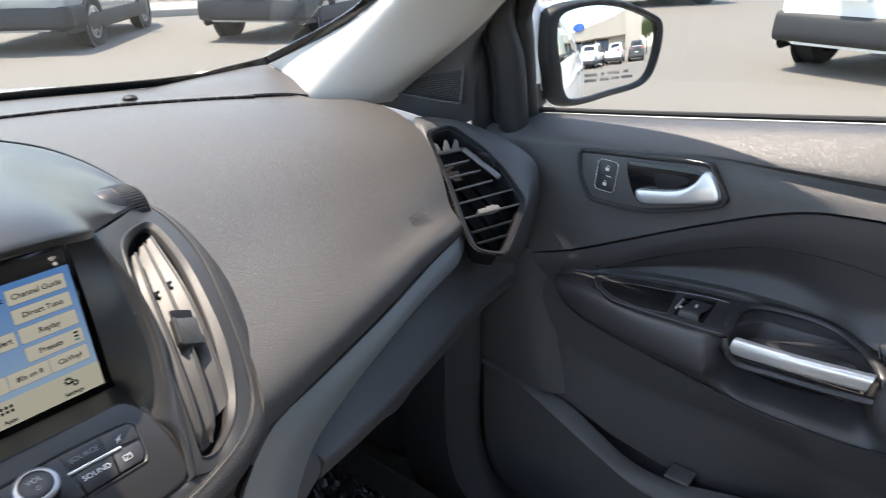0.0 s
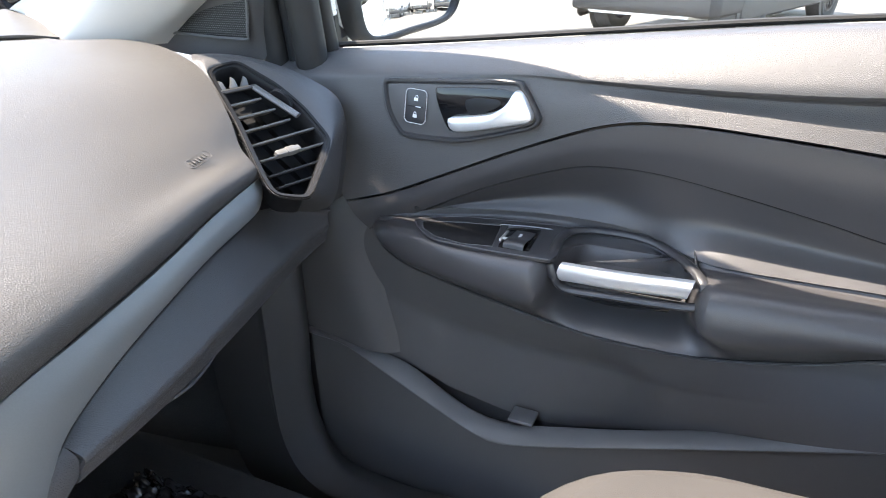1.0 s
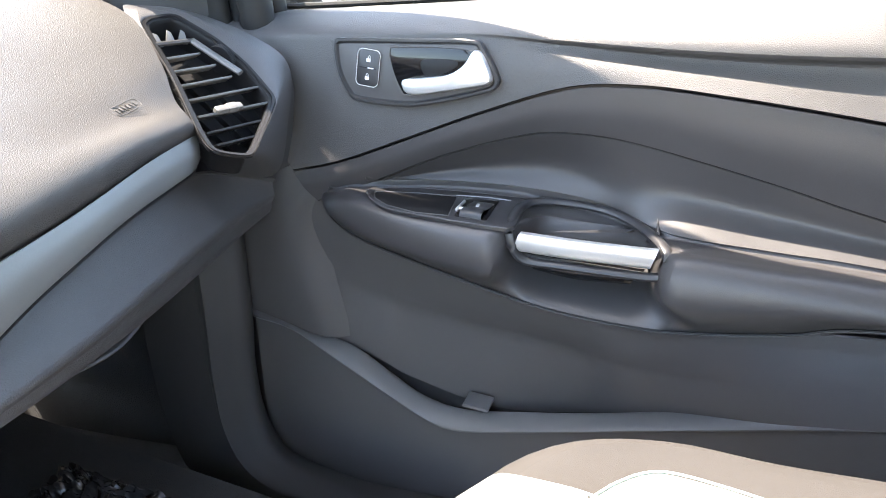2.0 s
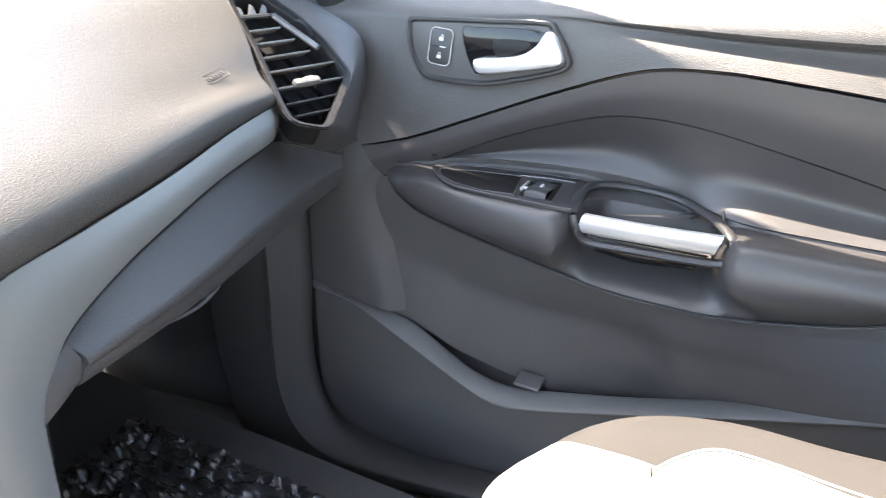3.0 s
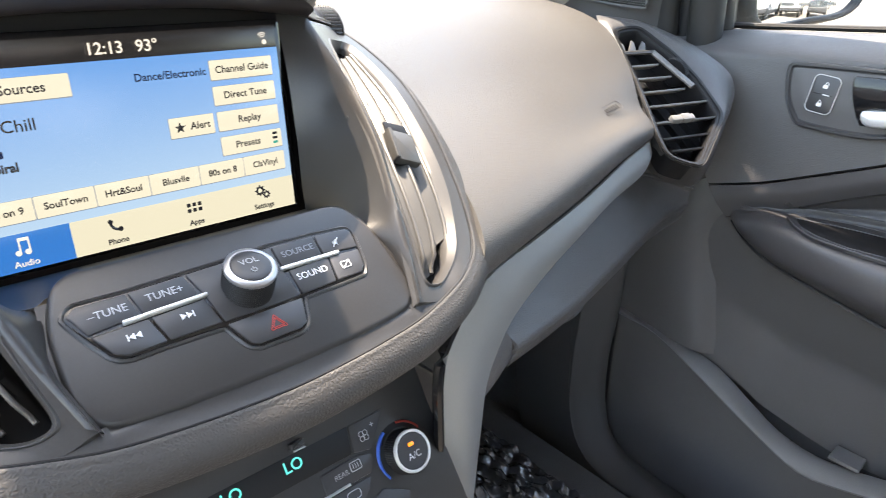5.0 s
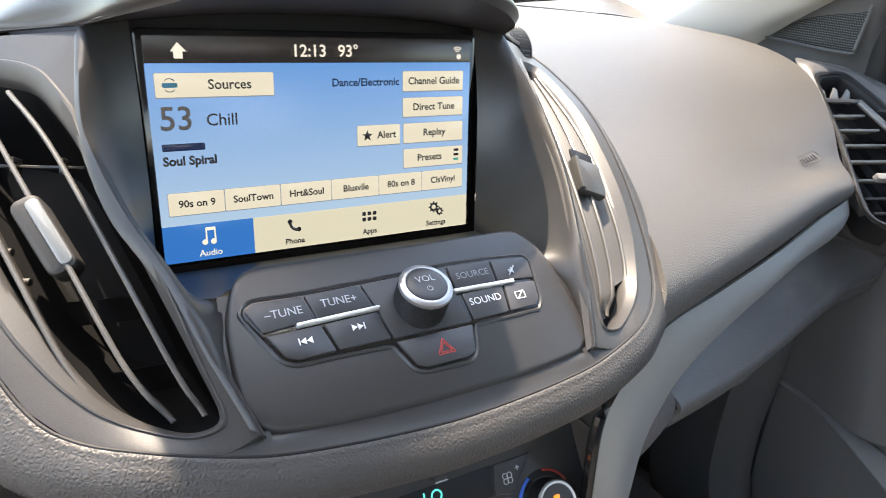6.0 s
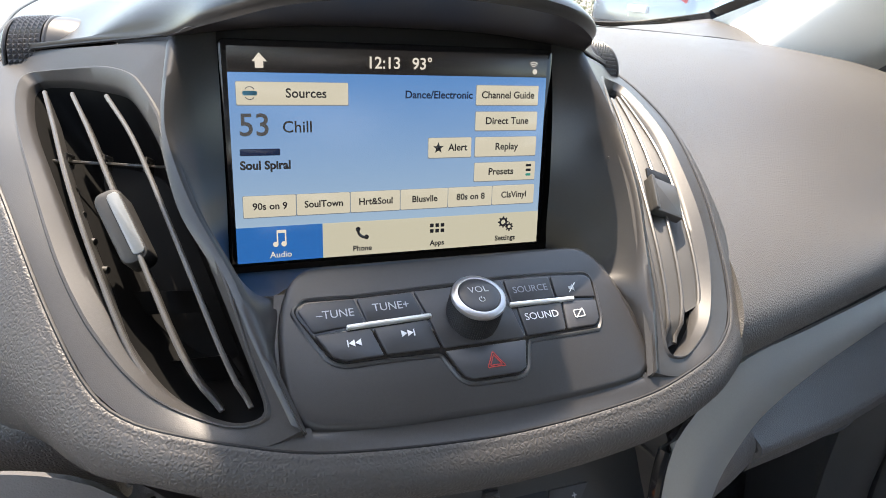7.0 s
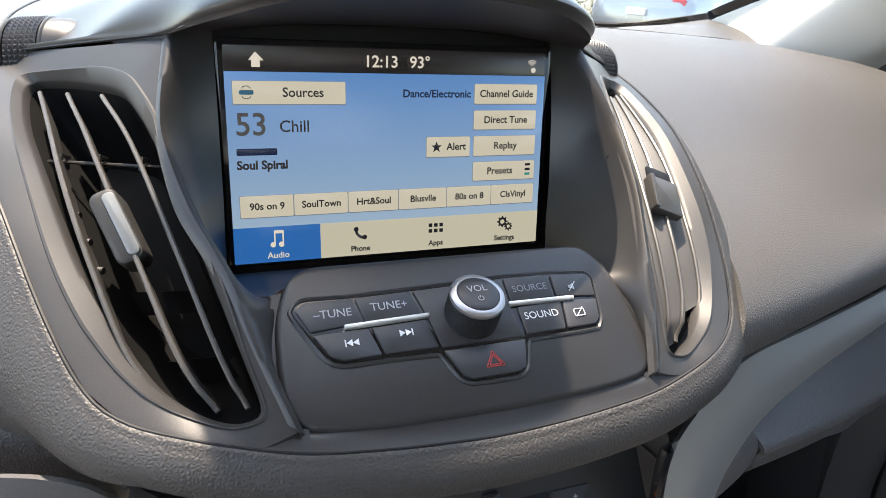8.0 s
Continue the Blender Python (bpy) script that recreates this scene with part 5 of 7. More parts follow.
SWELL = [(0.758, 0.10, 0.965), (0.760, 0.01, 0.980), (0.762, -0.09, 0.999), (0.764, -0.20, 1.028), (0.766, -0.30, 1.046), (0.767, -0.45, 1.046), (0.766, -0.613, 1.040), (0.766, -0.95, 1.04)]
S1 = [(0.742, 0.035, 0.886), (0.752, -0.03, 0.905), (0.758, -0.11, 0.940), (0.761, -0.212, 0.986), (0.761, -0.310, 1.024), (0.759, -0.385, 1.034), (0.757, -0.47, 1.032), (0.756, -0.623, 1.021), (0.756, -0.95, 0.99)]
part("upper_panel", ribbon([SILL, CROWN, LEDGE, TUCK, SWELL, S1], 80, 6, thick=0.003), DOOR, door, "grained upper door panel with rolled top edge")
part("seam", tube([(x + 0.002, y, z) for x, y, z in S1], 0.0016, 6, 70), BLACK, door)
S1B = [(x + 0.004, y, z - 0.004) for x, y, z in S1]
S2 = [(0.752, 0.005, 0.846), (0.768, -0.058, 0.874), (0.774, -0.162, 0.926), (0.777, -0.261, 0.963), (0.777, -0.314, 0.972), (0.776, -0.378, 0.971), (0.774, -0.469, 0.957), (0.772, -0.555, 0.941), (0.770, -0.647, 0.922), (0.768, -0.95, 0.87)]
S12 = [((a[0] + b[0]) / 2 - 0.004, (a[1] + b[1]) / 2, (a[2] + b[2]) / 2) for a, b in zip(crom(S1B, 10), crom(S2, 10))]
part("insert_panel", ribbon([S1B, S12, S2], 70, 6, thick=0.003), DOOR_SMOOTH, door, "smooth dark middle door panel")
S2B = [(x + 0.005, y, z - 0.003) for x, y, z in S2]
S3 = [(0.757, -0.008, 0.862), (0.754, -0.030, 0.867), (0.768, -0.060, 0.876), (0.781, -0.100, 0.880), (0.793, -0.160, 0.884), (0.801, -0.236, 0.887), (0.803, -0.310, 0.887), (0.796, -0.375, 0.883), (0.772, -0.420, 0.875), (0.758, -0.460, 0.872), (0.757, -0.55, 0.872), (0.757, -0.66, 0.872), (0.757, -0.95, 0.86)]
S23 = [(max(a[0], b[0]) + 0.012 * min(1, 6 * (a[2] - b[2]) / 0.4), (a[1] + b[1]) / 2, (a[2] * 0.42 + b[2] * 0.58)) for a, b in zip(crom(S2B, 10), crom(S3, 10))]
part("seam", tube([(x - 0.0005, y, z - 0.001) for x, y, z in S2], 0.0016, 6, 80), BLACK, door)
part("scoop", ribbon([S2B, S23, S3], 80, 7, thick=0.003), DOOR_SMOOTH, door, "padded concave panel over the armrest")
# armrest pod, open behind the pull
ARM_Z = 0.873
A_TOP = [(0.752, -0.004, 0.857), (0.735, -0.024, 0.861), (0.716, -0.050, 0.867), (0.702, -0.090, 0.870), (0.690, -0.150, 0.869), (0.687, -0.270, 0.869), (0.688, -0.360, 0.869), (0.690, -0.450, 0.870), (0.692, -0.550, 0.872), (0.698, -0.650, 0.874), (0.700, -0.95, 0.865)]
A_MID = [(0.750, -0.002, 0.849), (0.722, -0.024, 0.849), (0.706, -0.050, 0.845), (0.692, -0.100, 0.835), (0.679, -0.200, 0.828), (0.677, -0.300, 0.824), (0.678, -0.450, 0.826), (0.683, -0.650, 0.850), (0.690, -0.95, 0.85)]
A_LOW = [(0.752, -0.004, 0.843), (0.726, -0.028, 0.840), (0.719, -0.046, 0.832), (0.716, -0.082, 0.818), (0.713, -0.170, 0.801), (0.710, -0.274, 0.784), (0.709, -0.343, 0.777), (0.708, -0.440, 0.779), (0.709, -0.520, 0.792), (0.709, -0.580, 0.807), (0.710, -0.660, 0.829), (0.710, -0.95, 0.86)]
A_UNDER = [(x + 0.035, y, z - 0.012) for x, y, z in A_LOW]


def bay(pts, depth, drop=0.0):
    """The finger recess behind the pull: the armrest's face draws back there."""
    w = [math.exp(-((p[1] + 0.357) / 0.084) ** 10) for p in pts]
    return [(p[0] + depth * k, p[1], p[2] - drop * k) for p, k in zip(pts, w)]


lip_in = [Vector((p.x - 0.005, p.y, max(p.z - 0.011, 0.869))) for p in crom(S3, 90)]
half_top = [Vector(((p.x + q.x) / 2, (p.y + q.y) / 2, (p.z + q.z) / 2 - max(0, (p.z + q.z) / 2 - 0.8695) * max(0, min(1, (p.y + 0.50) / 0.08)))) for p, q in zip(crom(S3, 90), crom(A_TOP, 90))]
rows = [crom(S3, 90), bay(lip_in, 0.004, 0.004), bay(half_top, 0.046, 0.006), bay(crom(A_TOP, 90), 0.094, 0.012), bay(crom(A_MID, 90), 0.085, 0.012), crom(A_LOW, 90), crom(A_UNDER, 90)]
part("armrest", ribbon(rows, 120, 6, thick=0.003), DOOR_SMOOTH, door, "smooth padded armrest pod")
part("seam", tube([(x - 0.001, y, z - 0.001) for x, y, z in A_LOW], 0.0012, 6, 70), BLACK, door)
part("armrest_lip", ribbon([[(x + d, y, z - e) for x, y, z in A_LOW] for d, e in ((0.002, 0.001), (-0.001, 0.002), (0.000, 0.005), (0.012, 0.009), (0.035, 0.011))], 70, 3), DOOR_SMOOTH, door)
# switch bezel flat on the armrest, bin and window switch
AM = frame_of((0.735, -0.24, ARM_Z + 0.001), (0, -1, 0), (0, 0, 1))


def arm(pts):
    """Plan places on the armrest's top."""
    return [(-(y + 0.24), x - 0.735) for x, y in pts]


bez = soft(arm([(0.743, -0.073), (0.761, -0.100), (0.776, -0.135), (0.787, -0.190), (0.794, -0.236), (0.797, -0.268), (0.776, -0.272), (0.708, -0.279), (0.694, -0.274), (0.691, -0.239), (0.690, -0.162), (0.693, -0.125), (0.704, -0.105), (0.720, -0.088)]), 0.004)
switch = thing("switch_panel", (0.735, -0.24, 0.86), "black armrest switch panel with small storage bin", "switch panel")
part("bezel", plate(bez, 0.005, 0.0012, AM @ pose(0, 0, -0.003)), BUTTON, switch, "black plastic bezel")
part("bezel_edge", tube([AM @ Vector((*p, 0.0014)) for p in arm([(0.797, -0.266), (0.794, -0.236), (0.787, -0.190), (0.776, -0.135), (0.761, -0.100), (0.744, -0.075), (0.722, -0.087), (0.705, -0.105), (0.693, -0.125), (0.690, -0.162), (0.691, -0.239), (0.694, -0.272)])], 0.0010, 6, 80), HARD, switch)
binp = arm([(0.737, -0.087), (0.754, -0.136), (0.764, -0.188), (0.700, -0.200), (0.693, -0.162), (0.700, -0.122), (0.716, -0.098)])
binp = soft(binp, 0.004)
part("bin", plate(binp, 0.0006, 0.0002, AM @ pose(0, 0, 0.0018)), BLACK, switch, "shallow black storage bin")
part("bin_edge", tube([AM @ Vector((*p, 0.0026)) for p in binp], 0.0006, 6, 70, closed=True), HARD, switch)
part("switch_well", plate(soft(arm([(0.768, -0.197), (0.772, -0.240), (0.704, -0.245), (0.702, -0.206)]), 0.003), 0.0006, 0.0002, AM @ pose(0, 0, 0.0018)), GLOSS, switch)
sw_rows = []
for x, z in ((0.703, 0.0024), (0.706, 0.0085), (0.716, 0.0100), (0.735, 0.0060), (0.757, 0.0035)):
    sw_rows.append([AM @ Vector((*arm([(x, y)])[0], z * (1 - 0.12 * abs(k)))) for k, y in ((-1, -0.212), (0, -0.225), (1, -0.238))])
sw = part("window_switch", ribbon(sw_rows, 12, 4, thick=0.001), BUTTON, switch, "rocker window switch")
part("switch_trim", plate(rrect(0.003, 0.030, 0.001), 0.003, 0.0008, AM @ pose(*arm([(0.735, -0.2025)])[0], 0.002)), CHROME, switch)
part("switch_trim", plate(rrect(0.009, 0.003, 0.001), 0.003, 0.0008, AM @ pose(*arm([(0.727, -0.2060)])[0], 0.002)), CHROME, switch)
part("switch_icon", plate(rrect(0.004, 0.009, 0.001), 0.0004, 0.0001, AM @ pose(*arm([(0.733, -0.2245)])[0], 0.0072, 8)), PALE_MARK, sw)
part("trim_line", tube([AM @ Vector((*p, 0.0024)) for p in arm([(0.768, -0.185), (0.777, -0.225), (0.779, -0.252)])], 0.0009, 6, 10), SILVER, switch)
# pull: chrome bar in a black surround
grip = thing("pull_handle", (0.705, -0.355, 0.83), "brushed chrome door pull handle on armrest", "door handle")
prof = [(-0.0125, -0.006), (-0.009, 0.006), (0.0, 0.0095), (0.009, 0.006), (0.0125, -0.002), (0.009, -0.010), (-0.008, -0.012)]
ga, gb = Vector((0.709, -0.2815, 0.8555)), Vector((0.709, -0.4330, 0.8625))
rows_g = []
for q in prof:
    rows_g.append([ga.lerp(gb, f) + Vector((-q[1] * 0.75 - 0.003 * math.sin(math.pi * f), 0, 0)) + Vector((0, 0.25 * q[0], -q[0] + q[1] * 0.25)) for f in (0, 0.5, 1)])
part("bar", ribbon(rows_g + [rows_g[0]], 24, 5), BRIGHT, grip, "brushed chrome grip bar")
loop = [(0.776, -0.270, 0.874), (0.795, -0.295, 0.8765), (0.798, -0.345, 0.877), (0.788, -0.380, 0.8765), (0.764, -0.410, 0.875), (0.738, -0.431, 0.873), (0.717, -0.445, 0.867), (0.708, -0.4475, 0.855), (0.708, -0.441, 0.843), (0.708, -0.400, 0.8385), (0.708, -0.340, 0.8355), (0.708, -0.298, 0.8335), (0.706, -0.283, 0.840), (0.704, -0.274, 0.858), (0.716, -0.270, 0.872)]
part("surround", tube(loop, 0.0066, 10, 110, 0.75, closed=True), BUTTON, grip, "black surround of the pull")
part("cup_floor", ribbon([[(0.713, -0.290, 0.838), (0.713, -0.35, 0.839), (0.713, -0.428, 0.842)], [(0.745, -0.285, 0.834), (0.745, -0.35, 0.834), (0.745, -0.425, 0.836)], [(0.785, -0.275, 0.846), (0.790, -0.35, 0.846), (0.770, -0.410, 0.846)]], 24, 4, thick=0.002), HARD, grip)
part("under_cup", ribbon([[(0.724, -0.292, 0.838), (0.728, -0.35, 0.838), (0.724, -0.425, 0.842)], [(0.722, -0.300, 0.822), (0.724, -0.35, 0.8185), (0.722, -0.412, 0.826)], [(0.735, -0.305, 0.817), (0.738, -0.35, 0.814), (0.735, -0.405, 0.819)]], 24, 4, thick=0.003), GLOSS, grip, "gloss black lip under the pull")
# front tip rib and lower panels
POCKET = surface("pocket_plastic", (0.21, 0.21, 0.215), 0.5, grain=0.001, bump=0.15)
POCK_TOP = [(0.785, 0.14, 0.83), (0.768, 0.00, 0.846), (0.758, -0.06, 0.822), (0.766, -0.12, 0.790), (0.765, -0.25, 0.768), (0.762, -0.45, 0.760), (0.765, -0.62, 0.785), (0.768, -0.95, 0.82)]
POCK_BACK = [(0.808, 0.14, 0.70), (0.815, 0.02, 0.70), (0.822, -0.05, 0.68), (0.835, -0.10, 0.66), (0.840, -0.25, 0.65), (0.832, -0.45, 0.66), (0.805, -0.62, 0.70), (0.795, -0.95, 0.74)]
POCK_LOW = [(0.816, 0.155, 0.60), (0.820, 0.02, 0.585), (0.828, -0.05, 0.56), (0.838, -0.10, 0.535), (0.845, -0.25, 0.515), (0.838, -0.45, 0.575), (0.810, -0.62, 0.645), (0.800, -0.95, 0.72)]
def sig(v):
    return 1 / (1 + math.exp(max(-40.0, min(40.0, -v / 0.014))))


back_rows = []
for f in (0.0, 0.12, 0.3, 0.5, 0.75, 1.0, 1.3, 1.6, 2.0):
    a, b = (POCK_TOP, POCK_BACK) if f <= 1 else (POCK_BACK, POCK_LOW)
    row = [p.lerp(q, f if f <= 1 else f - 1) for p, q in zip(crom(a, 100), crom(b, 100))]
    back_rows.append([(p.x - 0.024 * (1 - sig(p.y + 0.349 + (0.711 - p.z) * 0.5)) * max(0, min(1, (f - 0.25) * 1.4)), p.y, p.z) for p in row])
part("pocket_back", ribbon(back_rows, 140, 3, thick=0.003), LOWER_TRIM, door, "hard dark plastic lower door panel")
L5T = [(0.815, 0.185, 0.612), (0.813, 0.131, 0.605), (0.812, 0.05, 0.594), (0.812, -0.014, 0.582), (0.812, -0.075, 0.550), (0.811, -0.130, 0.525), (0.810, -0.196, 0.520), (0.809, -0.30, 0.547), (0.809, -0.419, 0.583), (0.808, -0.714, 0.688), (0.806, -0.95, 0.765)]
L5B = [(0.795, 0.165, 0.606), (0.785, 0.087, 0.606), (0.780, 0.0, 0.572), (0.778, -0.088, 0.533), (0.777, -0.150, 0.508), (0.776, -0.191, 0.505), (0.776, -0.26, 0.523), (0.777, -0.350, 0.552), (0.779, -0.52, 0.608), (0.782, -0.707, 0.666), (0.785, -0.95, 0.728)]
L5M = [((p.x + q.x) / 2 - 0.003, (p.y + q.y) / 2, (p.z + q.z) / 2 + 0.003) for p, q in zip(crom(L5T, 12), crom(L5B, 12))]
part("pocket_rim", ribbon([[(x + 0.004, y, z - 0.012) for x, y, z in L5T], L5T, L5M, L5B, [(x + 0.008, y, z - 0.008) for x, y, z in L5B]], 60, 4), POCKET, door, "grey map pocket rim")
part("front_panel", ribbon([[(0.812, 0.22, 0.90), (0.785, 0.11, 0.895), (0.762, 0.02, 0.880), (0.766, -0.010, 0.868), (0.785, -0.030, 0.860)], [(0.812, 0.22, 0.76), (0.792, 0.14, 0.76), (0.778, 0.08, 0.775), (0.780, 0.050, 0.785), (0.800, 0.025, 0.79)], [(0.814, 0.22, 0.60), (0.806, 0.13, 0.60), (0.799, 0.06, 0.60), (0.802, 0.025, 0.598), (0.822, 0.000, 0.596)]], 30, 6, thick=0.003), LOWER_TRIM, door)
LOWER = [(0.805, 0.16, 0.45), (0.80, 0.0, 0.42), (0.80, -0.3, 0.42), (0.80, -0.95, 0.5)]
BOTTOM = [(0.815, 0.16, 0.30), (0.815, 0.0, 0.30), (0.815, -0.3, 0.30), (0.815, -0.95, 0.30)]
part("lower_panel", ribbon([[(x + 0.012, y, z - 0.004) for x, y, z in L5B], LOWER, BOTTOM], 50, 6, thick=0.004), LOWER_TRIM, door)
part("pocket_tag", box((0.800, -0.235, 0.532), (0.835, -0.195, 0.537), 0.002), POCKET, door, "pale tab inside the map pocket")
# inner release handle
IM = frame_of((0.7595, -0.128, 1.020), (0, -1, 0), (-1, 0.02, 0.10))
release = thing("release_handle", (0.757, -0.128, 0.985), "silver inner door release lever in dark bezel", "door handle")
bo = [(-0.105, 0.030), (-0.092, 0.036), (0.0, 0.042), (0.072, 0.046), (0.086, 0.038), (0.107, 0.006), (0.104, -0.004), (0.090, -0.012), (0.03, -0.030), (-0.01, -0.037), (-0.070, -0.037), (-0.084, -0.030), (-0.100, -0.004)]
bo = [(x, y) for x, y, _ in crom([(*p, 0) for p in bo], 64, True)]
ring = [[IM @ Vector((*p, h)) for p in (offset(bo, d) if d else bo)] for d, h in ((0, -0.006), (0, 0.003), (0.0015, 0.0045), (0.004, 0.0045), (0.006, 0.002), (0.007, 0.002))]
part("bezel", ribbon(ring, 90, 2, closed=True, smooth=False), BUTTON, release, "dark raised bezel rim")
part("face", plate(offset(bo, 0.0068), 0.005, 0.0004, IM @ pose(0, 0, -0.003)), HARD, release)
cup = [(-0.030, 0.026), (-0.020, 0.031), (0.072, 0.034), (0.092, 0.012), (0.090, -0.002), (0.0, -0.022), (-0.012, -0.020), (-0.026, 0.006)]
cup = [(x, y) for x, y, _ in crom([(*p, 0) for p in cup], 50, True)]
part("cup", plate(cup, 0.0006, 0.0002, IM @ pose(0, 0, 0.0018)), GLOSS, release, "black recessed finger cup")
part("cup_edge", tube([IM @ Vector((*p, 0.002)) for p in cup], 0.0012, 6, 70, closed=True), HARD, release)
part("cup_floor", plate([(x, y) for x, y, _ in crom([(*p, 0) for p in [(0.012, 0.018), (0.050, 0.022), (0.056, 0.015), (0.030, 0.002), (0.018, 0.0)]], 30, True)], 0.0010, 0.0003, IM @ pose(0, 0, 0.0022)), BLACK, release)
lev = [(-0.010, -0.010), (-0.006, -0.004), (0.020, 0.000), (0.048, 0.006), (0.066, 0.018), (0.076, 0.034), (0.086, 0.032), (0.099, 0.010), (0.097, 0.000), (0.078, -0.006), (0.030, -0.017), (0.006, -0.021), (-0.005, -0.019)]
lev = [(x, y) for x, y, _ in crom([(*p, 0) for p in lev], 56, True)]
part("lever", plate(lev, 0.011, 0.0045, IM @ pose(0, 0, 0.002)), CHROME, release, "satin silver lever")
lock = thing("lock_switch", (0.757, -0.073, 1.01), "black lock rocker with pale outlined border", "switch")
LM = IM @ pose(-0.057, 0.004, 0.002, 0, 0, -4)
part("rocker", plate(rrect(0.029, 0.042, 0.006, n=5), 0.003, 0.001, LM), BUTTON, lock)
part("border", tube([LM @ Vector((*p, 0.0026)) for p in rrect(0.0300, 0.0430, 0.0065, n=5)], 0.0004, 6, 80, closed=True), WHITE_MARK, lock)
part("divider", plate(rrect(0.022, 0.0012, 0.0004), 0.0036, 0.0002, LM), BLACK, lock)
part("indicator", plate(rrect(0.008, 0.0012, 0.0004, 0.004), 0.0039, 0.0002, LM), WHITE_MARK, lock)
for k, y in ((0, 0.010), (1, -0.011)):
    part("lock_icon", plate(rrect(0.0055, 0.0042, 0.0008, 0, y - 0.001), 0.0003, 0.0001, LM @ pose(0, 0, 0.003)), WHITE_MARK, lock)
    part("lock_icon", tube([LM @ Vector((0.0016 * math.cos(radians(a)) + (0.001 if k == 0 else 0), y + 0.0012 + 0.003 * math.sin(radians(a)), 0.0032)) for a in range(0, 181, 30)], 0.0004, 5, 14), WHITE_MARK, lock)

# weatherstrip, glass, outer skin, mirror flag
part("weatherstrip", tube([(0.856, 0.12, 1.075), (0.856, -0.07, 1.093), (0.856, -0.285, 1.115), (0.856, -0.52, 1.138), (0.856, -0.95, 1.169)], 0.0045, 8, 40, 0.9), RUBBER, door, "black rubber window seal")
pane = part("window_pane", ribbon([[(0.868, 0.11, 1.07), (0.868, -0.45, 1.12), (0.866, -0.90, 1.16)], [(0.80, 0.06, 1.25), (0.79, -0.45, 1.33), (0.785, -0.90, 1.36)], [(0.66, -0.32, 1.52), (0.66, -0.50, 1.55), (0.65, -0.92, 1.57)]], 20, 6, thick=0.003), GLASS, door, "clear side window")
pane.visible_shadow = False
part("outer_skin", ribbon([[(0.875, 0.28, 1.055), (0.880, -0.07, 1.085), (0.880, -0.52, 1.13), (0.878, -0.95, 1.16)], [(0.925, 0.28, 0.95), (0.935, -0.07, 0.97), (0.935, -0.52, 0.99), (0.93, -0.95, 1.0)], [(0.93, 0.28, 0.7), (0.945, -0.07, 0.7), (0.945, -0.52, 0.7), (0.94, -0.95, 0.7)], [(0.89, 0.28, 0.35), (0.90, -0.07, 0.35), (0.90, -0.52, 0.35), (0.9, -0.95, 0.35)]], 30, 6, thick=0.003), BODY_WHITE, door, "glossy white outer door skin")
# front frame of the window with its seals
for x0, y0, y1, mm in ((0.800, 0.190, 0.150, RUBBER), (0.806, 0.152, 0.132, BLACK), (0.800, 0.134, 0.085, RUBBER)):
    t = [(x0, (y0 + y1) / 2, 1.04), (x0 - 0.012, (y0 + y1) / 2 + 0.004, 1.15), (x0 - 0.035, (y0 + y1) / 2 + 0.002, 1.26), (x0 - 0.10, (y0 + y1) / 2 - 0.20, 1.42)]
    part("frame_seal", tube(t, abs(y1 - y0) / 2, 12, 24, 0.8), mm, door, "black upright window frame seal")
part("frame_post", tube([(0.835, 0.105, 1.06), (0.815, 0.105, 1.16), (0.790, 0.085, 1.26), (0.748, -0.08, 1.40), (0.665, -0.34, 1.53)], 0.016, 10, 24), RUBBER, door)
part("header_rail", tube([(0.69, -0.22, 1.475), (0.655, -0.40, 1.545), (0.645, -0.65, 1.575), (0.64, -0.95, 1.585)], 0.022, 10, 20), RUBBER, door)

# ---- pillar, sail panel, kick trim ----
pillar = ribbon([[(0.722, 0.600, 1.120), (0.700, 0.572, 1.128), (0.690, 0.376, 1.199), (0.675, 0.271, 1.247), (0.64, 0.10, 1.335), (0.56, -0.36, 1.60)], [(0.682, 0.52, 1.106), (0.680, 0.45, 1.150), (0.672, 0.33, 1.205), (0.655, 0.23, 1.255), (0.61, 0.05, 1.36), (0.535, -0.40, 1.595)],
                 [(0.642, 0.418, 1.090), (0.652, 0.34, 1.150), (0.655, 0.26, 1.205), (0.638, 0.15, 1.275), (0.59, -0.02, 1.38), (0.55, -0.42, 1.575)], [(0.685, 0.335, 1.086), (0.698, 0.275, 1.125), (0.702, 0.215, 1.168), (0.700, 0.14, 1.220), (0.66, -0.02, 1.325), (0.60, -0.42, 1.55)], [(0.735, 0.310, 1.084), (0.738, 0.265, 1.120), (0.738, 0.205, 1.160), (0.730, 0.13, 1.210), (0.70, -0.02, 1.315), (0.65, -0.42, 1.545)]], 44, 6, thick=0.004)
tagged(part("pillar", pillar, PILLAR), "pale grey windscreen pillar trim in sunlight", "pillar", kind="structure")
tagged(part("pillar", ribbon([flip(r, -1) for r in ([(0.72, 0.62, 1.075), (0.69, 0.40, 1.21), (0.62, 0.05, 1.42), (0.56, -0.36, 1.60)], [(0.68, 0.50, 1.08), (0.65, 0.30, 1.21), (0.60, 0.0, 1.40), (0.53, -0.40, 1.60)], [(0.74, 0.40, 1.08), (0.72, 0.25, 1.19), (0.66, -0.05, 1.38), (0.60, -0.42, 1.56)])], 30, 5, thick=0.004), PILLAR), "pale grey windscreen pillar trim", "pillar", kind="structure")
sail = thing("sail_panel", (0.74, 0.28, 1.07), "black triangular tweeter panel beside the pillar", "speaker panel")
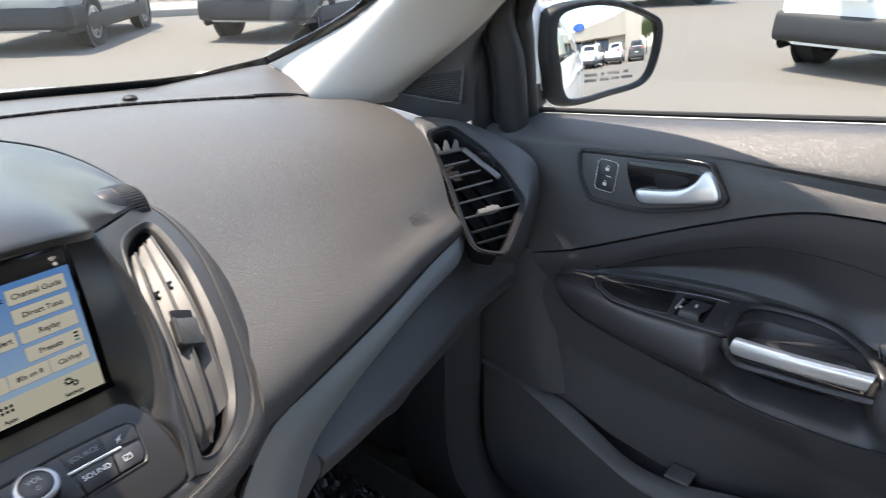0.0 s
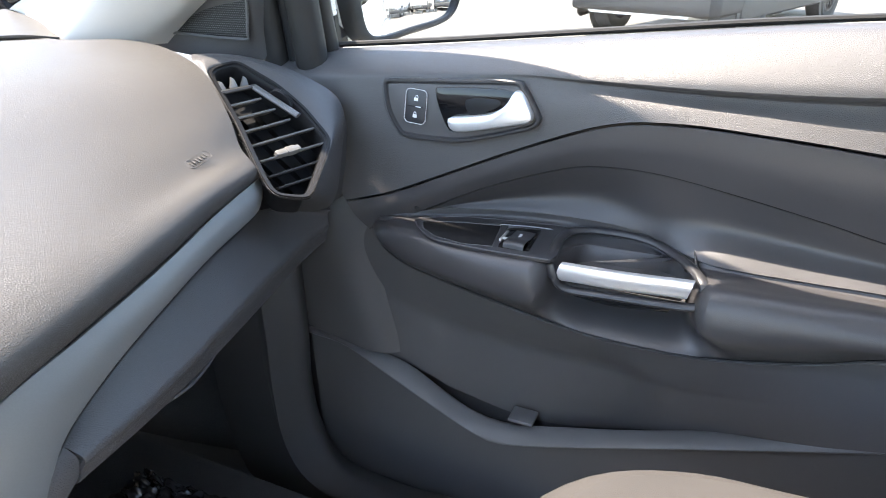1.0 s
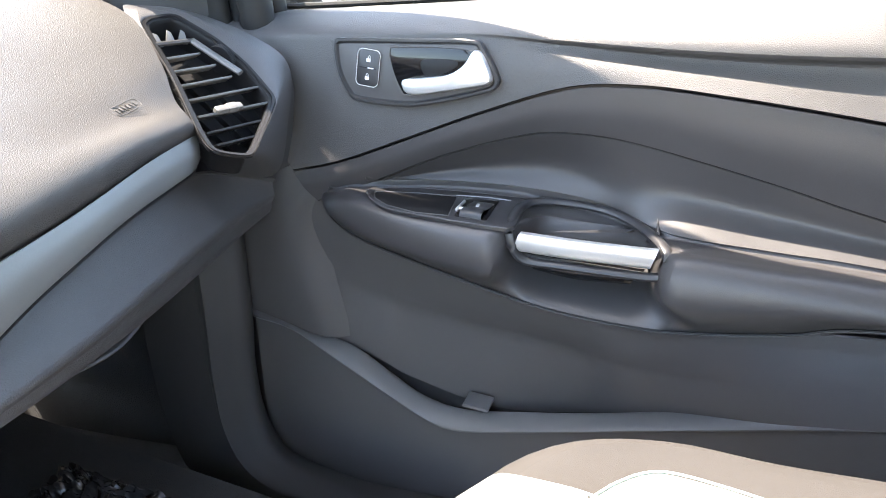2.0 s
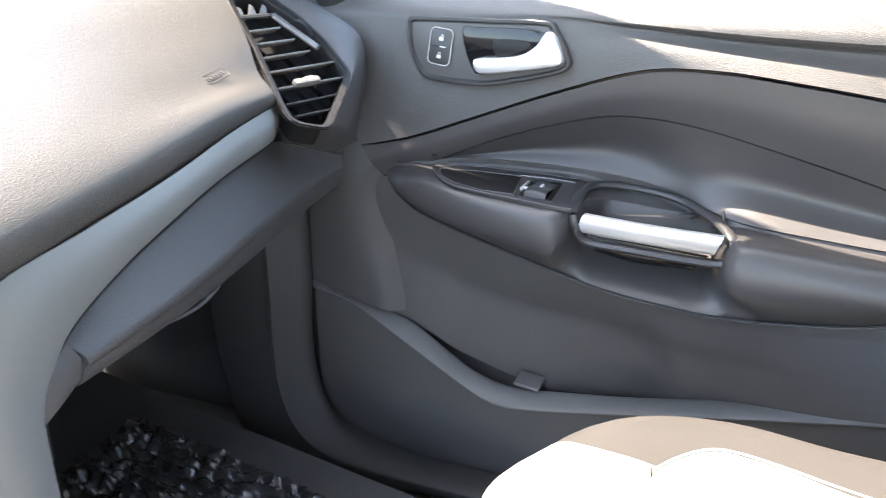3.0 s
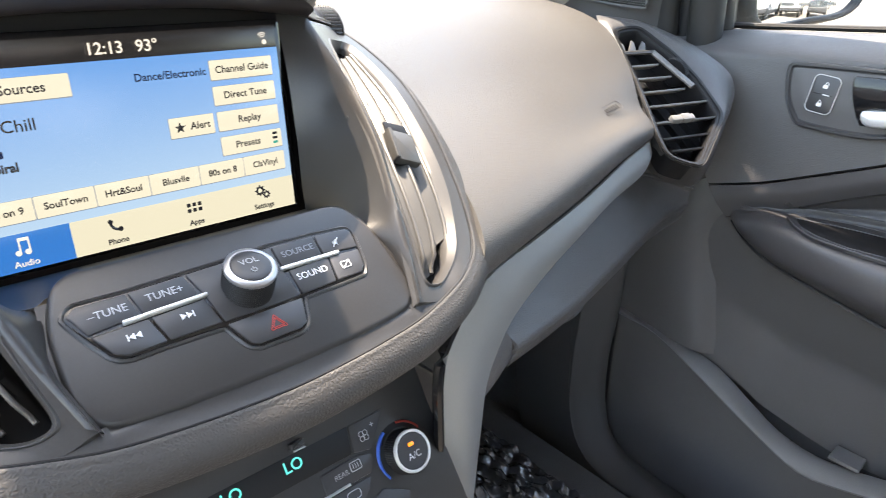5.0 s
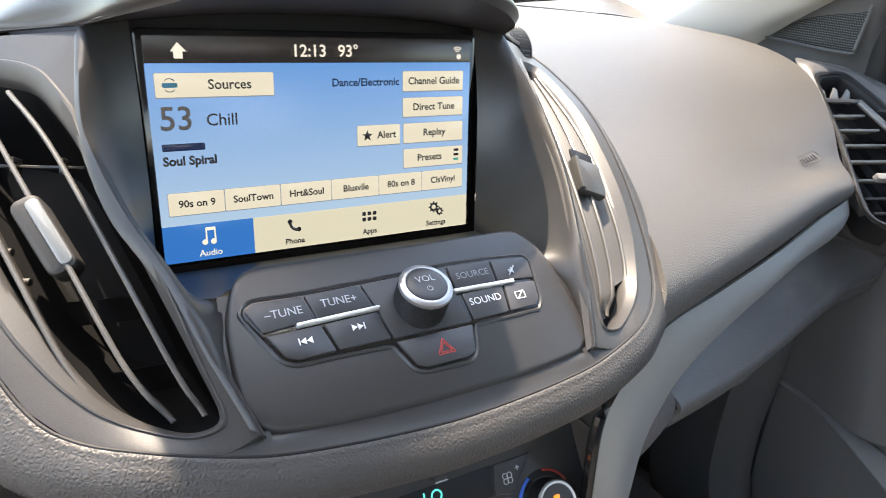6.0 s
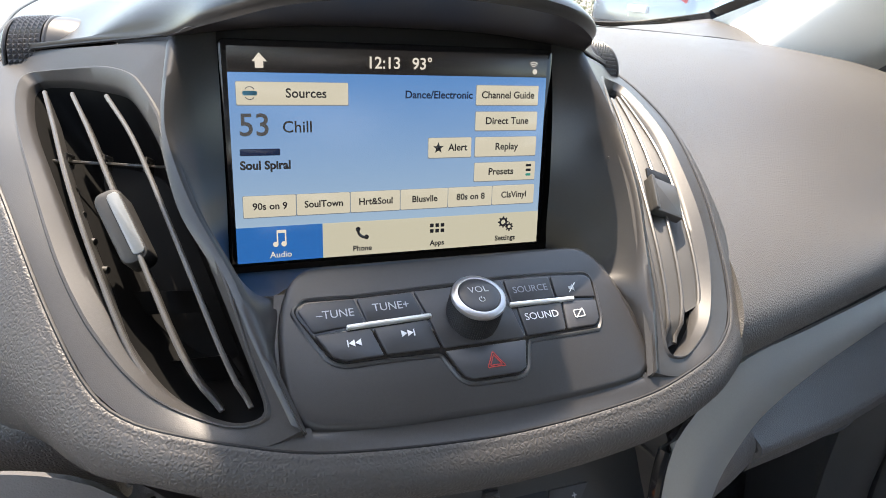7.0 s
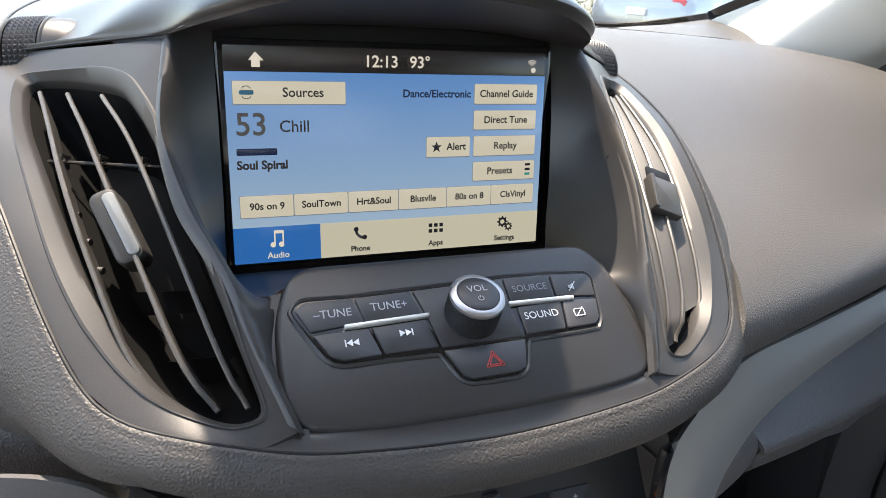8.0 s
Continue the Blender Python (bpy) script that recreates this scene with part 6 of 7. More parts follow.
tri = [[(0.725, 0.345, 1.083), (0.735, 0.265, 1.150), (0.738, 0.175, 1.212), (0.725, 0.06, 1.29)], [(0.742, 0.315, 1.074), (0.752, 0.24, 1.125), (0.752, 0.175, 1.17), (0.738, 0.10, 1.25)], [(0.752, 0.27, 1.066), (0.768, 0.20, 1.09), (0.765, 0.175, 1.14), (0.748, 0.135, 1.24)], [(0.765, 0.24, 1.060), (0.785, 0.180, 1.064), (0.780, 0.172, 1.12), (0.76, 0.15, 1.24)]]
part("panel", ribbon(tri, 24, 5, thick=0.004), HARD, sail)
SM = frame_of((0.748, 0.225, 1.118), (0, -1, 0), (-0.985, -0.15, 0.08))
gr = [(x, y) for x, y, _ in crom([(-0.088, -0.018, 0), (-0.080, -0.010, 0), (0.008, 0.060, 0), (0.020, 0.066, 0), (0.040, 0.064, 0), (0.048, 0.056, 0), (0.046, -0.014, 0), (0.036, -0.024, 0)], 56, True)]
part("grille_rim", tube([SM @ Vector((*p, 0.002)) for p in gr], 0.0022, 6, 80, closed=True), HARD, sail)
part("grille", plate(gr, 0.002, 0.0005, SM @ pose(0, 0, -0.001)), BLACK, sail, "fine black speaker mesh")
bm = bmesh.new()
k = 0
for i in range(44):
    for j in range(30):
        u, v = -0.088 + i * 0.0031 + (0.0015 if j % 2 else 0), -0.022 + j * 0.0029
        inside = False
        for a, b in zip(gr, gr[1:] + gr[:1]):
            if (a[1] > v) != (b[1] > v) and u < (b[0] - a[0]) * (v - a[1]) / (b[1] - a[1]) + a[0]:
                inside = not inside
        if inside:
            q = [SM @ Vector((u + dx, v + dy, 0.0016)) for dx, dy in ((-0.0009, 0), (0, -0.0009), (0.0009, 0), (0, 0.0009))]
            bm.faces.new([bm.verts.new(p) for p in q])
tagged(part("mesh_dots", bm, HARD, sail), kind="stuff")
KICK = [(0.70, 0.175, 0.86), (0.70, 0.173, 0.657), (0.70, 0.174, 0.552), (0.70, 0.166, 0.455), (0.70, 0.135, 0.386), (0.70, 0.07, 0.356), (0.70, -0.05, 0.366), (0.70, -0.20, 0.39), (0.70, -0.50, 0.42)]
KICK_MID = [(0.722, 0.152, 0.86), (0.722, 0.150, 0.650), (0.722, 0.155, 0.545), (0.722, 0.145, 0.450), (0.722, 0.110, 0.385), (0.722, 0.03, 0.362), (0.722, -0.09, 0.372), (0.722, -0.25, 0.395), (0.722, -0.50, 0.43)]
KICK_OUT = [(0.750, 0.140, 0.86), (0.750, 0.138, 0.645), (0.750, 0.142, 0.540), (0.750, 0.130, 0.441), (0.750, 0.086, 0.373), (0.750, -0.026, 0.355), (0.750, -0.129, 0.362), (0.750, -0.28, 0.385), (0.750, -0.50, 0.42)]
kick = ribbon([[(0.705, p[1] + 0.13, p[2] - (0.05 if p[2] < 0.4 else 0)) for p in KICK], [(0.698, p[1] + 0.012, p[2] - 0.012) for p in KICK], KICK, KICK_MID, KICK_OUT, [(0.80, p[1] + 0.03, p[2] - 0.03) for p in KICK_OUT]], 60, 5, thick=0.003)
tagged(part("trim", kick, surface("seal_grey", (0.085, 0.085, 0.087), 0.6)), "grey rubber door opening seal", "door seal", kind="structure")
tagged(part("wall_side", ribbon([[(0.78, 0.28, 0.88), (0.78, 0.5, 0.88), (0.76, 0.8, 0.88)], [(0.80, 0.28, 0.5), (0.76, 0.5, 0.5), (0.72, 0.8, 0.5)], [(0.78, 0.28, 0.24), (0.74, 0.5, 0.24), (0.70, 0.8, 0.24)]], 16, 4, thick=0.004), CARPET), "dark carpeted footwell side", "footwell", kind="structure")

# ---- door mirror ----
mir = thing("door_mirror", (0.93, 0.12, 1.05), "white-capped door mirror with black rim reflecting trucks", "mirror")
MN = Vector((-0.486, -0.871, 0.074)).normalized()
MM = frame_of((1.04, 0.078, 1.141), (0.873, -0.487, 0), MN)
mo = [(-0.105, 0.042), (-0.093, 0.072), (-0.036, 0.083), (0.022, 0.078), (0.085, 0.057), (0.102, 0.039), (0.096, -0.009), (0.073, -0.046), (0.005, -0.060), (-0.078, -0.068), (-0.097, -0.013)]
mo = [(x, y) for x, y, _ in crom([(*p, 0) for p in mo], 60, True)]


def surround(d):
    """The glass's outline moved outwards, further on the side towards the car."""
    return [(x - 1.7 * max(0.0, -d) * max(0.0, min(1.0, (-0.050 - x) / 0.05)) + 0.45 * min(0.0, d) * max(0.0, min(1.0, (x - 0.02) / 0.06)), y) for x, y in (offset(mo, d) if d else mo)]


rings = [[MM @ Vector((*p, h)) for p in surround(d)] for d, h in ((0.0005, -0.004), (0.0, 0.004), (-0.004, 0.007), (-0.008, 0.004), (-0.012, -0.012), (-0.014, -0.050), (0.005, -0.085), (0.035, -0.105))]
part("housing", ribbon(rings[:5], 80, 3, closed=True), BLACK, mir, "black mirror surround")
bm = ribbon(rings[4:], 80, 3, closed=True)
bm.faces.new([bm.verts.new(p) for p in rings[-1]])
part("cap", bm, BODY_WHITE, mir, "white painted mirror cap")
bm = bmesh.new()
cen = bm.verts.new(MM @ Vector((0, 0, 0.0008)))
prev = None
RAD = 1.0
for f in (0.2, 0.4, 0.6, 0.8, 1.0):
    ringv = [bm.verts.new(MM @ Vector((x * f, y * f, 0.0008 - (x * x + y * y) * f * f / (2 * RAD)))) for x, y in mo]
    n = len(ringv)
    for i in range(n):
        if prev:
            bm.faces.new((prev[i], ringv[i], ringv[(i + 1) % n], prev[(i + 1) % n]))
        else:
            bm.faces.new((cen, ringv[i], ringv[(i + 1) % n]))
    prev = ringv
bmesh.ops.recalc_face_normals(bm, faces=bm.faces)
part("mirror_glass", bm, MIRROR, mir, "convex mirror glass", sharp=180)
ETCHING = surface("faint_etching", (0.22, 0.20, 0.18), 0.4)
for j, words in enumerate((((-0.036, 0.026), (-0.012, 0.007), (0.010, 0.026), (0.036, 0.011)), ((-0.036, 0.024), (-0.008, 0.019), (0.014, 0.017), (0.039, 0.024)))):
    for x, w in words:
        n = round(w / 0.0042)
        for k in range(n):
            part("etched_mark", plate(rrect(w / n * 0.55, 0.0052, 0.0004, x + (k + 0.5 - n / 2) * w / n, -0.030 + 0.03 * x - 0.0095 * j), 0.0004, 0.0001, MM @ pose(0, 0, 0.0002)), ETCHING, mir)
part("inner_edge", ribbon([[(0.905, 0.150, 1.118), (0.905, 0.150, 1.24)], [(0.935, 0.155, 1.118), (0.935, 0.155, 1.25)], [(0.965, 0.175, 1.118), (0.965, 0.175, 1.24)]], 8, 3, thick=0.006), BODY_WHITE, mir)
part("stalk_shroud", ribbon([[(0.890, 0.148, 1.050), (0.900, 0.148, 1.116)], [(0.935, 0.150, 1.050), (0.935, 0.152, 1.116)], [(0.985, 0.170, 1.055), (0.985, 0.172, 1.116)]], 8, 3, thick=0.006), BLACK, mir, "black shroud round the mirror's foot")
part("stalk", tube([(0.87, 0.17, 1.07), (0.93, 0.17, 1.075), (0.985, 0.17, 1.085)], 0.03, 10, 10, 0.7), BLACK, mir)
part("foot", ribbon([[(0.868, 0.20, 1.055), (0.866, 0.10, 1.060)], [(0.856, 0.195, 1.114), (0.859, 0.103, 1.116)]], 6, 3, thick=0.01), BLACK, mir, "black mirror foot")
part("flag", ribbon([[(0.855, 0.194, 1.1165), (0.858, 0.103, 1.1185)], [(0.845, 0.19, 1.16), (0.85, 0.105, 1.16)], [(0.815, 0.15, 1.24), (0.82, 0.11, 1.24)]], 6, 3, thick=0.01), BODY_WHITE, mir)

# ---- seat ----
seat = thing("passenger_seat", (0.42, -0.6, 0.42), "light grey and taupe cloth passenger seat cushion", "car seat")


SEAT_OUT = [(0.185, -0.98), (0.18, -0.60), (0.20, -0.43), (0.25, -0.352), (0.33, -0.325), (0.405, -0.335), (0.455, -0.380), (0.492, -0.455), (0.520, -0.55), (0.545, -0.70), (0.56, -0.98)]
def seat_ring(k, z, swell=0.0):
    c = Vector((0.36, -0.68))
    out = []
    for x, y in SEAT_OUT:
        d = Vector((x, y)) - c
        d = d * (1 - k / max(d.length, 0.01))
        p = c + d
        out.append((p.x, p.y, z + swell * math.exp(-((p.x - 0.475) / 0.055) ** 2 - ((p.y + 0.42) / 0.10) ** 2)))
    return out


part("base", ribbon([seat_ring(0.06, 0.42), seat_ring(0.02, 0.56), seat_ring(-0.004, 0.62), seat_ring(-0.006, 0.72), seat_ring(0.004, 0.775, 0.012), seat_ring(0.018, 0.793, 0.018), seat_ring(0.040, 0.803, 0.015)], 80, 5), CLOTH_DARK, seat, "taupe cloth bolster")
part("centre", ribbon([seat_ring(0.036, 0.803, 0.016), seat_ring(0.06, 0.806, 0.006), seat_ring(0.14, 0.800), seat_ring(0.25, 0.795)], 80, 5), CLOTH_DARK, seat)
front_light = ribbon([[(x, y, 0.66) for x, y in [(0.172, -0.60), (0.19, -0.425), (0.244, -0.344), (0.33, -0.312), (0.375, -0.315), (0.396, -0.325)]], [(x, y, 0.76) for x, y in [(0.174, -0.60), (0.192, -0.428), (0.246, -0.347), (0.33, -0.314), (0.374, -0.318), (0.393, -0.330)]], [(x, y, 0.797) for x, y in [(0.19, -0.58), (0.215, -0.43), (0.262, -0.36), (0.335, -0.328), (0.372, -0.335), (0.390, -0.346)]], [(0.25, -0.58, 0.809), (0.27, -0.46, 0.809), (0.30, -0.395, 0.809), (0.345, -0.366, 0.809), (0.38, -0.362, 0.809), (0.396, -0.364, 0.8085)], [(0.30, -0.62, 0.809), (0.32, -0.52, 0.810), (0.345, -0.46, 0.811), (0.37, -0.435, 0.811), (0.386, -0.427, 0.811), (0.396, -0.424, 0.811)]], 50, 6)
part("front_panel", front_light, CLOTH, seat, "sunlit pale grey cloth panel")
SEAM = [(0.394, -0.427, 0.8105), (0.416, -0.441, 0.810), (0.438, -0.461, 0.8085), (0.447, -0.482, 0.807), (0.449, -0.52, 0.805), (0.448, -0.60, 0.802), (0.445, -0.9, 0.80)]
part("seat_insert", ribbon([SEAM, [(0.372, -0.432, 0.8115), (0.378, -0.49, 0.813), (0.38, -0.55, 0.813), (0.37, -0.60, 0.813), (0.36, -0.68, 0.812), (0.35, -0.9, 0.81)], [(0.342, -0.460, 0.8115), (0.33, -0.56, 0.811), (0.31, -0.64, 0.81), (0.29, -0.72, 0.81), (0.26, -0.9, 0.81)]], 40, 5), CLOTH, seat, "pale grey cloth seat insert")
part("seam", tube([(x, y, z + 0.0008) for x, y, z in SEAM], 0.0012, 6, 50), THREAD, seat, "pale stitched seam")
part("seam", tube([(0.392, -0.352, 0.8035), (0.395, -0.364, 0.8085), (0.3965, -0.396, 0.811), (0.396, -0.425, 0.812), (0.389, -0.462, 0.8125)], 0.0012, 6, 30), THREAD, seat)
part("backrest", ribbon([[(0.19, -0.98, 0.62), (0.36, -0.95, 0.62), (0.55, -0.98, 0.62)], [(0.19, -0.99, 0.82), (0.36, -0.95, 0.82), (0.55, -0.99, 0.82)], [(0.17, -1.06, 1.05), (0.36, -1.04, 1.05), (0.57, -1.06, 1.05)], [(0.22, -1.16, 1.32), (0.36, -1.15, 1.34), (0.52, -1.16, 1.32)], [(0.22, -1.24, 1.31), (0.36, -1.25, 1.33), (0.52, -1.24, 1.31)], [(0.19, -1.16, 0.62), (0.36, -1.18, 0.62), (0.55, -1.16, 0.62)]], 24, 5), CLOTH_DARK, seat)

# ---- floor mat in clear film ----
mat_thing = thing("floor_mat", (0.42, 0.1, 0.42), "black floor mat under crinkled clear plastic film", "floor mat")
mat_out = [(x, y) for x, y, _ in crom([(0.36, -0.28, 0), (0.36, 0.0, 0), (0.365, 0.30, 0), (0.40, 0.345, 0), (0.52, 0.335, 0), (0.56, 0.30, 0), (0.555, 0.0, 0), (0.55, -0.28, 0)], 60, True)]
part("mat", plate(mat_out, 0.012, 0.004, Matrix.Translation((0, 0, 0.42))), CARPET, mat_thing)
FILM = bpy.data.materials.new("plastic_film")
FILM.use_nodes = True
fn, fl = FILM.node_tree.nodes, FILM.node_tree.links
fb = fn["Principled BSDF"]
fb.inputs["Base Color"].default_value = (0.05, 0.051, 0.054, 1)
fb.inputs["Roughness"].default_value = 0.08
fb.inputs["Coat Weight"].default_value = 1.0
fb.inputs["IOR"].default_value = 1.7
fc, fw, fp = fn.new("ShaderNodeTexCoord"), fn.new("ShaderNodeTexNoise"), fn.new("ShaderNodeBump")
fw.inputs["Scale"].default_value, fw.inputs["Detail"].default_value = 60, 3
fp.inputs["Strength"].default_value, fp.inputs["Distance"].default_value = 0.5, 0.0015
fl.new(fc.outputs["Object"], fw.inputs["Vector"])
fl.new(fw.outputs["Fac"], fp.inputs["Height"])
fl.new(fp.outputs[0], fb.inputs["Normal"])
bm = bmesh.new()
cols = []
for i in range(100):
    cols.append([])
    for j in range(170):
        x, y = 0.375 + 0.175 * i / 99, -0.26 + 0.59 * j / 169
        long_fold = 1 - abs(noise.noise(Vector((x * 34 + y * 9, y * 8 - x * 5, 0.3))))
        fine_fold = 1 - abs(noise.noise(Vector((x * 95 + y * 30, y * 34 - x * 20, 2.1))))
        tuck = (0.010 if x < 0.45 else 0.006) * abs(math.sin(math.pi * (y * 21 + x * 6 + 2.2 * noise.noise(Vector((x * 17, y * 11, 1.0))))))
        wrinkle = 1 - abs(noise.noise(Vector((x * 210, y * 120, 5.7))))
        cols[-1].append(bm.verts.new((x, y, 0.4335 + 0.012 * long_fold ** 5 + 0.007 * fine_fold ** 4 + 0.003 * wrinkle ** 3 + tuck)))
for i in range(99):
    for j in range(169):
        bm.faces.new((cols[i][j], cols[i + 1][j], cols[i + 1][j + 1], cols[i][j + 1]))
part("film", bm, FILM, mat_thing, "crinkled shiny clear film", sharp=60)


# ---- outside: car park, vehicles, building ----
ASPHALT = surface("pale_asphalt", (0.185, 0.165, 0.142), 0.9, grain=0.02, bump=0.4, vary=0.14, blotch=0.25, fine=60)
bm = bmesh.new()
vs = [bm.verts.new(p) for p in ((-900, -900, 0), (900, -900, 0), (900, 900, 0), (-900, 900, 0))]
bm.faces.new(vs)
tagged(part("ground", bm, ASPHALT), "sunlit pale worn car park asphalt", "ground", kind="structure")
TYRE = surface("tyre_rubber", (0.018, 0.018, 0.018), 0.8, grain=0.01, bump=0.3)
RIM_DARK = surface("dark_alloy", (0.05, 0.05, 0.052), 0.35, metal=0.6)
RIM_LIGHT = surface("silver_alloy", (0.5, 0.5, 0.5), 0.3, metal=0.8)
CAR_GLASS = surface("tinted_glass", (0.012, 0.014, 0.016), 0.05, spec=0.8)
CLAD = surface("bumper_cladding", (0.03, 0.03, 0.032), 0.6, grain=0.004, bump=0.2)
TAIL = surface("tail_lamp_red", (0.45, 0.02, 0.02), 0.15, coat=0.6)
LAMP = surface("clear_lamp", (0.6, 0.6, 0.6), 0.1, coat=0.6)
PAINTS = {n: surface(n + "_paint", c, 0.25, metal=mt, coat=0.8, vary=0.03) for n, c, mt in (("white", (0.78, 0.78, 0.77), 0), ("silver", (0.36, 0.38, 0.40), 0.5), ("dark_grey", (0.06, 0.065, 0.07), 0.4), ("black", (0.02, 0.02, 0.022), 0.1))}


def lerp_table(table, y):
    for (a, va), (b, vb) in zip(table, table[1:]):
        if y <= b:
            f = max(0.0, (y - a) / (b - a))
            f = f * f * (3 - 2 * f) * 0.5 + f * 0.5
            return va + (vb - va) * f
    return table[-1][1]


SUV = dict(top=[(-2.26, 0.92), (-2.18, 1.12), (-2.02, 1.50), (-1.75, 1.63), (-0.8, 1.68), (0.1, 1.65), (0.5, 1.56), (1.15, 1.08), (1.7, 1.02), (2.1, 0.90), (2.26, 0.70)],
           half=[(-2.26, 0.74), (-2.15, 0.86), (-1.6, 0.92), (1.4, 0.92), (2.0, 0.86), (2.26, 0.66)], belt=1.02, axle=1.345, wheel=0.355, glass=[(-1.95, -1.30), (-1.22, -0.28), (-0.20, 0.72)], cab=(-1.9, 0.75))
TRUCK = dict(top=[(-2.80, 1.12), (-2.72, 1.22), (-0.75, 1.22), (-0.70, 1.40), (-0.62, 1.86), (0.4, 1.92), (0.75, 1.84), (1.25, 1.32), (2.3, 1.24), (2.75, 1.10), (2.85, 0.8)],
             half=[(-2.80, 0.90), (-2.7, 0.98), (2.2, 1.0), (2.7, 0.94), (2.85, 0.8)], belt=1.22, axle=1.85, wheel=0.42, glass=[(-0.50, 0.10), (0.18, 0.95)], cab=(-0.62, 0.95))


def section(kind, y, out=0.0):
    """Half of a vehicle's cross-section at y, from sill to roof's middle."""
    top, w = lerp_table(kind["top"], y), lerp_table(kind["half"], y)
    belt = min(kind["belt"], top - 0.03)
    base = 0.30 + 0.10 * max(0, abs(y) - 1.6)
    pts = [(w * 0.80, base - 0.06), (w * 0.96, base + 0.04), (w, base + 0.22), (w * 0.995, (base + belt) / 2 + 0.1), (w * 0.965, belt - 0.04), (w * 0.93, belt)]
    rise = top - belt
    pts += [(w * (0.93 - 0.20 * f * (1 if rise > 0.2 else 0.6)), belt + rise * f * 0.93) for f in (0.35, 0.7, 0.92)] + [(w * 0.60, top - 0.015), (w * 0.3, top), (0, top + 0.004)]
    return [(x + out, z) for x, z in pts]


def vehicle(name, kind, paint, label, at, heading, rims=RIM_DARK, category="car", dress=True):
    """Built round its own centre, nose along +y, then turned and placed."""
    ob = thing(name, (0, 0, 0), label, category, "parked vehicles")
    y0, y1 = kind["top"][0][0], kind["top"][-1][0]
    n = 46
    bm = bmesh.new()
    rings = []
    for i in range(n + 1):
        y = y0 + (y1 - y0) * i / n
        half = section(kind, y)
        ring = [(x, z) for x, z in half] + [(-x, z) for x, z in half[-2::-1]]
        rings.append([bm.verts.new((x, y, z)) for x, z in ring])
    for a, b in zip(rings, rings[1:]):
        for k in range(len(a)):
            j = (k + 1) % len(a)
            bm.faces.new((a[k], a[j], b[j], b[k]))
    bm.faces.new(rings[0])
    bm.faces.new(rings[-1][::-1])
    bmesh.ops.recalc_face_normals(bm, faces=bm.faces)
    body = part("body", bm, PAINTS[paint], ob, sharp=50)
    for s in (1, -1):
        for a, b in kind["glass"]:
            rows = []
            for f in (0.10, 0.45, 0.80):
                row = []
                for k in range(7):
                    y = a + (b - a) * k / 6
                    top, w = lerp_table(kind["top"], y), lerp_table(kind["half"], y)
                    rise = top - kind["belt"]
                    row.append((s * (w * (0.93 - 0.20 * f) + 0.004), y, kind["belt"] + max(rise, 0.05) * f * 0.93))
                rows.append(row)
            part("window", ribbon(rows, 10, 3, thick=0.004), CAR_GLASS, body)
        for yy in (-kind["axle"], kind["axle"]):
            r = kind["wheel"]
            w = lerp_table(kind["half"], yy)
            part("wheel_arch", lathe([(r * 1.22, 0), (r * 1.22, 0.012), (r * 1.05, 0.016), (r * 0.5, -0.10), (0, -0.10)], 28, frame_of((s * (w - 0.004), yy, r * 1.02), (0, 1, 0), (s, 0, 0))), CLAD, body)
            wm = frame_of((s * (w - 0.10), yy, r), (0, 1, 0), (s, 0, 0))
            tyre = part("wheel", lathe([(r * 0.62, 0.0), (r * 0.66, 0.105), (r * 0.90, 0.115), (r * 0.985, 0.095), (r, 0.06), (r, -0.06), (r * 0.97, -0.10), (r * 0.6, -0.11)], 32, wm), TYRE, ob)
            bmr = lathe([(r * 0.66, 0.10), (r * 0.64, 0.06), (r * 0.60, 0.03), (0.0, 0.03)], 28, wm)
            part("barrel", bmr, BLACK, tyre)
            bmr = bmesh.new()
            for k in range(10):
                plate(rrect(r * 0.085, r * 0.50, r * 0.02, 0, r * 0.36, 2), 0.02, 0.006, wm @ pose(0, 0, 0.075, 0, 0, 36 * k), bmr)
            lathe([(r * 0.68, 0.085), (r * 0.68, 0.11), (r * 0.62, 0.112), (r * 0.61, 0.085)], 32, wm, bmr)
            lathe([(r * 0.16, 0.07), (r * 0.15, 0.098), (0, 0.10)], 14, wm, bmr)
            part("rim", bmr, rims, tyre)
        part("tail_lamp", box((s * 0.62 - 0.11, y0 - 0.012 + 0.05, kind["belt"] - 0.10), (s * 0.62 + 0.11, y0 + 0.20, kind["belt"] + 0.02), 0.02), TAIL, body)
        if dress:
            part("reflector", box((s * 0.58 - 0.075, y0 - 0.022, 0.50), (s * 0.58 + 0.075, y0 + 0.05, 0.56), 0.012), TAIL, body)
        part("head_lamp", box((s * 0.60 - 0.14, y1 - 0.32, 0.74), (s * 0.60 + 0.14, y1 - 0.02, 0.86), 0.03), LAMP, body)
        part("mirror", box((s * 0.98 - 0.10, kind["cab"][1] - 0.05, kind["belt"] + 0.02), (s * 0.98 + 0.08, kind["cab"][1] + 0.08, kind["belt"] + 0.16), 0.03), CLAD, body)
        rows = [[(s * (lerp_table(kind["half"], y) + o), y, z) for y in [y0 + 0.05 + (y1 - y0 - 0.1) * k / 10 for k in range(11)]] for o, z in ((-0.05, 0.24), (0.012, 0.27), (0.014, 0.46), (0.0, 0.49))]
        part("sill_cladding", ribbon(rows, 24, 2), CLAD, body)
        rows = [[(s * (lerp_table(kind["half"], y) + o), y, z) for y in [y0 + 0.02 + 0.09 * k for k in range(7)]] for o, z in ((-0.03, 0.32), (0.030, 0.36), (0.036, 0.50), (0.022, 0.615), (-0.03, 0.64))]
        part("bumper_corner", ribbon(rows, 14, 3), CLAD, body, "dark plastic bumper corner")
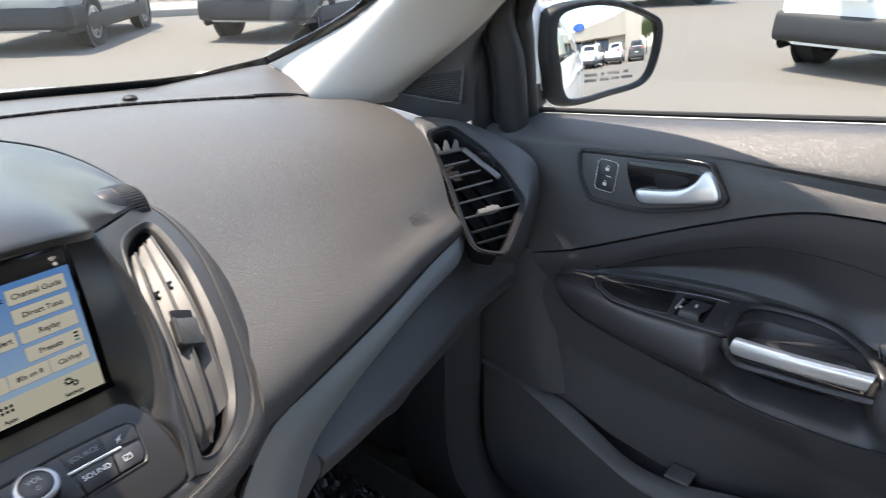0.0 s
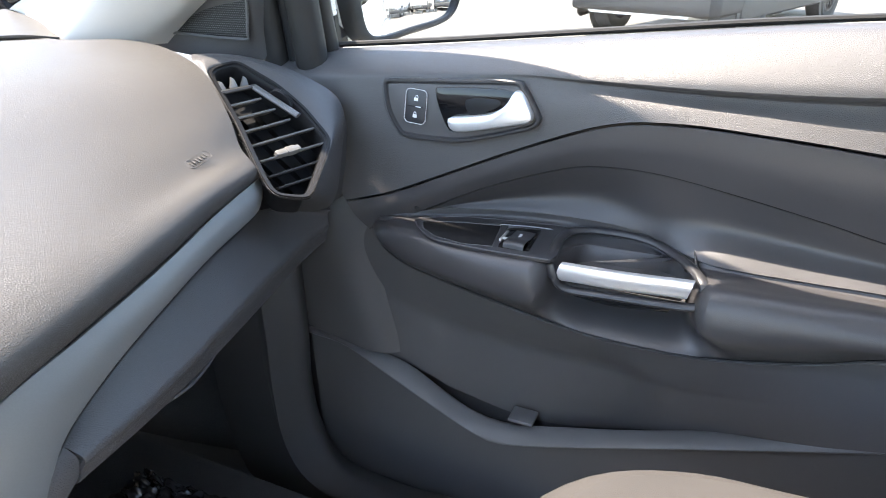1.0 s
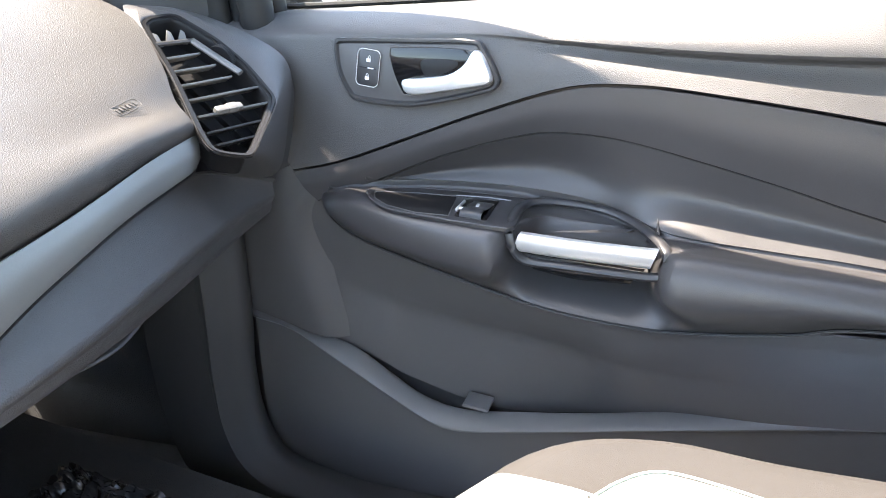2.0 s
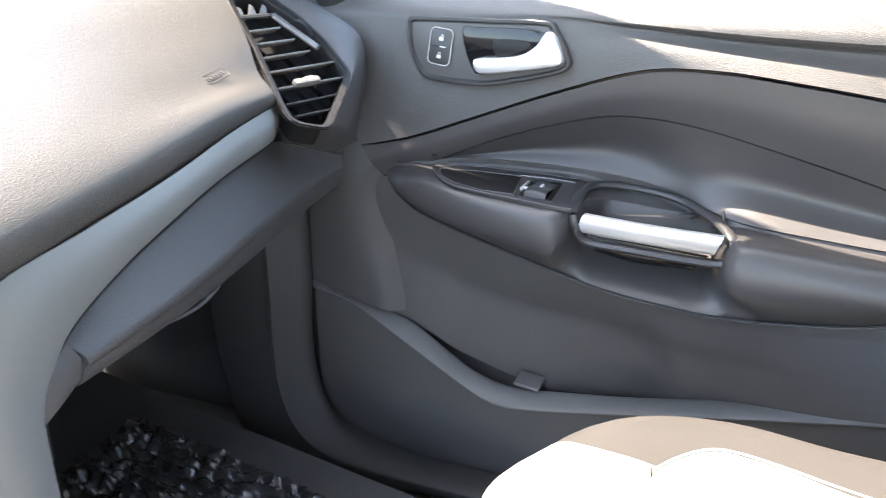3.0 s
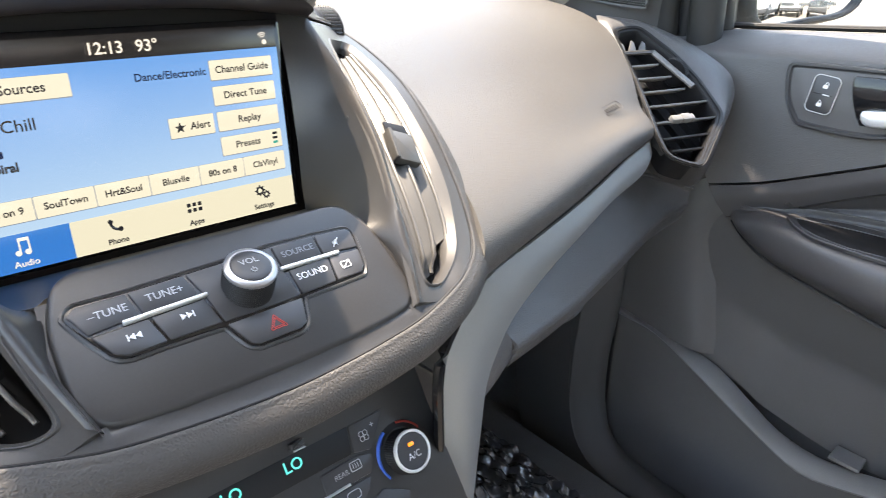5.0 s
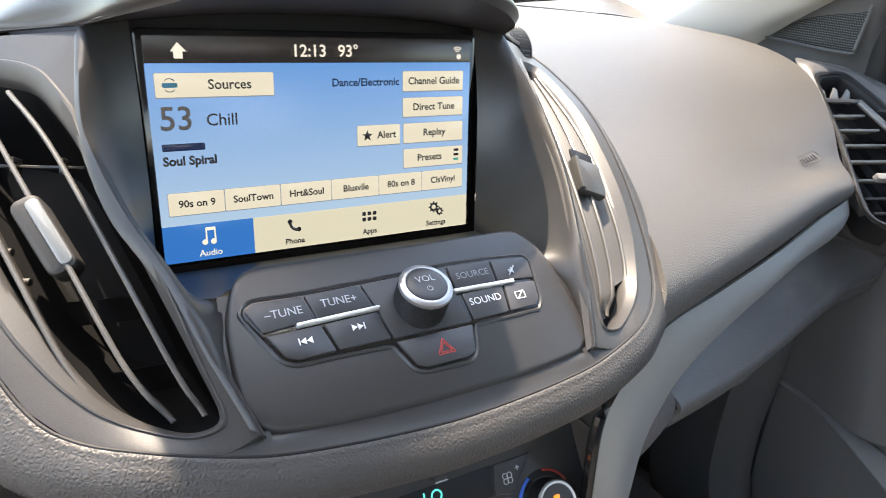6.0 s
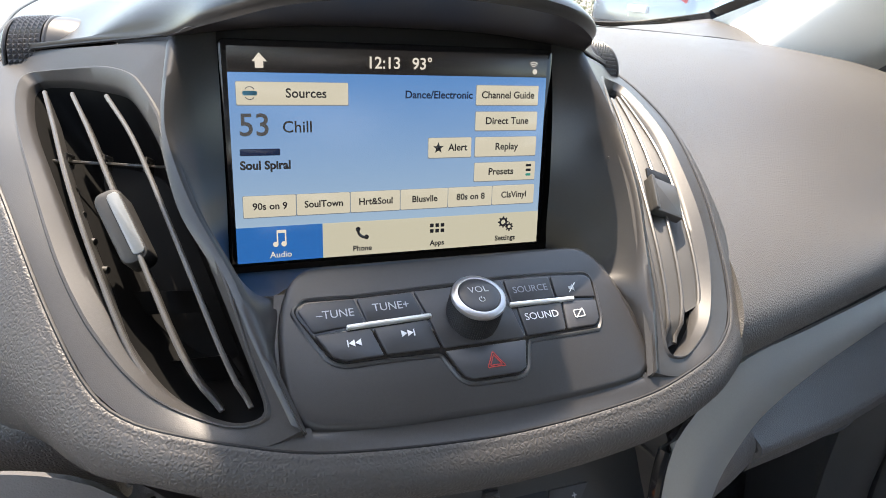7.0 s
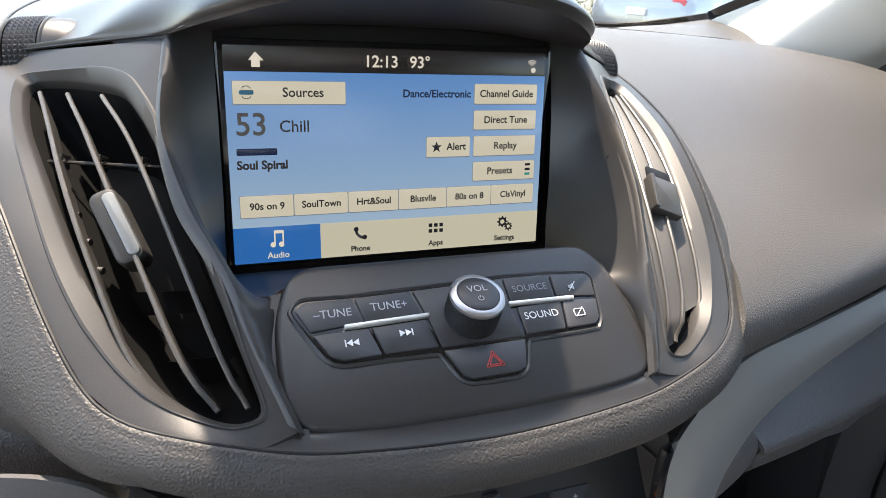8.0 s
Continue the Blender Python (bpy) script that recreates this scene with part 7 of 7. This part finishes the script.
    for yy, d in ((y0, -1), (y1, 1)):
        w = lerp_table(kind["half"], yy)
        rows = [[(x * (w + 0.10), yy + d * o * (1 - 0.25 * x * x) - d * 0.03 * x ** 4, z) for x in (-1, -0.8, -0.4, 0, 0.4, 0.8, 1)] for o, z in ((-0.05, 0.32), (0.05, 0.36), (0.055, 0.50), (0.02, 0.62), (-0.08, 0.64))]
        part("bumper", ribbon(rows, 30, 3), CLAD, body, "dark plastic bumper")
    yr = [(y0 + 0.11, 1.10), (y0 + 0.30, 1.44)] if kind is SUV else [(-0.70, 1.44), (-0.64, 1.74)]
    part("rear_window", ribbon([[(-0.60, yr[0][0] - 0.03, yr[0][1]), (0, yr[0][0] - 0.045, yr[0][1]), (0.60, yr[0][0] - 0.03, yr[0][1])], [(-0.52, yr[1][0] - 0.04, yr[1][1]), (0, yr[1][0] - 0.05, yr[1][1]), (0.52, yr[1][0] - 0.04, yr[1][1])]], 12, 3, thick=0.006), CAR_GLASS, body)
    fr = [(kind["cab"][1] + 0.42, kind["belt"] + 0.08), (kind["cab"][1] - 0.20, lerp_table(kind["top"], kind["cab"][1] - 0.20) - 0.02)]
    part("windscreen", ribbon([[(x * 0.72, fr[0][0] + 0.02, fr[0][1] + 0.02) for x in (-1, 0, 1)], [(x * 0.56, fr[1][0] + 0.02, fr[1][1] + 0.02) for x in (-1, 0, 1)]], 12, 3, thick=0.006), CAR_GLASS, body)
    part("plate", box((-0.16, y0 - 0.07, 0.78), (0.16, y0 + 0.02, 0.88), 0.01), WHITE_MARK, body, "plain pale plate")
    part("grille", box((-0.55, y1 - 0.10, 0.60), (0.55, y1 + 0.02, 0.82), 0.03), BLACK, body)
    h = math.degrees(math.atan2(-heading[0], heading[1]))
    ob.matrix_world = pose(at[0], at[1], 0, 0, 0, h)
    return ob


def centre_of(axle, heading, kind):
    """The vehicle's middle from its rear axle's middle."""
    d = Vector(heading).normalized()
    return (axle[0] + d.x * kind["axle"], axle[1] + d.y * kind["axle"])


HEAD1 = (0.945, -0.33)
vehicle("suv", SUV, "white", "white compact SUV with black wheels parked in sun", centre_of((9.0, 0.62), HEAD1, SUV), HEAD1, dress=False)
vehicle("suv", SUV, "silver", "silver SUV seen from behind near the kerb", centre_of((7.4, 9.25), (0.90, 0.44), SUV), (0.90, 0.44))
vehicle("suv", SUV, "silver", "grey crossover parked along the car park edge", (5.3, 12.2), (0.69, 0.72), RIM_LIGHT)
vehicle("suv", SUV, "dark_grey", "dark grey SUV parked further off", (16.6, 7.2), (0.85, -0.5))
vehicle("pickup_truck", TRUCK, "white", "white pickup truck parked before the building", (0.9, -19.4), (0.25, -0.97), RIM_LIGHT, "truck")
vehicle("pickup_truck", TRUCK, "white", "white pickup truck parked in the row", (4.0, -22.8), (0.25, -0.97), RIM_LIGHT, "truck")
vehicle("pickup_truck", TRUCK, "dark_grey", "dark grey pickup truck at the row's end", (6.9, -23.3), (0.25, -0.97), RIM_LIGHT, "truck")

# kerb and hedge
KERB = surface("kerb_concrete", (0.36, 0.34, 0.30), 0.9, grain=0.01, bump=0.3)
kd = Vector((0.93, -0.37, 0)).normalized()
ko = Vector((8.0, 14.55, 0))
kn = Vector((0.37, 0.93, 0))
for nm, o, w, h, m, lab, cat in (("kerb", 0.0, 0.18, 0.15, KERB, "pale concrete kerb at the car park edge", "kerb"), ("pavement", 0.18, 2.2, 0.16, KERB, "pale concrete strip behind the kerb", "pavement")):
    bm = bmesh.new()
    ring = [ko - kd * 40 + kn * o, ko + kd * 40 + kn * o, ko + kd * 40 + kn * (o + w), ko - kd * 40 + kn * (o + w)]
    plate([(p.x, p.y) for p in ring], h, 0.02, Matrix(), bm)
    tagged(part(nm, bm, m), lab, cat, kind="structure")
LEAF = surface("hedge_leaves", (0.065, 0.075, 0.030), 0.6, vary=0.5, blotch=3)
rng = np.random.default_rng(4)
verts, faces = [], []
for i in range(16000):
    a = rng.uniform(-16, 16)
    b = rng.uniform(0, 1.4)
    c = rng.uniform(0.15, 1.5) * (1 - 0.3 * abs(b - 0.7)) * (0.85 + 0.25 * math.sin(a * 1.7) * math.sin(a * 0.6))
    p = ko + kd * a + kn * (2.5 + b)
    u = Vector(rng.normal(size=3)).normalized()
    v = u.orthogonal().normalized()
    s = rng.uniform(0.03, 0.07)
    k = len(verts)
    for f, g in ((-1, 0), (0, -0.5), (1, 0), (0, 0.5)):
        q = p + u * (f * s) + v * (g * s)
        verts.append((q.x, q.y, max(0.05, q.z + c)))
    faces.append((k, k + 1, k + 2, k + 3))
me = bpy.data.meshes.new("hedge")
me.from_pydata(verts, [], faces)
me.materials.append(LEAF)
tagged(new("hedge", me), "dull green clipped hedge behind the kerb", "hedge", kind="stuff")

# dealership building behind
WALL = surface("render_wall", (0.42, 0.38, 0.33), 0.85, vary=0.08, blotch=0.8)
shop = thing("showroom_building", (12, -36, 0), "beige showroom building with dark glazed front", "building")
bmv = frame_of((8.5, -35.0, 0), (0.97, 0.25, 0), (0, 0, 1))
def slab(lo, hi, bev=0.02):
    bm = box(lo, hi, bev)
    bm.transform(bmv)
    return bm
part("wall", slab((-30, -12, 0), (0, -0.5, 4.2)), WALL, shop)
bm = plate([(-30.2, 3.3), (-1.0, 3.3), (-1.0, 6.5), (-12.5, 4.6), (-30.2, 4.4)], 1.8, 0.02, bmv @ pose(0, 0.6, 0, 90, 0, 0))
part("fascia", bm, WALL, shop, "beige sign band with a rising top edge")
part("fascia", slab((-1.0, -1.0, 0.0), (2.2, 0.7, 6.6)), WALL, shop)
for i in range(9):
    x = -29.5 + i * 2.8
    w = part("window", slab((x, -0.6, 0.4), (x + 2.5, -0.42, 3.1)), CAR_GLASS, shop)
    part("mullion", slab((x + 1.2, -0.45, 0.4), (x + 1.3, -0.36, 3.1)), CLAD, w)
bm = lathe([(1.0, 0), (1.0, 0.06), (0.94, 0.10), (0, 0.10)], 40, bmv @ pose(-10.2, 0.7, 5.4, 90, 0, 180) @ Matrix.Diagonal((1.2, 0.6, 1, 1)))
part("sign", bm, BLUE_MARK, shop, "plain blue oval sign")
part("sign_post", slab((-10.3, 0.45, 4.4), (-10.1, 0.65, 5.2)), WALL, shop)

# the car's own rear flank, seen in the door mirror
flank = ribbon([[(0.878, -0.96, 1.16), (0.87, -1.6, 1.18), (0.80, -2.3, 1.2), (0.70, -2.7, 1.2)], [(0.93, -0.96, 1.0), (0.93, -1.6, 1.0), (0.88, -2.3, 1.02), (0.76, -2.75, 1.0)], [(0.94, -0.96, 0.7), (0.94, -1.6, 0.7), (0.90, -2.3, 0.72), (0.78, -2.8, 0.7)], [(0.90, -0.96, 0.35), (0.90, -1.6, 0.35), (0.88, -2.3, 0.4), (0.76, -2.75, 0.4)]], 30, 5, thick=0.004)
own = thing("car_body", (0.0, -1.2, 0.30), "glossy white outer body of the car", "car body")
part("rear_flank", flank, BODY_WHITE, own)
part("rear_side_window", ribbon([[(0.862, -1.02, 1.175), (0.85, -1.5, 1.195), (0.80, -2.0, 1.215)], [(0.79, -1.06, 1.36), (0.78, -1.5, 1.37), (0.745, -1.85, 1.37)], [(0.69, -1.10, 1.54), (0.685, -1.45, 1.54), (0.67, -1.75, 1.52)]], 12, 4, thick=0.004), CAR_GLASS, own, "dark rear side window")
part("roof_skin", ribbon([[(-0.60, -0.36, 1.60), (0, -0.28, 1.645), (0.60, -0.36, 1.60)], [(-0.66, -0.9, 1.645), (0, -0.9, 1.70), (0.66, -0.9, 1.645)], [(-0.62, -2.0, 1.63), (0, -2.0, 1.68), (0.62, -2.0, 1.63)], [(-0.56, -2.65, 1.52), (0, -2.7, 1.56), (0.56, -2.65, 1.52)]], 24, 5, thick=0.01), BODY_WHITE, own)
part("bonnet", ribbon([[(-0.80, 0.92, 1.02), (0, 1.02, 1.06), (0.80, 0.92, 1.02)], [(-0.82, 1.4, 0.99), (0, 1.45, 1.05), (0.82, 1.4, 0.99)], [(-0.72, 1.85, 0.86), (0, 1.95, 0.92), (0.72, 1.85, 0.86)]], 20, 5, thick=0.01), BODY_WHITE, own)
part("wing_panel", ribbon([[(0.86, 0.30, 1.05), (0.84, 0.9, 1.01), (0.80, 1.5, 0.95), (0.70, 1.9, 0.85)], [(0.93, 0.30, 0.85), (0.93, 0.9, 0.85), (0.90, 1.5, 0.8), (0.76, 1.95, 0.7)], [(0.91, 0.30, 0.35), (0.91, 0.6, 0.4), (0.90, 1.8, 0.4), (0.76, 1.95, 0.4)]], 20, 5, thick=0.004), BODY_WHITE, own)

# interior mirror, high on the windscreen
rear = thing("rear_view_mirror", (-0.06, 0.06, 1.40), "black interior rear-view mirror on the windscreen", "mirror")
RM = frame_of((-0.065, 0.055, 1.445), (1, 0.15, 0), (0.1, -0.97, -0.1))
part("body", plate(rrect(0.150, 0.085, 0.02), 0.05, 0.012, RM @ pose(0, 0, -0.05)), BLACK, rear)
part("glass", plate(rrect(0.140, 0.075, 0.016), 0.002, 0.0005, RM), MIRROR, rear)
part("stem", tube([RM @ Vector((0, 0.02, -0.05)), (-0.04, 0.11, 1.475), (-0.03, 0.15, 1.475)], 0.012, 8, 10), BLACK, rear)

# a tree beyond the building
tree = thing("tree", (13.4, -40, 0), "small green tree beside the building", "tree")
part("trunk", tube([(13.4, -40, 0), (13.5, -40, 1.6), (13.3, -40.1, 3.4)], 0.14, 8, 12), surface("bark", (0.10, 0.075, 0.05), 0.9), tree)
for k in range(6):
    a = k * 1.05
    part("limb", tube([(13.4, -40, 2.2 + 0.2 * k), (13.4 + 0.7 * math.cos(a), -40 + 0.7 * math.sin(a), 3.1 + 0.2 * k), (13.4 + 1.3 * math.cos(a), -40 + 1.3 * math.sin(a), 3.8 + 0.2 * k)], 0.05, 6, 8), tree.children[0].data.materials[0], tree)
verts, faces = [], []
for i in range(3500):
    d = Vector(rng.normal(size=3)).normalized() * (rng.uniform(0.3, 1) ** 0.5) * (1.6 + 0.5 * math.sin(i * 0.7))
    p = Vector((13.4, -40, 4.3)) + Vector((d.x, d.y, d.z * 0.95))
    u = Vector(rng.normal(size=3)).normalized()
    v = u.orthogonal().normalized()
    k = len(verts)
    for f, g in ((-1, 0), (0, -0.5), (1, 0), (0, 0.5)):
        verts.append(tuple(p + u * (f * 0.12) + v * (g * 0.12)))
    faces.append((k, k + 1, k + 2, k + 3))
me = bpy.data.meshes.new("crown")
me.from_pydata(verts, [], faces)
me.materials.append(surface("leaf_green", (0.07, 0.11, 0.03), 0.6, vary=0.5))
crown = new("crown", me)
crown.parent = tree
crown.matrix_parent_inverse = tree.matrix_world.inverted()
